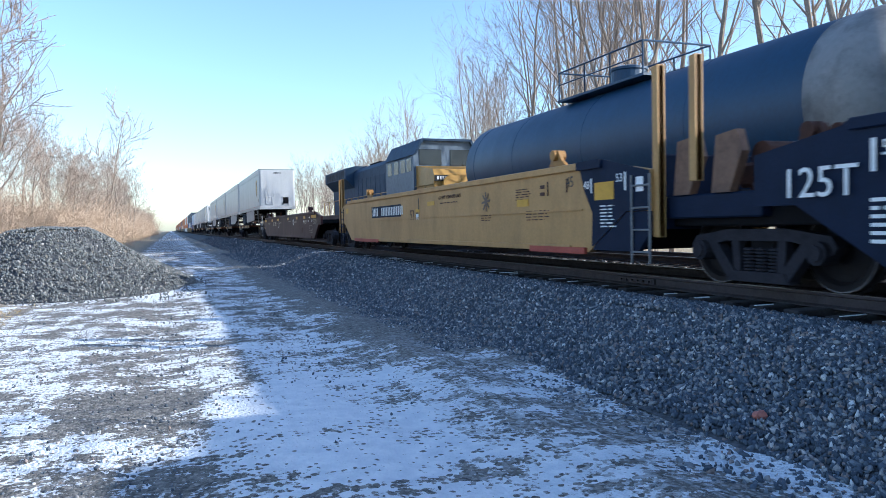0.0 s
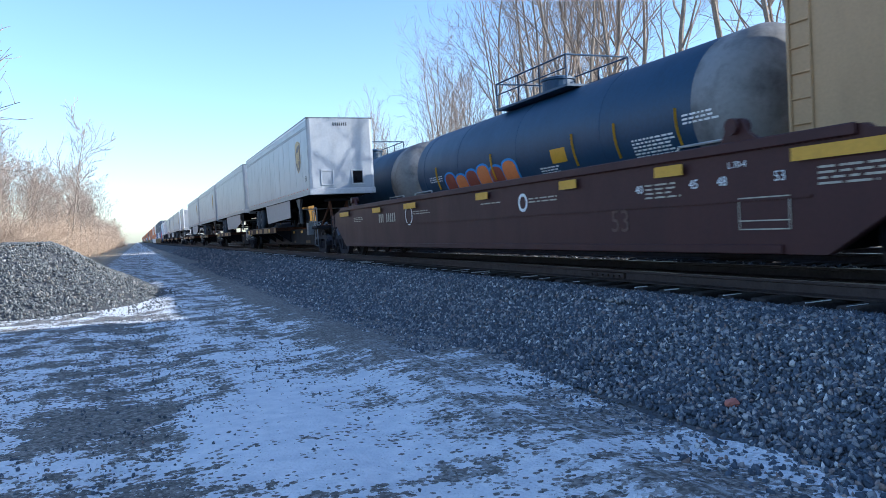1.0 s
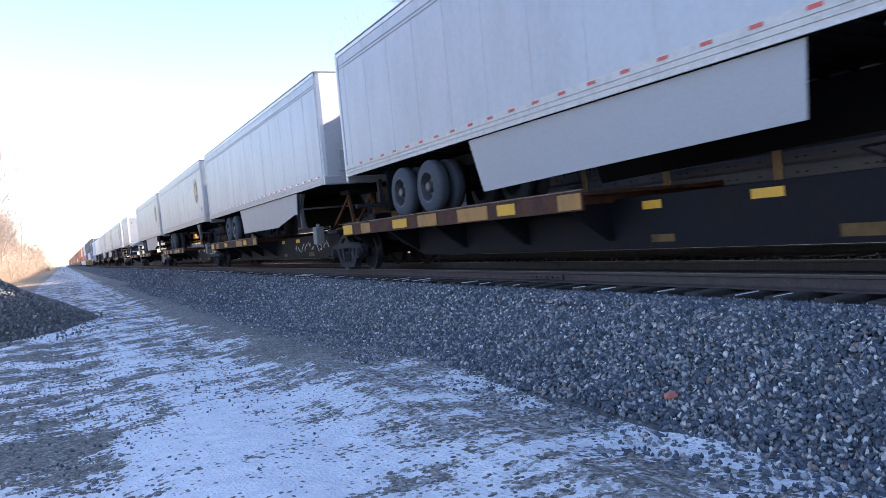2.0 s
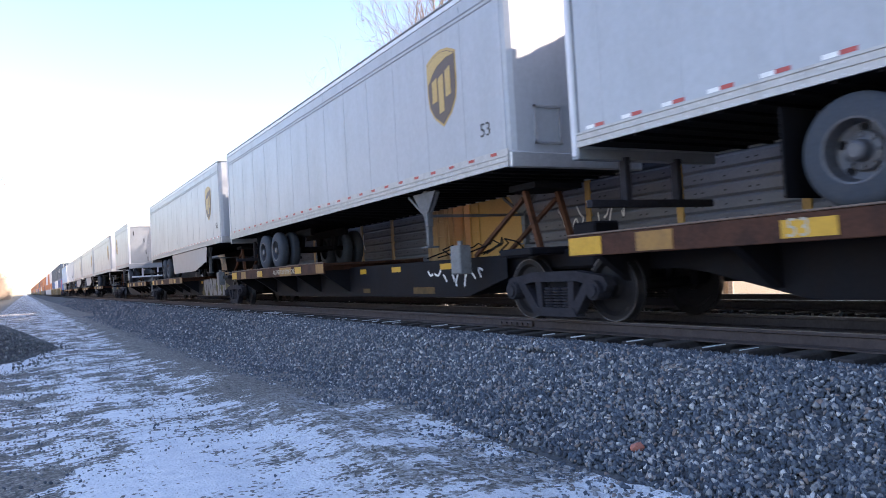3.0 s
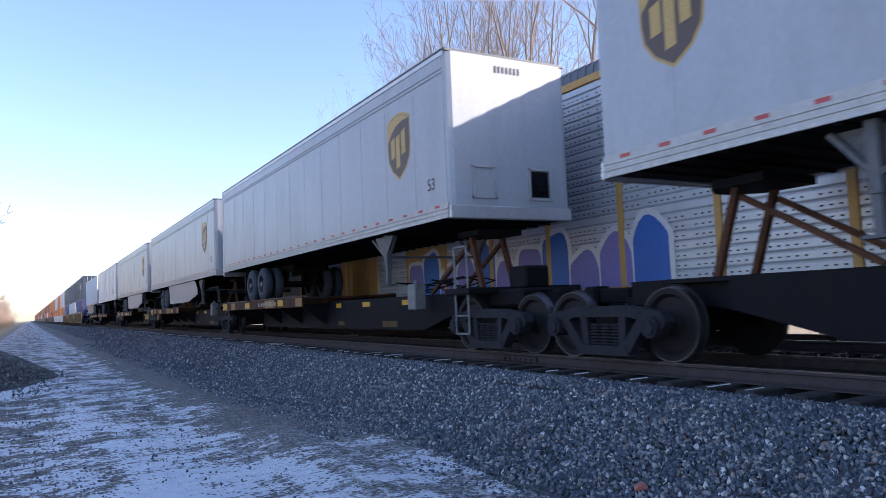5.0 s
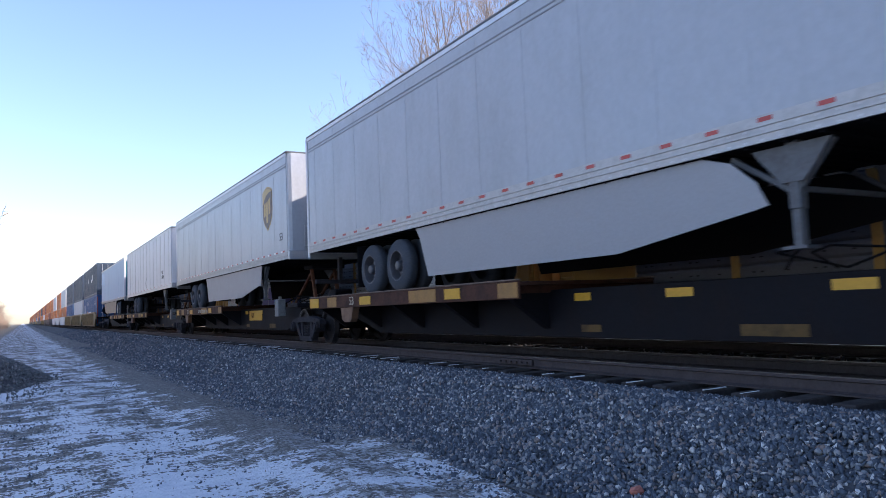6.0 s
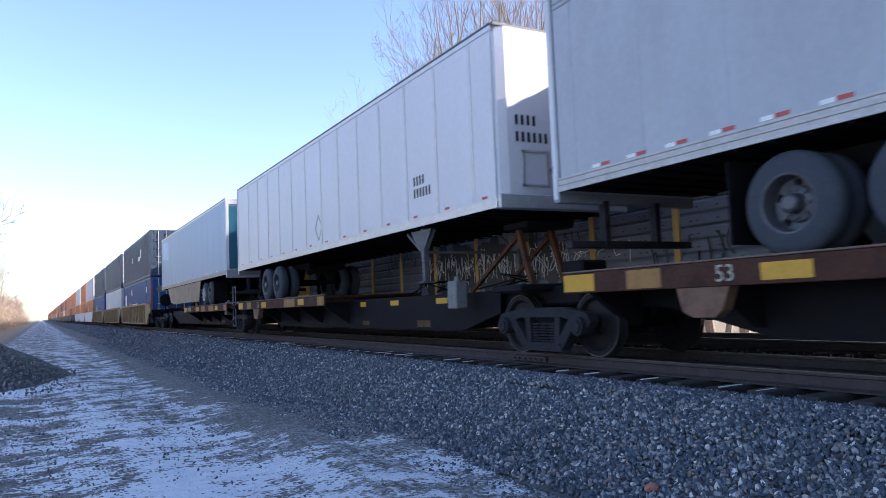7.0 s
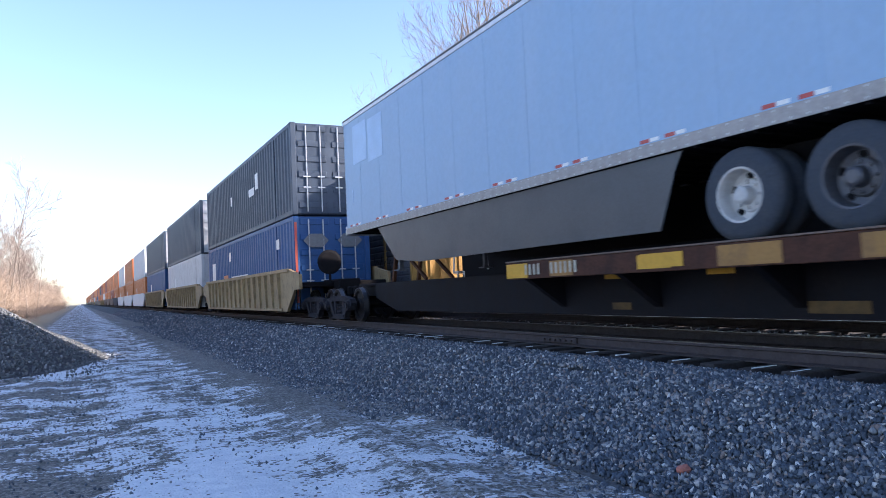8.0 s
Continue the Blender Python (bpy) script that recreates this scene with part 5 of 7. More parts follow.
        prism(bm, [(y - 0.42, zb - 0.04), (y + 0.42, zb - 0.04), (y + 0.12, zb - 0.4), (y - 0.12, zb - 0.4)], "x", x - 0.075, x - 0.06)
    beam(bm, (-1.08, y, 1.8), (1.08, y, 1.8), 0.05, 0.05)
    part("landing_gear", bm, M_leg, tr, "dull grey landing legs with gussets")
    if skirt and axles == 2:
        z0 = 1.36
        y0, y1 = 2.7, tandem - 2.3
        pts = [(y0, zb - 0.01), (y0 + 0.14, zb - 0.62), (y0 + 0.4, zb - 0.60), (y0 + 2.4, z0), (y1, z0), (y1 + 0.28, zb - 0.2), (y1 + 0.42, zb - 0.01)]
        if skirt == "late":
            pts = [(4.35, zb - 0.01), (4.0, zb - 0.12), (3.72, zb - 0.36), (3.6, 1.66), (3.75, 1.63), (5.68, z0), (y1 + 0.45, z0), (y1 + 0.72, zb - 0.2), (y1 + 0.86, zb - 0.01)]
        if skirt == "short":
            y0, y1 = 4.3, 10.2
            pts = [(y0, zb - 0.01), (y0 + 0.05, z0 + 0.14), (y1, z0), (y1 + 0.35, zb - 0.01)]
        if skirt == "reverse":
            y1 += 0.5
            pts = [(y0 - 0.6, zb - 0.01), (y0 + 0.4, z0 + 0.1), (y0 + 1.6, z0), (y1, z0), (y1 + 0.3, zb - 0.2), (y1 + 0.42, zb - 0.01)]
        # skirt away from the lane is near-black: under-trailer shade put into its colour
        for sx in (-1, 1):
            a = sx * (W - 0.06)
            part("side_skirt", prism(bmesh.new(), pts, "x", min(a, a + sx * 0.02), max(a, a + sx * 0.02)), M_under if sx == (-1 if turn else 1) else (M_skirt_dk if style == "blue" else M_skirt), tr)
    # emblem and lettering on the side that faces the lane
    X = -W - 0.001
    if style == "white" and emblem:
        if not turn:
            shield(tr, X, 1.85, zt - 1.32, 1.30)
            side_text("53", 0.30, M_black, tr, X - 0.002, 0.78, zb + 0.55)
        else:
            flip = thing_flip(tr)
            shield(flip, X, -1.25, zt - 1.25, 1.25)
    if style == "post":
        part("number_bars", char_bars(char_bars(bmesh.new(), X, 2.9, zb + 0.78, 0.17, 4), X, 2.9, zb + 0.55, 0.17, 6), M_black, tr, kind="stuff")
        part("nose_number_bars", char_front_bars(-0.95, zb + 1.05, 0.16, 6, char_front_bars(-0.95, zb + 1.32, 0.16, 4)), M_black, nose, kind="stuff")
        bm = bmesh.new()
        prism(bm, [(0.0, zb + 0.30), (0.33, zb + 0.62), (0.0, zb + 0.94), (-0.33, zb + 0.62)], "y", -0.012, -0.004)
        part("placard_holder", bm, M_trailer_door, nose, "diamond metal placard holder")
        bm = bmesh.new()
        pts = [(8.3, zb + 0.28), (8.55, zb + 0.6), (8.3, zb + 0.92), (8.05, zb + 0.6)]
        for p, q in zip(pts, pts[1:] + pts[:1]):
            beam(bm, (X - 0.004, *p), (X - 0.004, *q), 0.006, 0.03)
        part("placard_frame", bm, M_trailer_door, tr)
    if style == "blue":
        for y0, z0, w0, h0 in ((0.75, 3.95, 0.95, 0.95), (1.8, 3.85, 0.9, 1.0), (0.6, 3.0, 0.06, 0.35)):
            part("pale_patch", box(bmesh.new(), W + 0.001, W + 0.006, y0, y0 + w0, z0, z0 + h0), M_palepatch, tr, "lighter blue rectangle on the trailer side")
    if turn:
        mover(tr, XC, s + L, V_NEAR, 180)
    else:
        mover(tr, XC, s, V_NEAR)
    return tr


def thing_flip(tr):
    """A plain carrier, so that an emblem lies on the other side of a trailer that rides backwards."""
    bm = box(bmesh.new(), 1.25, 1.29, 1.0, 1.2, 3.0, 3.1)
    ob = part("emblem_panel", bm, M_trailer, tr)
    ob.matrix_basis = pose(0, 0, 0, 0, 0, 180)
    for v in ob.data.vertices:
        v.co.x, v.co.y = -v.co.x, -v.co.y
    return ob


def char_front_bars(x, z, h, count, bm=None):
    bm = bm or bmesh.new()
    w = h * 0.7
    for i in range(count):
        box(bm, x + i * w, x + i * w + w * 0.45, -0.012, -0.004, z, z + h)
    return bm


def spine_lettering(i):
    """What is written on each platform's deck edge."""
    def put(car, L, a, b):
        x = -1.355
        if i in (2, 5):
            side_text("ALL PURPOSE SPINE CAR", 0.17, M_oldwhite, car, x, b - 4.6 if i == 5 else a + 4.0, 0.95)
        if i == 7:
            side_text("ALL PURPOSE SPINE CAR", 0.16, M_oldwhite, car, x, a + 4.0, 0.95)
        if i in (1, 2, 4, 6, 7, 8):
            side_text("53", 0.25, M_oldwhite, car, x, a + 1.6 if i == 4 else b - (3.1 if i < 4 else 2.5), 0.93)
        if i in (4, 9):
            part("number_bars", char_bars(bmesh.new(), x, b - 0.55, 0.94, 0.16, 12, (4, 5)), M_oldwhite, car, kind="stuff")
        if i == 7:
            pl = part("maker_panel", sheet(bmesh.new(), -0.580, 0.008, [(5.7, 0.60), (7.25, 0.60), (7.25, 0.93), (5.7, 0.93)]), M_mark, car, "yellow panel with dark letter bars")
            part("letter_bar", char_bars(bmesh.new(), -0.590, 6.95, 0.68, 0.17, 3), M_deck, pl, kind="stuff")
        if i == 3:
            part("graffiti_ground", sheet(bmesh.new(), -0.580, 0.003, [(7.7, 0.32), (2.3, 0.30), (2.25, 0.62), (3.4, 0.82), (7.3, 0.86), (7.6, 0.6)]), M_olive, car, "olive sprayed ground under pale graffiti")
            vee = [(7.36, 0.90), (7.0, 0.99), (6.86, 0.90), (6.74, 0.98), (6.36, 0.98), (6.32, 0.78), (6.62, 0.28), (6.94, 0.27), (7.2, 0.52)]
            ring = [(5.97 + 0.34 * math.cos(q), 0.64 + 0.37 * math.sin(q)) for q in (2 * math.pi * n / 14 for n in range(14))]
            kay = [(5.58, 0.99), (5.2, 0.97), (4.86, 0.95), (5.08, 0.64), (4.8, 0.32), (5.2, 0.31), (5.54, 0.30), (5.48, 0.62)]
            ess = [(4.72, 0.93), (4.2, 0.92), (4.05, 0.74), (4.25, 0.6), (4.02, 0.42), (4.25, 0.30), (4.74, 0.32), (4.66, 0.62)]
            hook = [(3.9, 0.9), (3.3, 0.86), (3.36, 0.62), (3.15, 0.4), (3.3, 0.31), (3.86, 0.32), (3.8, 0.6)]
            for shape, hole in ((vee, (6.84, 0.66)), (ring, (5.97, 0.64)), (kay, (5.18, 0.64)), (ess, (4.4, 0.62)), (hook, (3.58, 0.6))):
                cy, cz = (sum(v) / len(shape) for v in zip(*shape))
                back = part("graffiti_outline", sheet(bmesh.new(), -0.5835, 0.003, [(cy + (y - cy) * 1.1, max(0.29, cz + (z - cz) * 1.1)) for y, z in shape]), M_black, car)
                part("graffiti_fill", sheet(bmesh.new(), -0.587, 0.003, shape), M_spraygrey, back, "pale grey sprayed fill")
                part("graffiti_hole", sheet(bmesh.new(), -0.5905, 0.003, [(hole[0] + 0.07 * math.cos(q), hole[1] + 0.15 * math.sin(q)) for q in (2 * math.pi * n / 9 for n in range(9))]), M_black, back)
        if i == 1:
            scribble(M_oldwhite, -0.579, 6.4, 0.46, 3.7, 0.35, 10, 41, car, 0.02)
        if i == 2:
            scribble(M_white, -0.579, 4.5, 0.45, 2.0, 0.45, 8, 60, car, 0.02)
    return put


# ---- containers on the rear well cars ----
def container(s, z0, paint, label, L=17.1, H=3.0, end=None, marks=None):
    c = thing("shipping_container", label, "shipping container", "containers on the near train")
    W = 1.28
    for sx in (-1, 1):
        prof, y, k = [], 0.22, 0
        while y < L - 0.24:
            prof += [(sx * (W - (0.0 if k % 2 else 0.04)), y), (sx * (W - (0.0 if k % 2 else 0.04)), min(y + 0.13, L - 0.22))]
            y += 0.20
            k += 1
        inner = [(sx * (W - 0.08), L - 0.22), (sx * (W - 0.08), 0.22)]
        part("side_wall", prism(bmesh.new(), prof + inner, "z", z0 + 0.16, z0 + H - 0.14), paint, c)
        for a, b, nm in ((z0, z0 + 0.16, "bottom_rail"), (z0 + H - 0.14, z0 + H, "top_rail")):
            part(nm, box(bmesh.new(), min(sx * W, sx * (W - 0.09)), max(sx * W, sx * (W - 0.09)), 0.2, L - 0.2, a, b, 0.012), paint, c)
        for y in (0.0, L - 0.2, 2.3, L - 2.5):
            bm = box(bmesh.new(), min(sx * (W + 0.012), sx * (W - 0.16)), max(sx * (W + 0.012), sx * (W - 0.16)), y, y + (0.2 if y in (0.0, L - 0.2) else 0.12), z0, z0 + H, 0.015)
            part("corner_post", bm, paint, c)
    part("roof", box(bmesh.new(), -W + 0.09, W - 0.09, 0.1, L - 0.1, z0 + H - 0.06, z0 + H - 0.01), paint, c)
    part("floor", box(bmesh.new(), -W + 0.09, W - 0.09, 0.1, L - 0.1, z0 + 0.02, z0 + 0.14), paint, c)
    e = end or paint
    front = part("door_end", box(bmesh.new(), -W + 0.16, W - 0.16, 0.06, 0.12, z0 + 0.05, z0 + H - 0.05), e, c)
    bm = bmesh.new()
    for i in range(6):
        z = z0 + 0.22 + i * (H - 0.5) / 5
        for a, b in ((-1.06, -0.1), (0.1, 1.06)):
            box(bm, a, b, 0.03, 0.07, z, z + 0.2, 0.015)
    part("door_rib", bm, e, front)
    bm = bmesh.new()
    for x in (-0.78, -0.3, 0.3, 0.78):
        rod(bm, (x, 0.02, z0 + 0.1), (x, 0.02, z0 + H - 0.1), 0.022, n=6)
        for z in (z0 + 0.9, z0 + 1.25):
            box(bm, x - 0.12, x + 0.12, 0.0, 0.03, z - 0.02, z + 0.02)
    part("lock_rod", bm, M_alum, front)
    if end is M_blue:
        for xc in (-0.55, 0.6):
            hexa = [(xc - 0.42, 2.2), (xc - 0.22, 2.42), (xc + 0.22, 2.42), (xc + 0.42, 2.2), (xc + 0.22, 1.98), (xc - 0.22, 1.98)]
            part("hexagon_mark", prism(bmesh.new(), [(a, z0 + b) for a, b in hexa], "y", 0.0, 0.012), M_greybox, front, "grey hexagon mark")
        part("hinge_post", box(bmesh.new(), -W + 0.02, -W + 0.10, -0.008, 0.0, z0 + 0.2, z0 + H - 0.2), M_redstrip, front, "red painted strip")
    part("back_end", box(bmesh.new(), -W + 0.16, W - 0.16, L - 0.12, L - 0.06, z0 + 0.05, z0 + H - 0.05), e, c)
    if marks:
        for mat, y, z, w, h in marks:
            part("marking", sheet(bmesh.new(), -W - 0.006, 0.004, [(y, z0 + z), (y + w, z0 + z), (y + w, z0 + z + h), (y, z0 + z + h)]), mat, c)
    mover(c, XC, s, V_NEAR)
    return c


def build_stacks():
    rows = [
        (M_beige, "ribbed", M_navy, "grey-navy", M_blue, "blue", M_navy),
        (M_beige, "ribbed", M_navy, "grey-navy", M_cwhite, "white", M_cwhite),
        (M_beige, "ribbed", M_navy, "grey-navy", M_blue, "blue", M_cwhite),
        (M_cwhite, "plain", M_cwhite, "white", M_orange, "orange", M_cwhite),
        (M_cwhite, "plain", M_orange, "orange", M_orange, "orange", None),
        (M_cwhite, "plain", M_cwhite, "white", M_orange, "orange", None),
        (M_wellgrey, "plain", M_orange, "orange", M_orange, "orange", None),
        (M_brown, "plain", M_orange, "orange", M_redbrown, "red-brown", None),
        (M_brown, "plain", M_orange, "orange", M_orange, "orange", None),
        (M_brown, "plain", M_redbrown, "red-brown", M_orange, "orange", None),
        (M_beige, "ribbed", M_orange, "orange", M_cwhite, "white", None),
        (M_beige, "ribbed", M_redbrown, "red-brown", M_orange, "orange", None),
        (M_brown, "plain", M_navy, "grey-navy", M_orange, "orange", None),
        (M_brown, "plain", M_orange, "orange", M_orange, "orange", None),
        (M_brown, "plain", M_redbrown, "red-brown", M_blue, "blue", None),
        (M_brown, "plain", M_orange, "orange", M_redbrown, "red-brown", None),
    ]
    s = 240.0
    for i, (paint, style, top, tn, low, ln, end) in enumerate(rows):
        c = well_car(s, 19.0, paint, {"ribbed": "faded beige ribbed well car under stacked containers", "plain": "smooth well car under stacked containers"}[style], style, 1.62, 0.26)
        bogie(c, 0.0)
        if i in (2, 5, 8, 11, 14):
            bogie(c, 19.0)
        if i == 0:
            coupler(c, 0.1, -1)
            ladder(c, -1.45, 0.3, 0.3, 1.5, 0.4, M_under, 4)
            bm = bmesh.new()
            lathe(bm, [(-0.05, 0.30), (-0.02, 0.38), (0.02, 0.38), (0.05, 0.30)], "y", 24, (-0.55, -0.1, 1.75))
            for k in range(4):
                a = math.pi * k / 4
                rod(bm, (-0.55 - 0.36 * math.cos(a), -0.1, 1.75 - 0.36 * math.sin(a)), (-0.55 + 0.36 * math.cos(a), -0.1, 1.75 + 0.36 * math.sin(a)), 0.02, n=6)
            rod(bm, (-0.55, -0.1, 1.1), (-0.55, -0.1, 1.7), 0.04)
            part("brake_wheel", bm, M_under, c)
        mover(c, XC, s, V_NEAR)
        low_marks = [(M_orange, 11.6, 0.95, 1.1, 0.55), (M_white, 7.2, 0.85, 3.6, 0.55), (M_white, 10.8, 2.1, 0.45, 0.4), (M_white, 1.9, 2.05, 0.5, 0.35), (M_white, 15.0, 1.3, 0.9, 0.9)] if i == 0 else [(M_white, 12, 1.2, 0.8, 0.8)]
        container(s + 1.2, 0.32, low, ln + " corrugated container sitting in a well car", marks=low_marks, end=M_blue if i == 0 else None)
        top_marks = [(M_white, 4.9, 1.55, 0.5, 0.6), (M_white, 5.6, 1.4, 1.0, 0.3), (M_white, 10.2, 1.5, 0.25, 0.4)] if i == 0 else None
        container(s + 1.2, 3.36, top, tn + " corrugated container stacked on another container", marks=top_marks, end=end, H=3.02)
        s += 19.7
    # the same kinds of car on and on towards the horizon
    rng = random.Random(12)
    loaded = [m for m in MOVERS if m[0].name.startswith(("well_car", "shipping_container")) and m[2] > 358.0]
    sets = {}
    for ob, x, at, speed, turn in loaded:
        sets.setdefault(round((at - 240.6) / 19.7), []).append((ob, at))
    kinds = sorted(sets)
    for _ in range(26):
        k = kinds[rng.randrange(len(kinds))]
        for ob, at in sets[k]:
            mover(copy_thing(ob, Matrix()), XC, s + at - (240.0 + 19.7 * k), V_NEAR)
        s += 19.7


# ---- tank cars on the far track (local y 0 at the middle) ----
def tank_car(s, label, art=None, numbered=False):
    c = thing("tank_car", label, "tank car", "cars of the far train")
    R, H, zc = 1.52, 7.95, 2.82
    prof = [(-H - 0.55, 0.0), (-H - 0.52, 0.35), (-H - 0.40, 0.80), (-H - 0.2, 1.2), (-H, 1.42), (-H + 0.25, R)]
    full = prof + [(-3, R), (3, R)] + [(-a, r) for a, r in prof[::-1]]
    part("tank", lathe(bmesh.new(), full, "y", 64, (0, 0, zc)), M_tank, c, smooth=True)
    grey = [(a, r + 0.004) for a, r in prof[1:]] + [(-H + 0.95, R + 0.004), (-H + 0.951, R + 0.001)]
    part("tank_end", lathe(bmesh.new(), grey, "y", 64, (0, 0, zc)), M_tank_grey, c, "dusty grey end of the tank", smooth=True)
    bm = bmesh.new()
    for y in (-H + 0.95, -4.0, 0, 4.0, H - 0.95):
        lathe(bm, [(y - 0.02, R + 0.001), (y - 0.015, R + 0.008), (y + 0.015, R + 0.008), (y + 0.02, R + 0.001)], "y", 48, (0, 0, zc))
    part("weld_band", bm, M_tank, c)
    top = zc + R
    bm = bmesh.new()
    box(bm, -1.0, 1.0, -2.0, 2.0, top - 0.10, top - 0.04)
    plat = part("platform", bm, M_tank, c)
    bm = bmesh.new()
    for sx in (-0.98, 0.98):
        for y0, y1 in ((-1.95, -0.6), (-0.6, 0.6), (0.6, 1.95)):
            pipe(bm, [(sx, y0, top - 0.05), (sx, y0, top + 0.72), (sx, y1, top + 0.72), (sx, y1, top - 0.05)], 0.024)
            pipe(bm, [(sx, y0, top + 0.38), (sx, y1, top + 0.38)], 0.018)
    for y in (-1.95, 1.95):
        pipe(bm, [(-0.98, y, top + 0.72), (0.98, y, top + 0.72)], 0.024)
    part("handrail", bm, M_tank, plat)
    bm = lathe(bmesh.new(), [(top - 0.15, 0.46), (top + 0.42, 0.46), (top + 0.44, 0.50), (top + 0.50, 0.50), (top + 0.56, 0.3), (top + 0.57, 0.0)], "z", 24, (0, 0, 0))
    part("dome", bm, M_tank, plat)
    bm = bmesh.new()
    for y in (-H - 0.2, H - 0.9):
        box(bm, -0.4, 0.4, y, y + 1.1, 0.75, 1.35, 0.03)
    box(bm, -0.3, 0.3, -H - 0.5, -H + 2.5, 0.75, 1.0)
    box(bm, -0.3, 0.3, H - 2.5, H + 0.5, 0.75, 1.0)
    for y in (-H + 1.1, H - 1.1):
        prism(bm, [(-1.2, 1.7), (-1.25, 2.2), (-0.9, 1.55), (0.9, 1.55), (1.25, 2.2), (1.2, 1.7), (0.5, 1.0), (-0.5, 1.0)], "y", y - 0.2, y + 0.2)
    part("stub_sill", bm, M_under, c)
    bm = bmesh.new()
    for y in (-H - 0.3, H + 0.3):
        d = 1 if y > 0 else -1
        for sx in (-1.45, 1.45):
            pipe(bm, [(sx, y - d * 1.9, 1.25), (sx, y - d * 1.7, 2.1), (sx, y, 2.1), (sx, y + d * 0.15, 1.25)], 0.028)
            pipe(bm, [(sx, y - d * 0.5, 1.25), (sx, y - d * 0.5, 0.4), (sx, y - d * 0.1, 0.4), (sx, y - d * 0.1, 1.25)], 0.02)
        box(bm, -1.45, 1.45, y - 0.2, y + 0.2, 1.2, 1.27)
    part("end_railing", bm, M_alum, c, "worn steel end railing")
    rr = R + 0.008
    for y in (-6.6, -4.6, -2.9, 1.5, 5.8) if art else ():
        bm = bmesh.new()
        for k in range(5):
            a, b = radians(178 + k * 6), radians(184 + k * 6)
            p = [(rr * math.cos(q), zc + rr * math.sin(q)) for q in (a, b)]
            beam(bm, (p[0][0], y, p[0][1]), (p[1][0], y, p[1][1]), 0.11, 0.008)
        part("reflector_strip", bm, M_mark, c, "yellow reflector strip")

    def curved(mat, y, w, a0, a1, name):
        b = bmesh.new()
        n = 6
        v = [[b.verts.new(((R + 0.006) * math.cos(radians(180 + q)), yy, zc + (R + 0.006) * math.sin(radians(180 + q)))) for q in (a0 + (a1 - a0) * i / n for i in range(n + 1))] for yy in (y, y + w)]
        for i in range(n):
            b.faces.new((v[0][i], v[0][i + 1], v[1][i + 1], v[1][i]))
        return part(name, b, mat, c)
    def rows(y, w, a, n, seed, name="small_lettering"):
        b = bmesh.new()
        r = random.Random(seed)
        for i in range(n):
            a0, k = a + i * 2.9, y
            while k > y - w:
                d = r.uniform(0.06, 0.18)
                q0, q1 = radians(180 + a0), radians(181.5 + a0)
                vs = [b.verts.new(((R + 0.008) * math.cos(q), yy, zc + (R + 0.008) * math.sin(q))) for q, yy in ((q0, k), (q1, k), (q1, k - d), (q0, k - d))]
                b.faces.new(vs)
                k -= d + 0.04
        part(name, b, M_white, c, kind="stuff")
    if art:
        rows(-H + 1.2, 0.8, 4, 3, 2)
        rows(H - 1.4, 1.1, 10, 3, 3)
        rows(-5.1, 1.2, 15, 8, 4)
        rows(-1.1, 0.8, 24, 3, 5)
    if numbered:
        for i in range(6):
            curved(M_white, 6.9 - i * 0.17, 0.1, 35, 42, "number_bar")
        for i in range(4):
            curved(M_white, 6.9 - i * 0.17, 0.1, 24, 31, "number_bar")
        for sx in (-1, 1):
            part("side_sill", box(bmesh.new(), min(sx * 1.15, sx * 1.3), max(sx * 1.15, sx * 1.3), -H - 0.2, H + 0.2, 0.8, 1.75, 0.02), M_under, c)
    elif art:
        curved(M_mark, -2.5, 0.7, 8, 22, "yellow_placard")
    if art:
        # rounded sprayed shapes: strips whose tops follow arcs
        for i in range(6):
            y = 5.2 - i * 0.85
            lift = (6, 0, 4, 8, 2, 7)[i]
            for tag, mat, grow, r in (("graffiti_outline", M_gblue, 0.10, 0.005), ("graffiti_fill", M_gorange if i % 2 else M_redbrown, 0.0, 0.010)):
                b = bmesh.new()
                rings = []
                for k in range(11):
                    f = -1 + k / 5
                    top = 21 - lift * 0.7 - (7 + grow * 25) * math.sqrt(max(0.0, 1 - f * f))
                    yy = y - 0.42 + f * (0.40 + grow)
                    rings.append([b.verts.new(((R + r) * math.cos(radians(180 + q)), yy, zc + (R + r) * math.sin(radians(180 + q)))) for q in (top + (38 - top) * m / 8 for m in range(9))])
                for p, q in zip(rings, rings[1:]):
                    for m in range(8):
                        b.faces.new((p[m], p[m + 1], q[m + 1], q[m]))
                part(tag, b, mat, c)
    bogie(c, -H + 0.9)
    bogie(c, H - 0.9)
    coupler(c, -H - 0.5, -1)
    coupler(c, H + 0.5, 1)
    mover(c, XF, s, V_FAR)
    return c


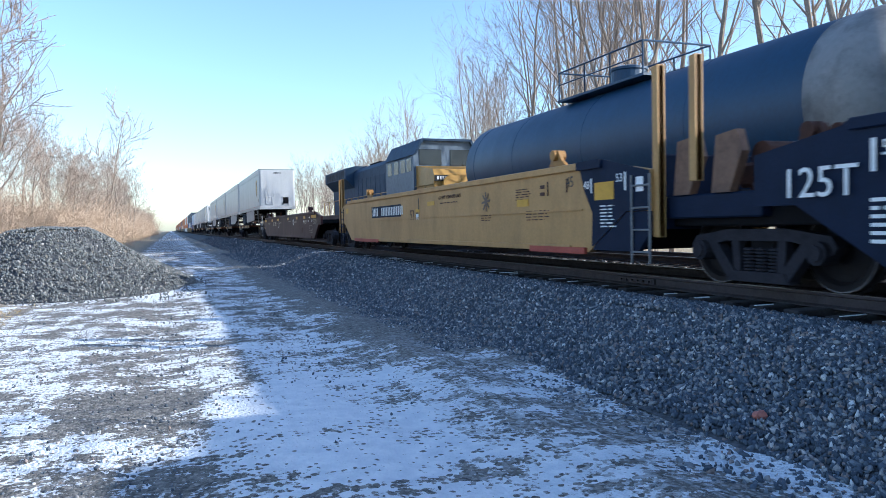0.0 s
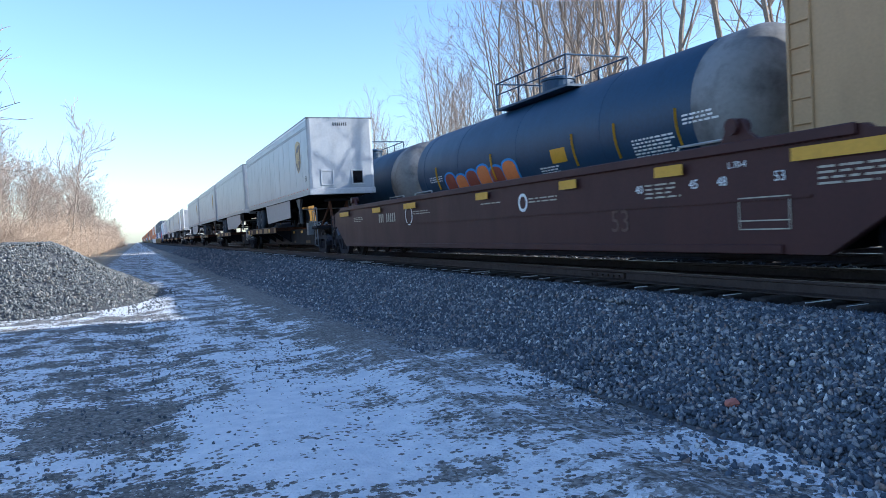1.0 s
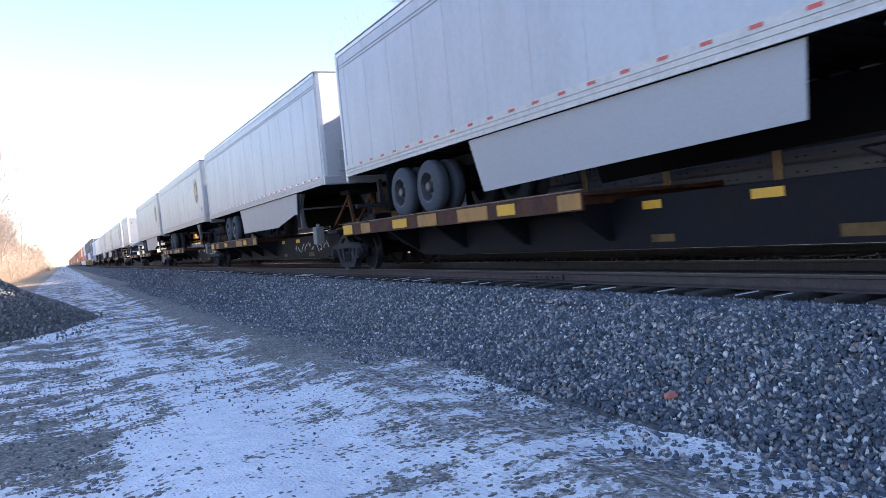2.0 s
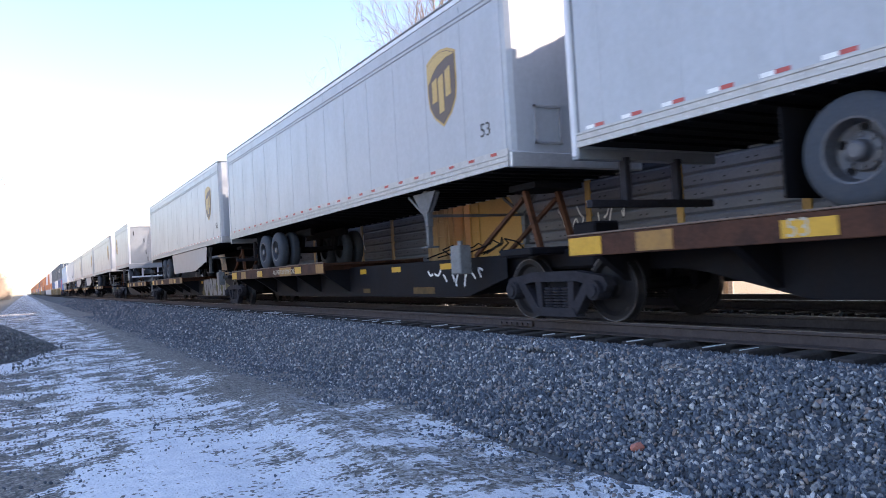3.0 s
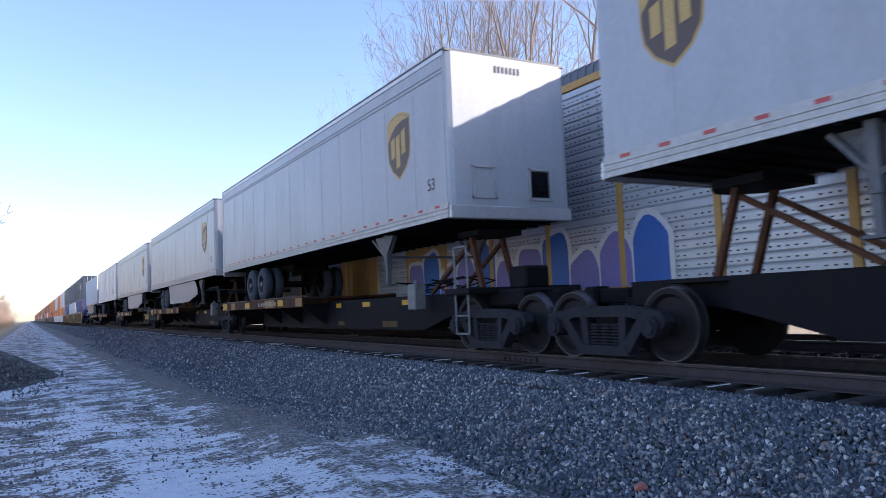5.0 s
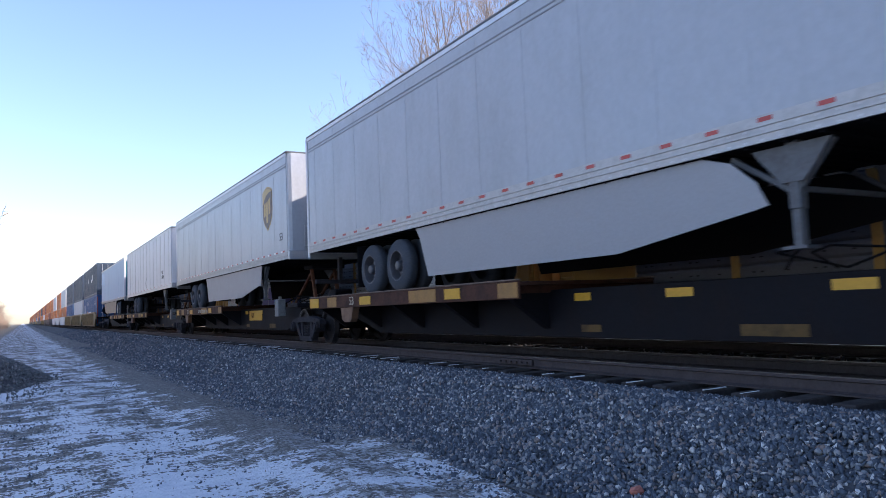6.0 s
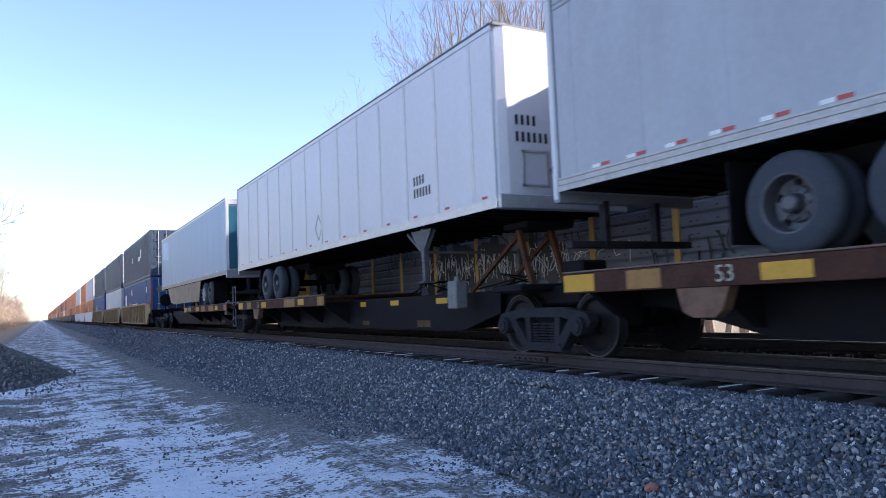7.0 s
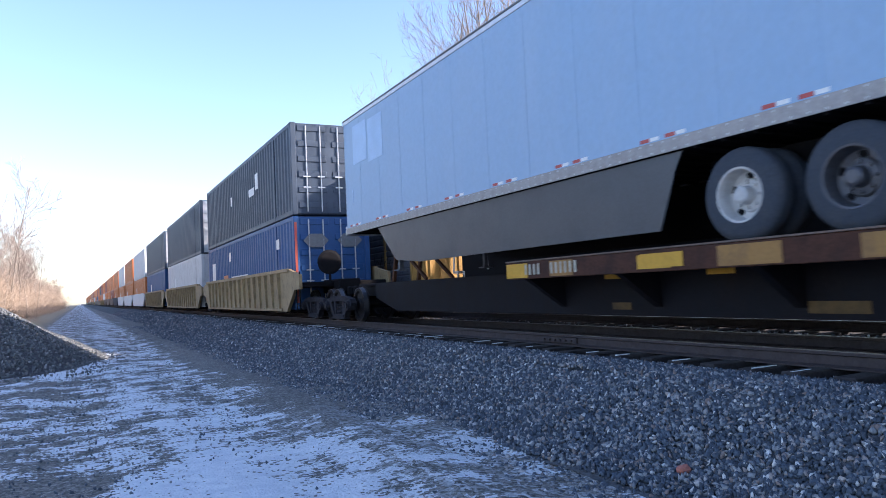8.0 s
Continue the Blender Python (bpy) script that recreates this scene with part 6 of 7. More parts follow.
# ---- enclosed car carriers on the far track (local y from 0, the leading end, to -L) ----
def auto_rack(s, L, paint, panel, label, emblem=None, tags=0, dense=False, lead=2.4):
    c = thing("auto_rack", label, "car carrier", "cars of the far train")
    W = 1.58
    z0, z1 = 1.05, 5.15
    nbay = round((L - lead - 1.2) / 2.3)
    bay = (L - lead - 1.2) / nbay
    for sx in (-1, 1):
        for k in range(nbay):
            ya = -lead - k * bay
            yb = ya - bay + 0.0
            if sx < 0 and emblem and k == 1:
                part("plain_panel", box(bmesh.new(), -W - 0.03, -W + 0.02, yb + 0.06, ya - 0.06, z0, z1), paint, c)
                continue
            prof = []
            rows = 24 if dense else 18
            h = (z1 - z0) / rows
            x = sx * W
            for r in range(rows):
                za = z0 + r * h
                prof += [(x, za), (x + sx * 0.028, za + h * 0.18), (x + sx * 0.028, za + h * 0.82), (x, za + h * 0.98)]
            prof += [(x - sx * 0.03, z1), (x - sx * 0.03, z0)]
            pn = part("screen_panel", prism(bmesh.new(), prof, "y", yb + 0.05, ya - 0.05), panel, c)
            if sx < 0:
                bm = bmesh.new()
                for r in range(rows):
                    za = z0 + r * h
                    for q in range(14):
                        y = ya - 0.18 - q * (bay - 0.36) / 13
                        if q % 7 in ((1, 2, 5) if not dense else (0, 1, 2, 4, 5, 6)) and r % 8 != 7:
                            box(bm, x - 0.031, x - 0.027, y - 0.03, y + 0.03, za + h * 0.42, za + h * 0.42 + 0.022)
                part("perforation", bm, M_slot, pn, kind="stuff")
        for k in range(nbay + 1):
            y = -lead - k * bay
            part("post", box(bmesh.new(), min(sx * (W + 0.06), sx * (W - 0.03)), max(sx * (W + 0.06), sx * (W - 0.03)), y - 0.075, y + 0.075, z0 - 0.1, z1 + 0.02, 0.012), paint, c)
        part("side_rail", box(bmesh.new(), min(sx * (W + 0.05), sx * (W - 0.03)), max(sx * (W + 0.05), sx * (W - 0.03)), -L + 0.3, -0.3, z1, z1 + 0.16, 0.012), paint, c)
        part("side_sill", box(bmesh.new(), min(sx * (W + 0.02), sx * (W - 0.2)), max(sx * (W + 0.02), sx * (W - 0.2)), -L + 0.3, -0.3, 0.72, z0, 0.02), paint, c)
        for ya, yb in ((-0.25, -lead), (-L + 1.2, -L + 0.25)):
            part("end_panel", box(bmesh.new(), min(sx * (W + 0.02), sx * (W - 0.03)), max(sx * (W + 0.02), sx * (W - 0.03)), yb, ya, z0, z1), paint, c)
    # ribbed, rounded roof
    prof = [(-W - 0.03, z1 + 0.14), (-W + 0.0, z1 + 0.34), (-1.25, z1 + 0.56), (-0.6, z1 + 0.68), (0, z1 + 0.71), (0.6, z1 + 0.68), (1.25, z1 + 0.56), (W, z1 + 0.34), (W + 0.03, z1 + 0.14)]
    part("roof", prism(bmesh.new(), prof, "y", -L + 0.3, -0.3), M_galv, c)
    bm = bmesh.new()
    k = 0.5
    rib = [(x * 1.006, z + 0.022) for x, z in prof]
    while k < L - 0.5:
        prism(bm, rib, "y", -k - 0.10, -k)
        k += 0.24
    part("roof_rib", bm, M_galv, c, kind="stuff")
    for y, d in ((-0.2, 1), (-L + 0.2, -1)):
        e = part("end_door", box(bmesh.new(), -W + 0.02, W - 0.02, min(y, y - d * 0.08), max(y, y - d * 0.08), z0, z1 + 0.14), paint, c)
        bm = bmesh.new()
        for i in range(9):
            x = -1.4 + i * 0.35
            box(bm, x - 0.03, x + 0.03, min(y, y + d * 0.04), max(y, y + d * 0.04), z0 + 0.1, z1)
        part("door_rib", bm, paint, e)
        ladder(c, -W - 0.04, y - d * 0.3, 0.7, z1, 0.4, paint, 11, 0.02)
    bm = bmesh.new()
    box(bm, -0.5, 0.5, -L + 0.3, -0.3, 0.80, 1.05)
    box(bm, -1.4, 1.4, -L + 1, -1, 0.98, 1.06)
    prism(bm, [(-5, 0.4), (-4, 0.3), (-L + 4, 0.3), (-L + 5, 0.4), (-L + 5, 0.8), (-5, 0.8)], "x", -0.3, 0.3)
    part("underframe", bm, M_under, c)
    x = -W - 0.034
    yc = -lead - 1.5 * bay
    if emblem == "stripes":
        sh = lambda g, w, h, zc: [(yc + g * w * a, zc + g * h * b) for a, b in ((-0.5, 0.42), (-0.38, 0.5), (-0.2, 0.44), (0, 0.5), (0.2, 0.44), (0.38, 0.5), (0.5, 0.42), (0.46, 0.1), (0.5, -0.2), (0.34, -0.40), (0, -0.5), (-0.34, -0.40), (-0.5, -0.2), (-0.46, 0.1))]
        e = part("shield_emblem", sheet(bmesh.new(), x, 0.004, sh(1, 1.5, 2.05, 4.15)), M_white, c, "striped shield emblem in red, white and blue")
        bm = bmesh.new()
        for i in range(6):
            y = yc - 0.58 + i * 0.232
            lo = 4.15 - 1.0 + abs(y - yc) * 0.55
            sheet(bm, x - 0.004, 0.003, [(y - 0.05, lo + 0.05), (y + 0.05, lo + 0.05), (y + 0.05, 4.3), (y - 0.05, 4.3)])
        part("red_stripes", bm, M_shieldred, e)
        part("blue_field", sheet(bmesh.new(), x - 0.004, 0.003, [(yc - 0.68, 4.35), (yc + 0.68, 4.35), (yc + 0.72, 4.98), (yc + 0.5, 5.10), (yc + 0.28, 5.0), (yc, 5.12), (yc - 0.28, 5.0), (yc - 0.5, 5.10), (yc - 0.72, 4.98)]), M_shieldblue, e)
        bm = bmesh.new()
        for z, w in ((4.72, 0.95), (4.45, 1.1)):
            for i in range(6):
                y = yc + w / 2 - i * w / 6
                sheet(bm, x - 0.008, 0.003, [(y, z), (y - w / 8.5, z), (y - w / 8.5, z + 0.17), (y, z + 0.17)])
        part("lettering_bar", bm, M_white, e, kind="stuff")
    if emblem == "ribbon":
        # a bent red ribbon, drawn as plain strokes
        pts = [(0.55, 4.62), (0.95, 4.62), (1.02, 4.5), (1.02, 4.05), (0.95, 3.95), (0.2, 3.95), (0.12, 4.05), (0.12, 4.52), (0.02, 4.62), (-0.12, 4.55), (-0.55, 4.0), (-0.68, 3.95), (-0.78, 4.05), (-0.78, 4.66)]
        bm = bmesh.new()
        for (a, z), (b, w) in zip(pts, pts[1:]):
            beam(bm, (x - 0.004, yc - 0.14 + a * 0.97, z), (x - 0.004, yc - 0.14 + b * 0.97, w), 0.006, 0.16)
        part("ribbon_emblem", bm, M_shieldred, c, "bent red ribbon emblem")
        bm = bmesh.new()
        for i in range(9):
            y = yc + 0.84 - i * 0.215
            sheet(bm, x, 0.004, [(y, 3.46), (y - 0.11, 3.46), (y - 0.11, 3.60), (y, 3.60)])
        part("lettering_bar", bm, M_shieldred, c, kind="stuff")
        # big sprayed shapes low on the panels
        gy = yc + 0.6
        for i in range(11):
            a = gy - i * 0.92
            top = 2.05 + 0.28 * math.sin(i * 2.1)
            shape = lambda g: [(a + 0.56 * g, 1.0)] + [(a + 0.56 * g * math.cos(q), top - 0.45 + (0.55 * g - 0.02) * math.sin(q) + 0.06 * math.sin(3 * q + i)) for q in (math.pi * m / 10 for m in range(11))] + [(a - 0.56 * g, 1.0)]
            part("graffiti_outline", sheet(bmesh.new(), x - 0.002 - 0.002 * (i % 2), 0.003, shape(1.0)), M_cwhite, c)
            part("graffiti_fill", sheet(bmesh.new(), x - 0.007 - 0.002 * (i % 2), 0.003, shape(0.78)), M_shieldblue if i % 3 == 1 else M_gpurple, c)
    if tags == 7:
        # black sprayed blobs with white edges along the foot of the screens
        g = random.Random(17)
        for i in range(8):
            a, top = -13.4 - i * 0.8, 2.0 + 0.35 * g.random()
            pts = [(a + 0.5 * math.cos(q) * (1 + 0.2 * math.sin(5 * q + i)), 1.72 + (top - 1.5) * math.sin(q) * (1 + 0.25 * math.cos(4 * q + i))) for q in (2 * math.pi * m / 18 for m in range(18))]
            part("graffiti_fill", sheet(bmesh.new(), x - 0.004 - 0.002 * (i % 2), 0.003, pts), M_black, c)
            scribble(M_white, x - 0.012, a + 0.6, 1.25, 1.3, 0.95, 9, 90 + i, c, 0.007)
            scribble(M_white, x - 0.014, a + 0.3, 1.35, 3.2, 0.7, 6, 190 + i, c, 0.006)
    rng = random.Random(tags)
    for i in range(tags):
        y = -2 - (L - 4) * (i + 0.5) / tags
        scribble(rng.choice((M_black, M_black, M_white)), x - 0.03, y + 1, rng.uniform(1.15, 1.9), 2.0, 0.7, 9, i * 5 + tags, c, 0.018)
    bogie(c, -2.6)
    bogie(c, -L + 2.6)
    coupler(c, -0.3, 1)
    coupler(c, -L + 0.3, -1)
    mover(c, XF, s, V_FAR)
    return c


# ---- the locomotive on the far track (local y 0 at the nose, the hood runs to +y) ----
def locomotive(s):
    c = thing("locomotive", "dark blue and yellow diesel locomotive with a grey cab", "locomotive")
    L = 23.2
    bm = bmesh.new()
    box(bm, -1.5, 1.5, 0.3, L - 0.3, 1.15, 1.55, 0.03)
    part("frame", bm, M_loco_blue, c)
    bm = bmesh.new()
    prism(bm, [(1.05, 1.55), (3.3, 1.55), (3.3, 3.42), (1.2, 3.12), (1.05, 2.9)], "x", -1.38, 1.38)
    prism(bm, [(-1.1, 1.55), (1.1, 1.55), (1.0, 2.7), (0.8, 2.85), (-0.8, 2.85), (-1.0, 2.7)], "y", 0.9, 1.1)
    nose = part("nose", bm, M_loco_yellow, c, "yellow short nose")
    bm = bmesh.new()
    prism(bm, [(-1.5, 1.55), (1.5, 1.55), (1.5, 3.85), (1.15, 4.55), (-1.15, 4.55), (-1.5, 3.85)], "y", 3.3, 7.6)
    cab = part("cab", bm, M_loco_grey, c, "grey wide cab with dark windows")
    bm = bmesh.new()
    prism(bm, [(-1.55, 3.9), (-1.17, 4.6), (1.17, 4.6), (1.55, 3.9), (1.45, 3.9), (1.1, 4.5), (-1.1, 4.5), (-1.45, 3.9)], "y", 3.1, 7.7)
    part("cab_roof", bm, M_loco_blue, cab)
    for xa, xb in ((-1.25, -0.2), (0.2, 1.25)):
        part("windshield", box(bmesh.new(), xa, xb, 3.27, 3.32, 3.45, 4.15, 0.02), M_glass, cab)
    for sx in (-1, 1):
        for ya in (3.6, 4.5, 5.5, 6.6):
            part("side_window", box(bmesh.new(), sx * 1.49 - 0.02, sx * 1.49 + 0.02, ya, ya + 0.7, 3.2, 3.82, 0.02), M_glass, cab)
    bm = bmesh.new()
    box(bm, -1.36, -0.55, 0.97, 1.06, 2.62, 2.86, 0.01)
    part("number_box", bm, M_black, nose)
    part("number_bars", char_front_bars2(bmesh.new(), -1.28, 0.968, 2.68, 0.13, 5), M_white, nose, kind="stuff")
    bm = bmesh.new()
    prism(bm, [(-0.95, 1.55), (0.95, 1.55), (0.95, 4.05), (0.7, 4.3), (-0.7, 4.3), (-0.95, 4.05)], "y", 7.6, 16.4)
    hood = part("long_hood", bm, M_loco_blue, c)
    for k in range(9):
        y = 7.8 + k * 0.95
        for sx in (-1, 1):
            part("hood_door", box(bmesh.new(), sx * 0.95 - 0.02, sx * 0.95 + 0.02, y, y + 0.85, 1.75, 3.6, 0.01), M_loco_blue, hood)
    bm = bmesh.new()
    prism(bm, [(-0.95, 1.55), (0.95, 1.55), (0.95, 3.2), (1.5, 3.75), (1.5, 4.35), (0.9, 4.5), (-0.9, 4.5), (-1.5, 4.35), (-1.5, 3.75), (-0.95, 3.2)], "y", 16.4, 22.4)
    rad = part("radiator", bm, M_loco_blue, c, "flared radiator housing")
    for k in range(10):
        for sx in (-1, 1):
            part("radiator_grille", box(bmesh.new(), sx * 1.5 - 0.015, sx * 1.5 + 0.015, 16.8 + k * 0.52, 17.15 + k * 0.52, 3.8, 4.25), M_slot, rad)
    bm = bmesh.new()
    box(bm, -0.3, 0.3, 9.0, 10.0, 4.28, 4.55, 0.02)
    box(bm, -0.6, 0.6, 12.0, 14.0, 4.28, 4.42, 0.02)
    part("exhaust_stack", bm, M_under, hood)
    bm = bmesh.new()
    for sx in (-1.47, 1.47):
        y = 0.5
        while y < L:
            rod(bm, (sx, y, 1.55), (sx, y, 2.5), 0.02, n=6)
            y += 1.6 if not 2.0 < y < 6 else 5.0
        pipe(bm, [(sx, 0.5, 2.5), (sx, 3.2, 2.5)], 0.02)
        pipe(bm, [(sx, 6.6, 2.5), (sx, L - 0.4, 2.5)], 0.02)
    part("handrail", bm, M_loco_yellow, c)
    bm = bmesh.new()
    prism(bm, [(-1.4, 1.1), (1.4, 1.1), (1.4, 0.5), (1.1, 0.3), (-1.1, 0.3), (-1.4, 0.5)], "y", 8.2, 13.8)
    part("fuel_tank", bm, M_under, c)
    bm = bmesh.new()
    prism(bm, [(-1.4, 1.15), (1.4, 1.15), (1.2, 0.15), (-1.2, 0.15)], "y", 0.05, 0.3)
    part("snow_plough", bm, M_loco_blue, c)
    bogie(c, 3.4, 1.7, (-1, 0, 1))
    bogie(c, L - 3.4, 1.7, (-1, 0, 1))
    coupler(c, 0.3, -1)
    mover(c, XF, s, V_FAR)


def char_front_bars2(bm, x, y, z, h, n):
    for i in range(n):
        box(bm, x + i * h * 0.9, x + i * h * 0.9 + h * 0.6, y - 0.008, y, z, z + h)
    return bm


# ---- bare trees ----
def tree_mesh(name, seed, height, levels, spread, stems, droop=0.0, density=1.0, twig=0.006):
    """Trunk and crown as two meshes: tapered tubes that fork again and again."""
    rng = random.Random(seed)
    parts = {0: ([], []), 1: ([], [])}

    def tube(pts, radii, which, n):
        vs, fs = parts[which]
        base = len(vs)
        for i, (p, r) in enumerate(zip(pts, radii)):
            d = (pts[min(i + 1, len(pts) - 1)] - pts[max(i - 1, 0)]).normalized()
            a = d.orthogonal().normalized()
            b = d.cross(a)
            for k in range(n):
                w = 2 * math.pi * k / n
                vs.append(tuple(p + (a * math.cos(w) + b * math.sin(w)) * r))
        for i in range(len(pts) - 1):
            for k in range(n):
                q, m = base + i * n, base + (i + 1) * n
                fs.append((q + k, q + (k + 1) % n, m + (k + 1) % n, m + k))

    def grow(p, d, length, r, level):
        steps = (9, 6, 4, 3, 2)[level]
        pts, radii = [p], [r]
        lift = (0.02, 0.10, 0.09, 0.05, 0.03)[level] - droop * 0.1
        for i in range(steps):
            wob = (0.07, 0.13, 0.19, 0.24, 0.24)[level]
            d = (d + Vector((rng.gauss(0, wob), rng.gauss(0, wob), rng.gauss(lift, wob * 0.7)))).normalized()
            p = p + d * length / steps
            pts.append(p)
            radii.append(max(twig * (1.0 if level < 3 else 0.75), r * (1 - 0.86 * ((i + 1) / steps) ** 0.8)))
        tube(pts, radii, 0 if level == 0 else 1, (7, 5, 4, 3, 3)[level])
        if level >= levels:
            return
        count = max(2, round((15, 7, 4, 3)[level] * density * rng.uniform(0.8, 1.25)))
        for k in range(count):
            t = (k + rng.random()) / count
            t = (0.30 + 0.68 * t) if level == 0 else (0.18 + 0.8 * t)
            i = min(int(t * steps), steps - 1)
            q = pts[i].lerp(pts[i + 1], t * steps - i)
            dd = (pts[i + 1] - pts[i]).normalized()
            o = Matrix.Rotation(rng.uniform(0, 2 * math.pi), 3, dd) @ dd.orthogonal().normalized()
            nd = (dd * rng.uniform(0.7, 1.05) + o * rng.uniform(0.5, 1.0) * spread).normalized()
            ln = length * (rng.uniform(0.26, 0.44) * (1.3 - 0.75 * t) if level == 0 else rng.uniform(0.34, 0.58) * (1.15 - 0.4 * t))
            grow(q, nd, ln, max(twig, radii[i] * rng.uniform(0.4, 0.62)), level + 1)

    for k in range(stems):
        a = 2 * math.pi * k / max(1, stems) + rng.random()
        lean = 0.0 if stems == 1 else rng.uniform(0.04, 0.16)
        grow(Vector((math.cos(a) * 0.25 * (stems > 1), math.sin(a) * 0.25 * (stems > 1), -0.4)), Vector((math.cos(a) * lean, math.sin(a) * lean, 1)).normalized(), height * rng.uniform(0.85, 1.0), height * 0.011 / (1 + 0.25 * (stems - 1)), 0)
    out = []
    for which, nm, mat in ((0, "trunk", M_bark), (1, "crown", M_twig)):
        vs, fs = parts[which]
        me = bpy.data.meshes.new(name + "_" + nm)
        me.from_pydata(vs, [], fs)
        me.materials.append(mat)
        out.append(me)
    return out


def tree(kind_meshes, x, y, z, scale, turn, label, name="tree", cat="tree", lean=0):
    ob = thing(name, label, cat, "bare trees along the railway")
    for me, nm in zip(kind_meshes, ("trunk", "crown")):
        p = new(nm, me)
        p.parent = ob
    ob.matrix_basis = pose(x, y, z, lean, 0, turn) @ Matrix.Diagonal((scale, scale, scale, 1))
    return ob


def brush_clump(name, seed, w, h, n, mat, twigs=1):
    """A thicket of thin stems, one mesh."""
    rng = random.Random(seed)
    vs, fs = [], []
    for _ in range(n):
        x, y = rng.gauss(0, w * 0.42), rng.gauss(0, w * 0.42)
        p = Vector((x, y, -0.1))
        d = Vector((rng.gauss(0, 0.34), rng.gauss(0, 0.34), 1)).normalized()
        ln = h * rng.uniform(0.35, 1.0) * max(0.35, 1 - math.hypot(x, y) / (w * 1.5))
        todo = [(p, d, ln, 0.009, 0)]
        while todo:
            p, d, ln, r, lv = todo.pop()
            q = p
            steps = 4 if lv == 0 else 2
            for i in range(steps):
                d = (d + Vector((rng.gauss(0, 0.24), rng.gauss(0, 0.24), rng.gauss(-0.04, 0.15)))).normalized()
                m = q + d * ln / steps
                a = d.orthogonal().normalized() * r
                b = d.cross(a)
                k = len(vs)
                vs += [tuple(q + a), tuple(q - a * 0.5 + b * 0.87), tuple(q - a * 0.5 - b * 0.87), tuple(m + a * 0.8), tuple(m - a * 0.4 + b * 0.7), tuple(m - a * 0.4 - b * 0.7)]
                fs += [(k, k + 1, k + 4, k + 3), (k + 1, k + 2, k + 5, k + 4), (k + 2, k, k + 3, k + 5)]
                q = m
                if lv < twigs:
                    for _k in range(2):
                        todo.append((q, (d + Vector((rng.gauss(0, 0.7), rng.gauss(0, 0.7), rng.gauss(0.1, 0.35)))).normalized(), ln * rng.uniform(0.25, 0.5), r * 0.7, lv + 1))
    me = bpy.data.meshes.new(name)
    me.from_pydata(vs, [], fs)
    me.materials.append(mat)
    return me


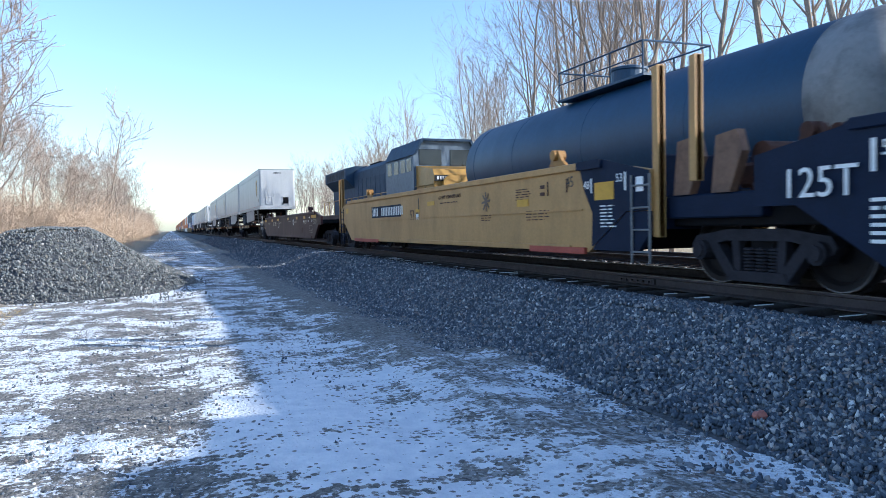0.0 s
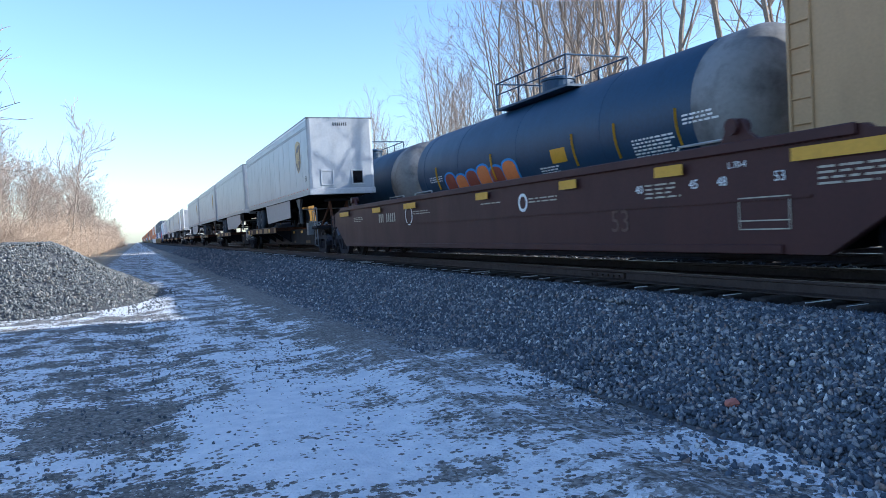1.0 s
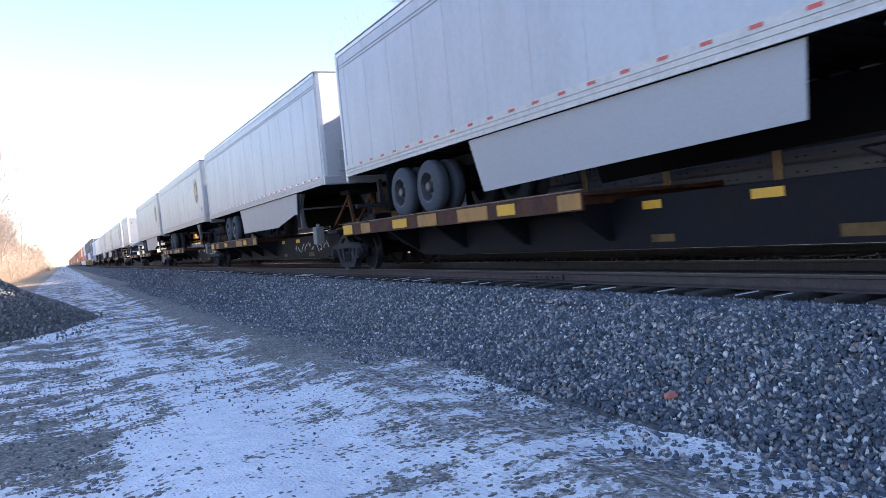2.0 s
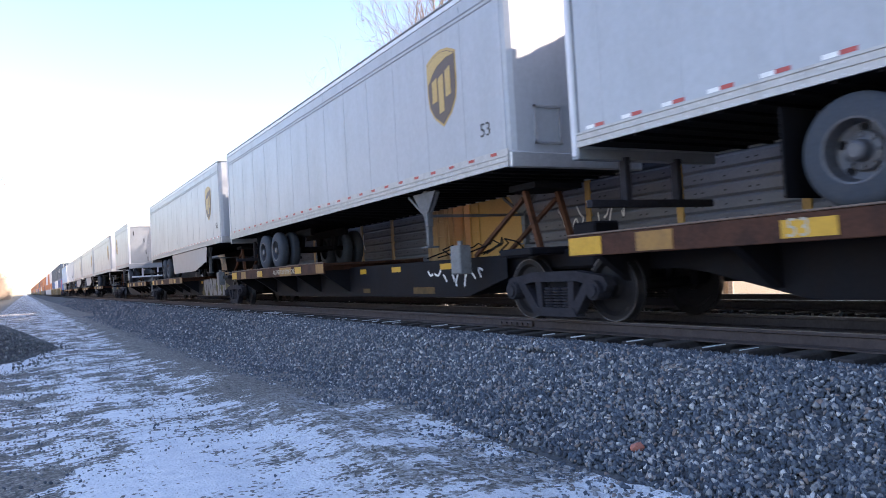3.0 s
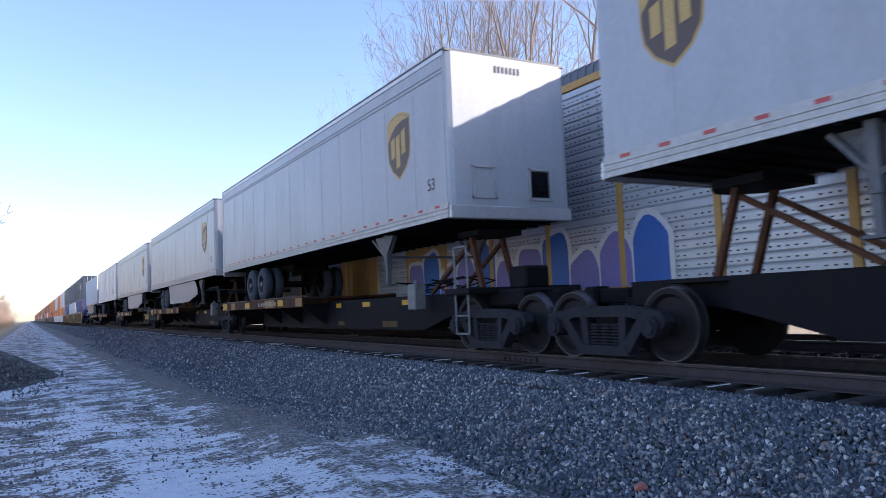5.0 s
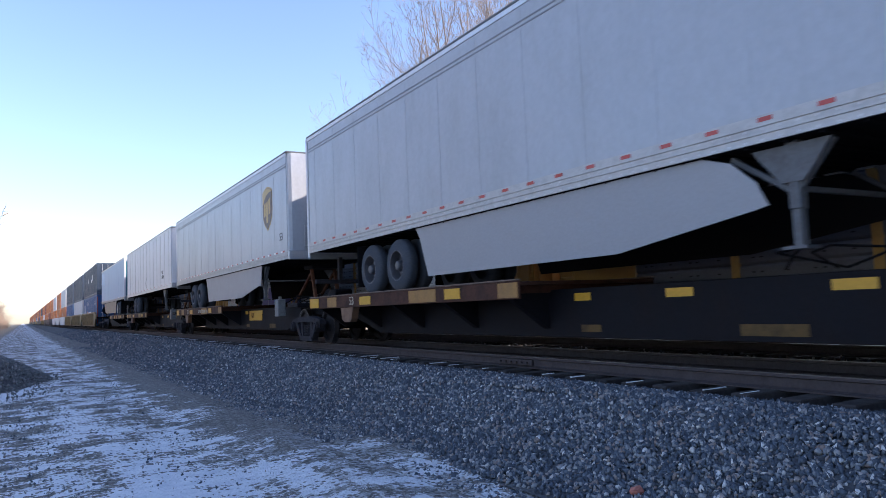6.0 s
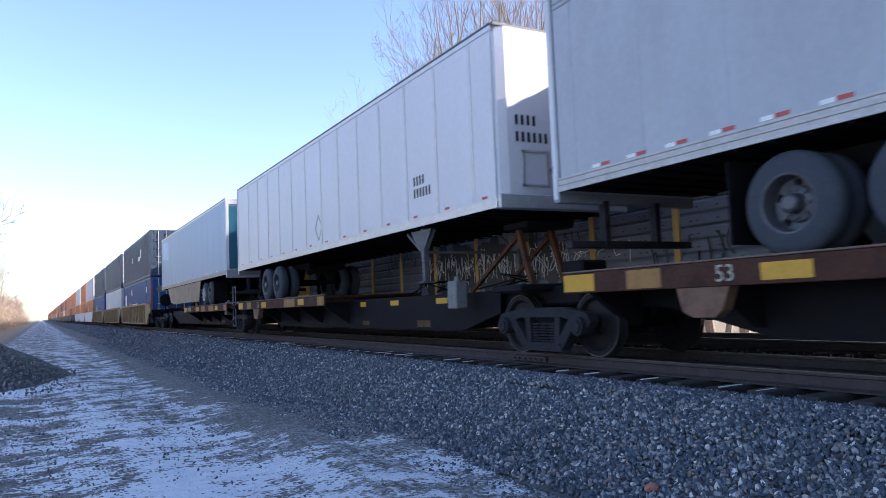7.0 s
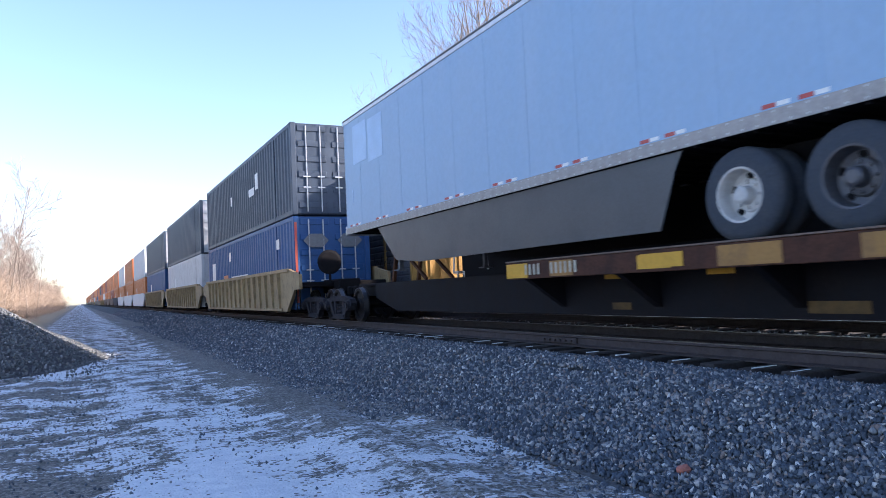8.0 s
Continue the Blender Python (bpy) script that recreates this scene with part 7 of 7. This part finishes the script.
def build_trees():
    rng = random.Random(21)
    tall = [tree_mesh("tall_tree", 30 + i, 18.5, 4, 0.80, 1 + (i + 1) % 3, density=0.74, twig=0.006) for i in range(5)]
    fine = [tree_mesh("fine_tree", 50 + i, 12.5, 3, 0.62, 2, density=0.9, twig=0.0075) for i in range(4)]
    # behind the far track
    y = 15.0
    while y < 33.5:
        x = rng.uniform(18.2, 21.5)
        k = tall[rng.randrange(5)]
        tree(k, x, y, -0.45, rng.uniform(0.92, 1.12), rng.uniform(0, 360), "tall bare deciduous tree with grey-brown bark")
        if rng.random() < 0.45:
            tree(fine[rng.randrange(4)], x + rng.uniform(1, 6), y + rng.uniform(-2, 2), -0.45, rng.uniform(0.9, 1.25), rng.uniform(0, 360), "slender bare tree with fine upright twigs")
        y += rng.uniform(1.7, 3.0)
    for x, yy, sc in ((19.6, 35.6, 0.98), (20.6, 38.4, 0.9), (19.4, 25.2, 1.0), (20.6, 28.4, 1.05), (19.2, 31.4, 1.0), (22.0, 33.0, 1.1)):
        tree(tall[rng.randrange(5)], x, yy, -0.45, sc, rng.uniform(0, 360), "tall bare deciduous tree with grey-brown bark")
    while y < 330:
        h = (0.66 if y < 75 else 0.60) if y < 130 else 0.74
        big = rng.random() < 0.4
        tree(tall[rng.randrange(5)] if big else fine[rng.randrange(4)], rng.uniform(18.5, 26) + (y > 130) * 6, y, -0.45, h * rng.uniform(0.95, 1.2) * (1.0 if big else 1.45), rng.uniform(0, 360), "bare tree in a far row beside the railway")
        y += rng.uniform(2.0, 3.8) if y < 110 else rng.uniform(4, 9)
    # on the lane's side
    left = [tree_mesh("lane_tree", 70 + i, 11.0, 3, 0.95, 1 + i % 2, density=1.15, twig=0.010) for i in range(4)]
    spots = ((-8.4, 34, 1.25), (-9.6, 37, 1.6), (-11.5, 32, 1.5), (-9.2, 42, 1.2), (-12.5, 40, 1.5), (-8.8, 47, 0.95), (-10.6, 50, 1.3), (-13.5, 46, 1.5), (-8.6, 55, 0.9), (-11.0, 58, 1.2), (-8.0, 63, 0.8),
             (-14.0, 53, 1.5), (-9.6, 68, 1.0), (-12.0, 72, 1.2), (-8.0, 76, 0.85), (-15, 36, 1.6), (-10.0, 83, 1.0), (-13.0, 88, 1.3), (-17, 44, 1.7), (-16, 60, 1.6), (-7.6, 104, 1.0), (-7.2, 118, 1.0), (-6.4, 98, 1.05), (-6.2, 110, 1.1), (-6.0, 127, 1.1), (-6.8, 78, 0.95))
    for x, y, sc in spots:
        tree(left[rng.randrange(4)], x, y, 0.0, sc, rng.uniform(0, 360), "thin bare tree rising out of dry brush")
    crook = tree_mesh("crooked_tree", 5, 17.0, 3, 1.15, 1, density=0.75, twig=0.03)
    tree(crook, -6.9, 91, 0.0, 0.93, 80, "tall bare tree with a few crooked limbs")
    y = 95
    while y < 420:
        tree(left[rng.randrange(4)], rng.uniform(-16, -8), y, 0.0, rng.uniform(0.7, 1.15), rng.uniform(0, 360), "bare tree in a far row beside the lane")
        y += rng.uniform(4, 9)
    clumps = [brush_clump("brush_stems", 80 + i, 2.6, 4.6, 42, M_brush, 2) for i in range(4)]
    y = 29.0
    while y < 330:
        for x in (rng.uniform(-9.5, -6.8), rng.uniform(-14, -9.5), rng.uniform(-19, -14)):
            if y < 31 and x > -9:
                continue
            b = new("brush", clumps[rng.randrange(4)])
            tagged(b, "tangle of dry tan brush stems", "brush", "brush along the lane", "stuff")
            sc = rng.uniform(0.6, 1.1) * (1 + min(0.6, y / 250))
            b.matrix_basis = pose(x, y, 0, 0, 0, rng.uniform(0, 360)) @ Matrix.Diagonal((sc, sc, sc, 1))
        y += 1.6 if y < 90 else 4.0
    grass = brush_clump("dry_grass", 99, 1.6, 0.5, 420, M_drygrass)
    for i in range(110):
        g = new("dry_grass", grass)
        tagged(g, "low tuft of straw-coloured dry grass", "grass", "grass along the lane", "stuff")
        yy = rng.uniform(12, 70)
        xx = rng.uniform(-8.5, -3.6) if yy < 17.6 else (rng.uniform(-7.0, -4.0) if yy > 29 else rng.uniform(-14, -11))
        sc = rng.uniform(0.4, 1.0)
        g.matrix_basis = pose(xx, yy, 0, 0, 0, rng.uniform(0, 360)) @ Matrix.Diagonal((sc, sc, sc * 0.6, 1))
    wood = brush_clump("far_wood_stems", 120, 9, 11, 130, M_brush, 2)
    for i in range(26):
        b = new("far_wood", wood)
        tagged(b, "distant bare wood behind the nearer trees", "wood", "far woods", "stuff")
        b.matrix_basis = pose(-26 + rng.uniform(-5, 5), 20 + i * 14, -0.4, 0, 0, rng.uniform(0, 360))

# ---- the place ----
build_ground()
build_bed()
build_stones()
build_pile()
build_track(XC, "near_track", "near railway track with wooden ties and rusty rails")
build_track(XF, "far_track", "far railway track behind the near train")

# ---- the near train ----
build_wells()
UPS = "grey-white box trailer with a brown shield emblem on a spine car"
PLAIN = "grey-white box trailer with a long side skirt on a spine car"
SPINES = [  # place, length, wheel deck, its length, hitch, first, last
    (54.0, 18.0, 8.2, 9.2, 1.5, True, False), (72.0, 17.9, 8.4, 8.8, 1.5, False, False), (89.9, 17.8, 8.2, 8.7, 1.5, False, False),
    (107.7, 17.9, 8.2, 8.7, 1.5, False, False), (125.6, 18.6, 1.6, 8.6, 16.4, False, True), (146.3, 17.7, 8.2, 8.7, 1.5, True, False),
    (164.0, 18.0, 8.2, 8.7, 1.5, False, False), (182.0, 17.7, 8.1, 8.7, 1.5, False, False), (199.7, 18.3, 8.5, 8.9, 1.5, False, False),
    (218.0, 20.2, 1.0, 9.3, 17.0, False, True)]
for i, (s, L, d, dl, h, first, last) in enumerate(SPINES):
    spine_platform(s, L, d, dl, h, i, first, last, spine_lettering(i))
trailer(54.6, 16.3, "white", UPS, skirt="short", tandem=12.85)
trailer(72.6, 16.4, "white", PLAIN, skirt=True, emblem=False, tape="dash")
trailer(90.4, 16.5, "white", UPS, skirt=False)
trailer(108.3, 16.4, "white", UPS, skirt=True, tape="dash")
trailer(134.9, 8.3, "white", "short grey trailer riding backwards, doors in half shade", turn=True, axles=1)
trailer(146.9, 16.3, "white", UPS, skirt=False)
trailer(164.6, 16.4, "white", UPS, skirt="late")
trailer(182.6, 16.3, "white", UPS, skirt=True, tape="dash")
trailer(200.3, 16.9, "post", "white ribbed box trailer with a diamond placard holder", skirt=False, tandem=12.9)
trailer(219.2, 16.9, "blue", "pale blue box trailer riding backwards with a charcoal skirt", turn=True, skirt="reverse", tandem=12.98)
build_stacks()

# ---- the far train ----
tank_car(16.3, "long black tank car with a dusty grey end")
tank_car(-1.5, "long black tank car with orange and blue graffiti", art=True)
locomotive(26.7)
auto_rack(-10.6, 31.4, M_rack_tan, M_galv, "tan car carrier with weathered grey screens and a shield emblem", "stripes", 3)
auto_rack(-42.7, 31.6, M_rack_yellow, M_galv, "yellow car carrier with weathered grey screens", None, 5)
auto_rack(-74.6, 29.6, M_rack_yellow, M_galv_b, "yellow car carrier with bright screens, red emblem and graffiti", "ribbon", 0, True, 1.4)
auto_rack(-104.7, 30.6, M_rack_yellow, M_galv, "yellow car carrier with grey screens and scrawled graffiti", None, 7)
tank_car(-145.2, "long black tank car coupled behind the car carriers", numbered=True)
tank_car(-163.1, "long black tank car with a grimy end")

build_trees()


# ---- motion ----
def motions():
    for ob, x, s, speed, turn in MOVERS:
        walk(ob, [(t, pose(x, s + speed * t, ZR, 0, 0, turn)) for t in (0.0, 2.0, 4.0, 6.0, 8.0)])


motions()
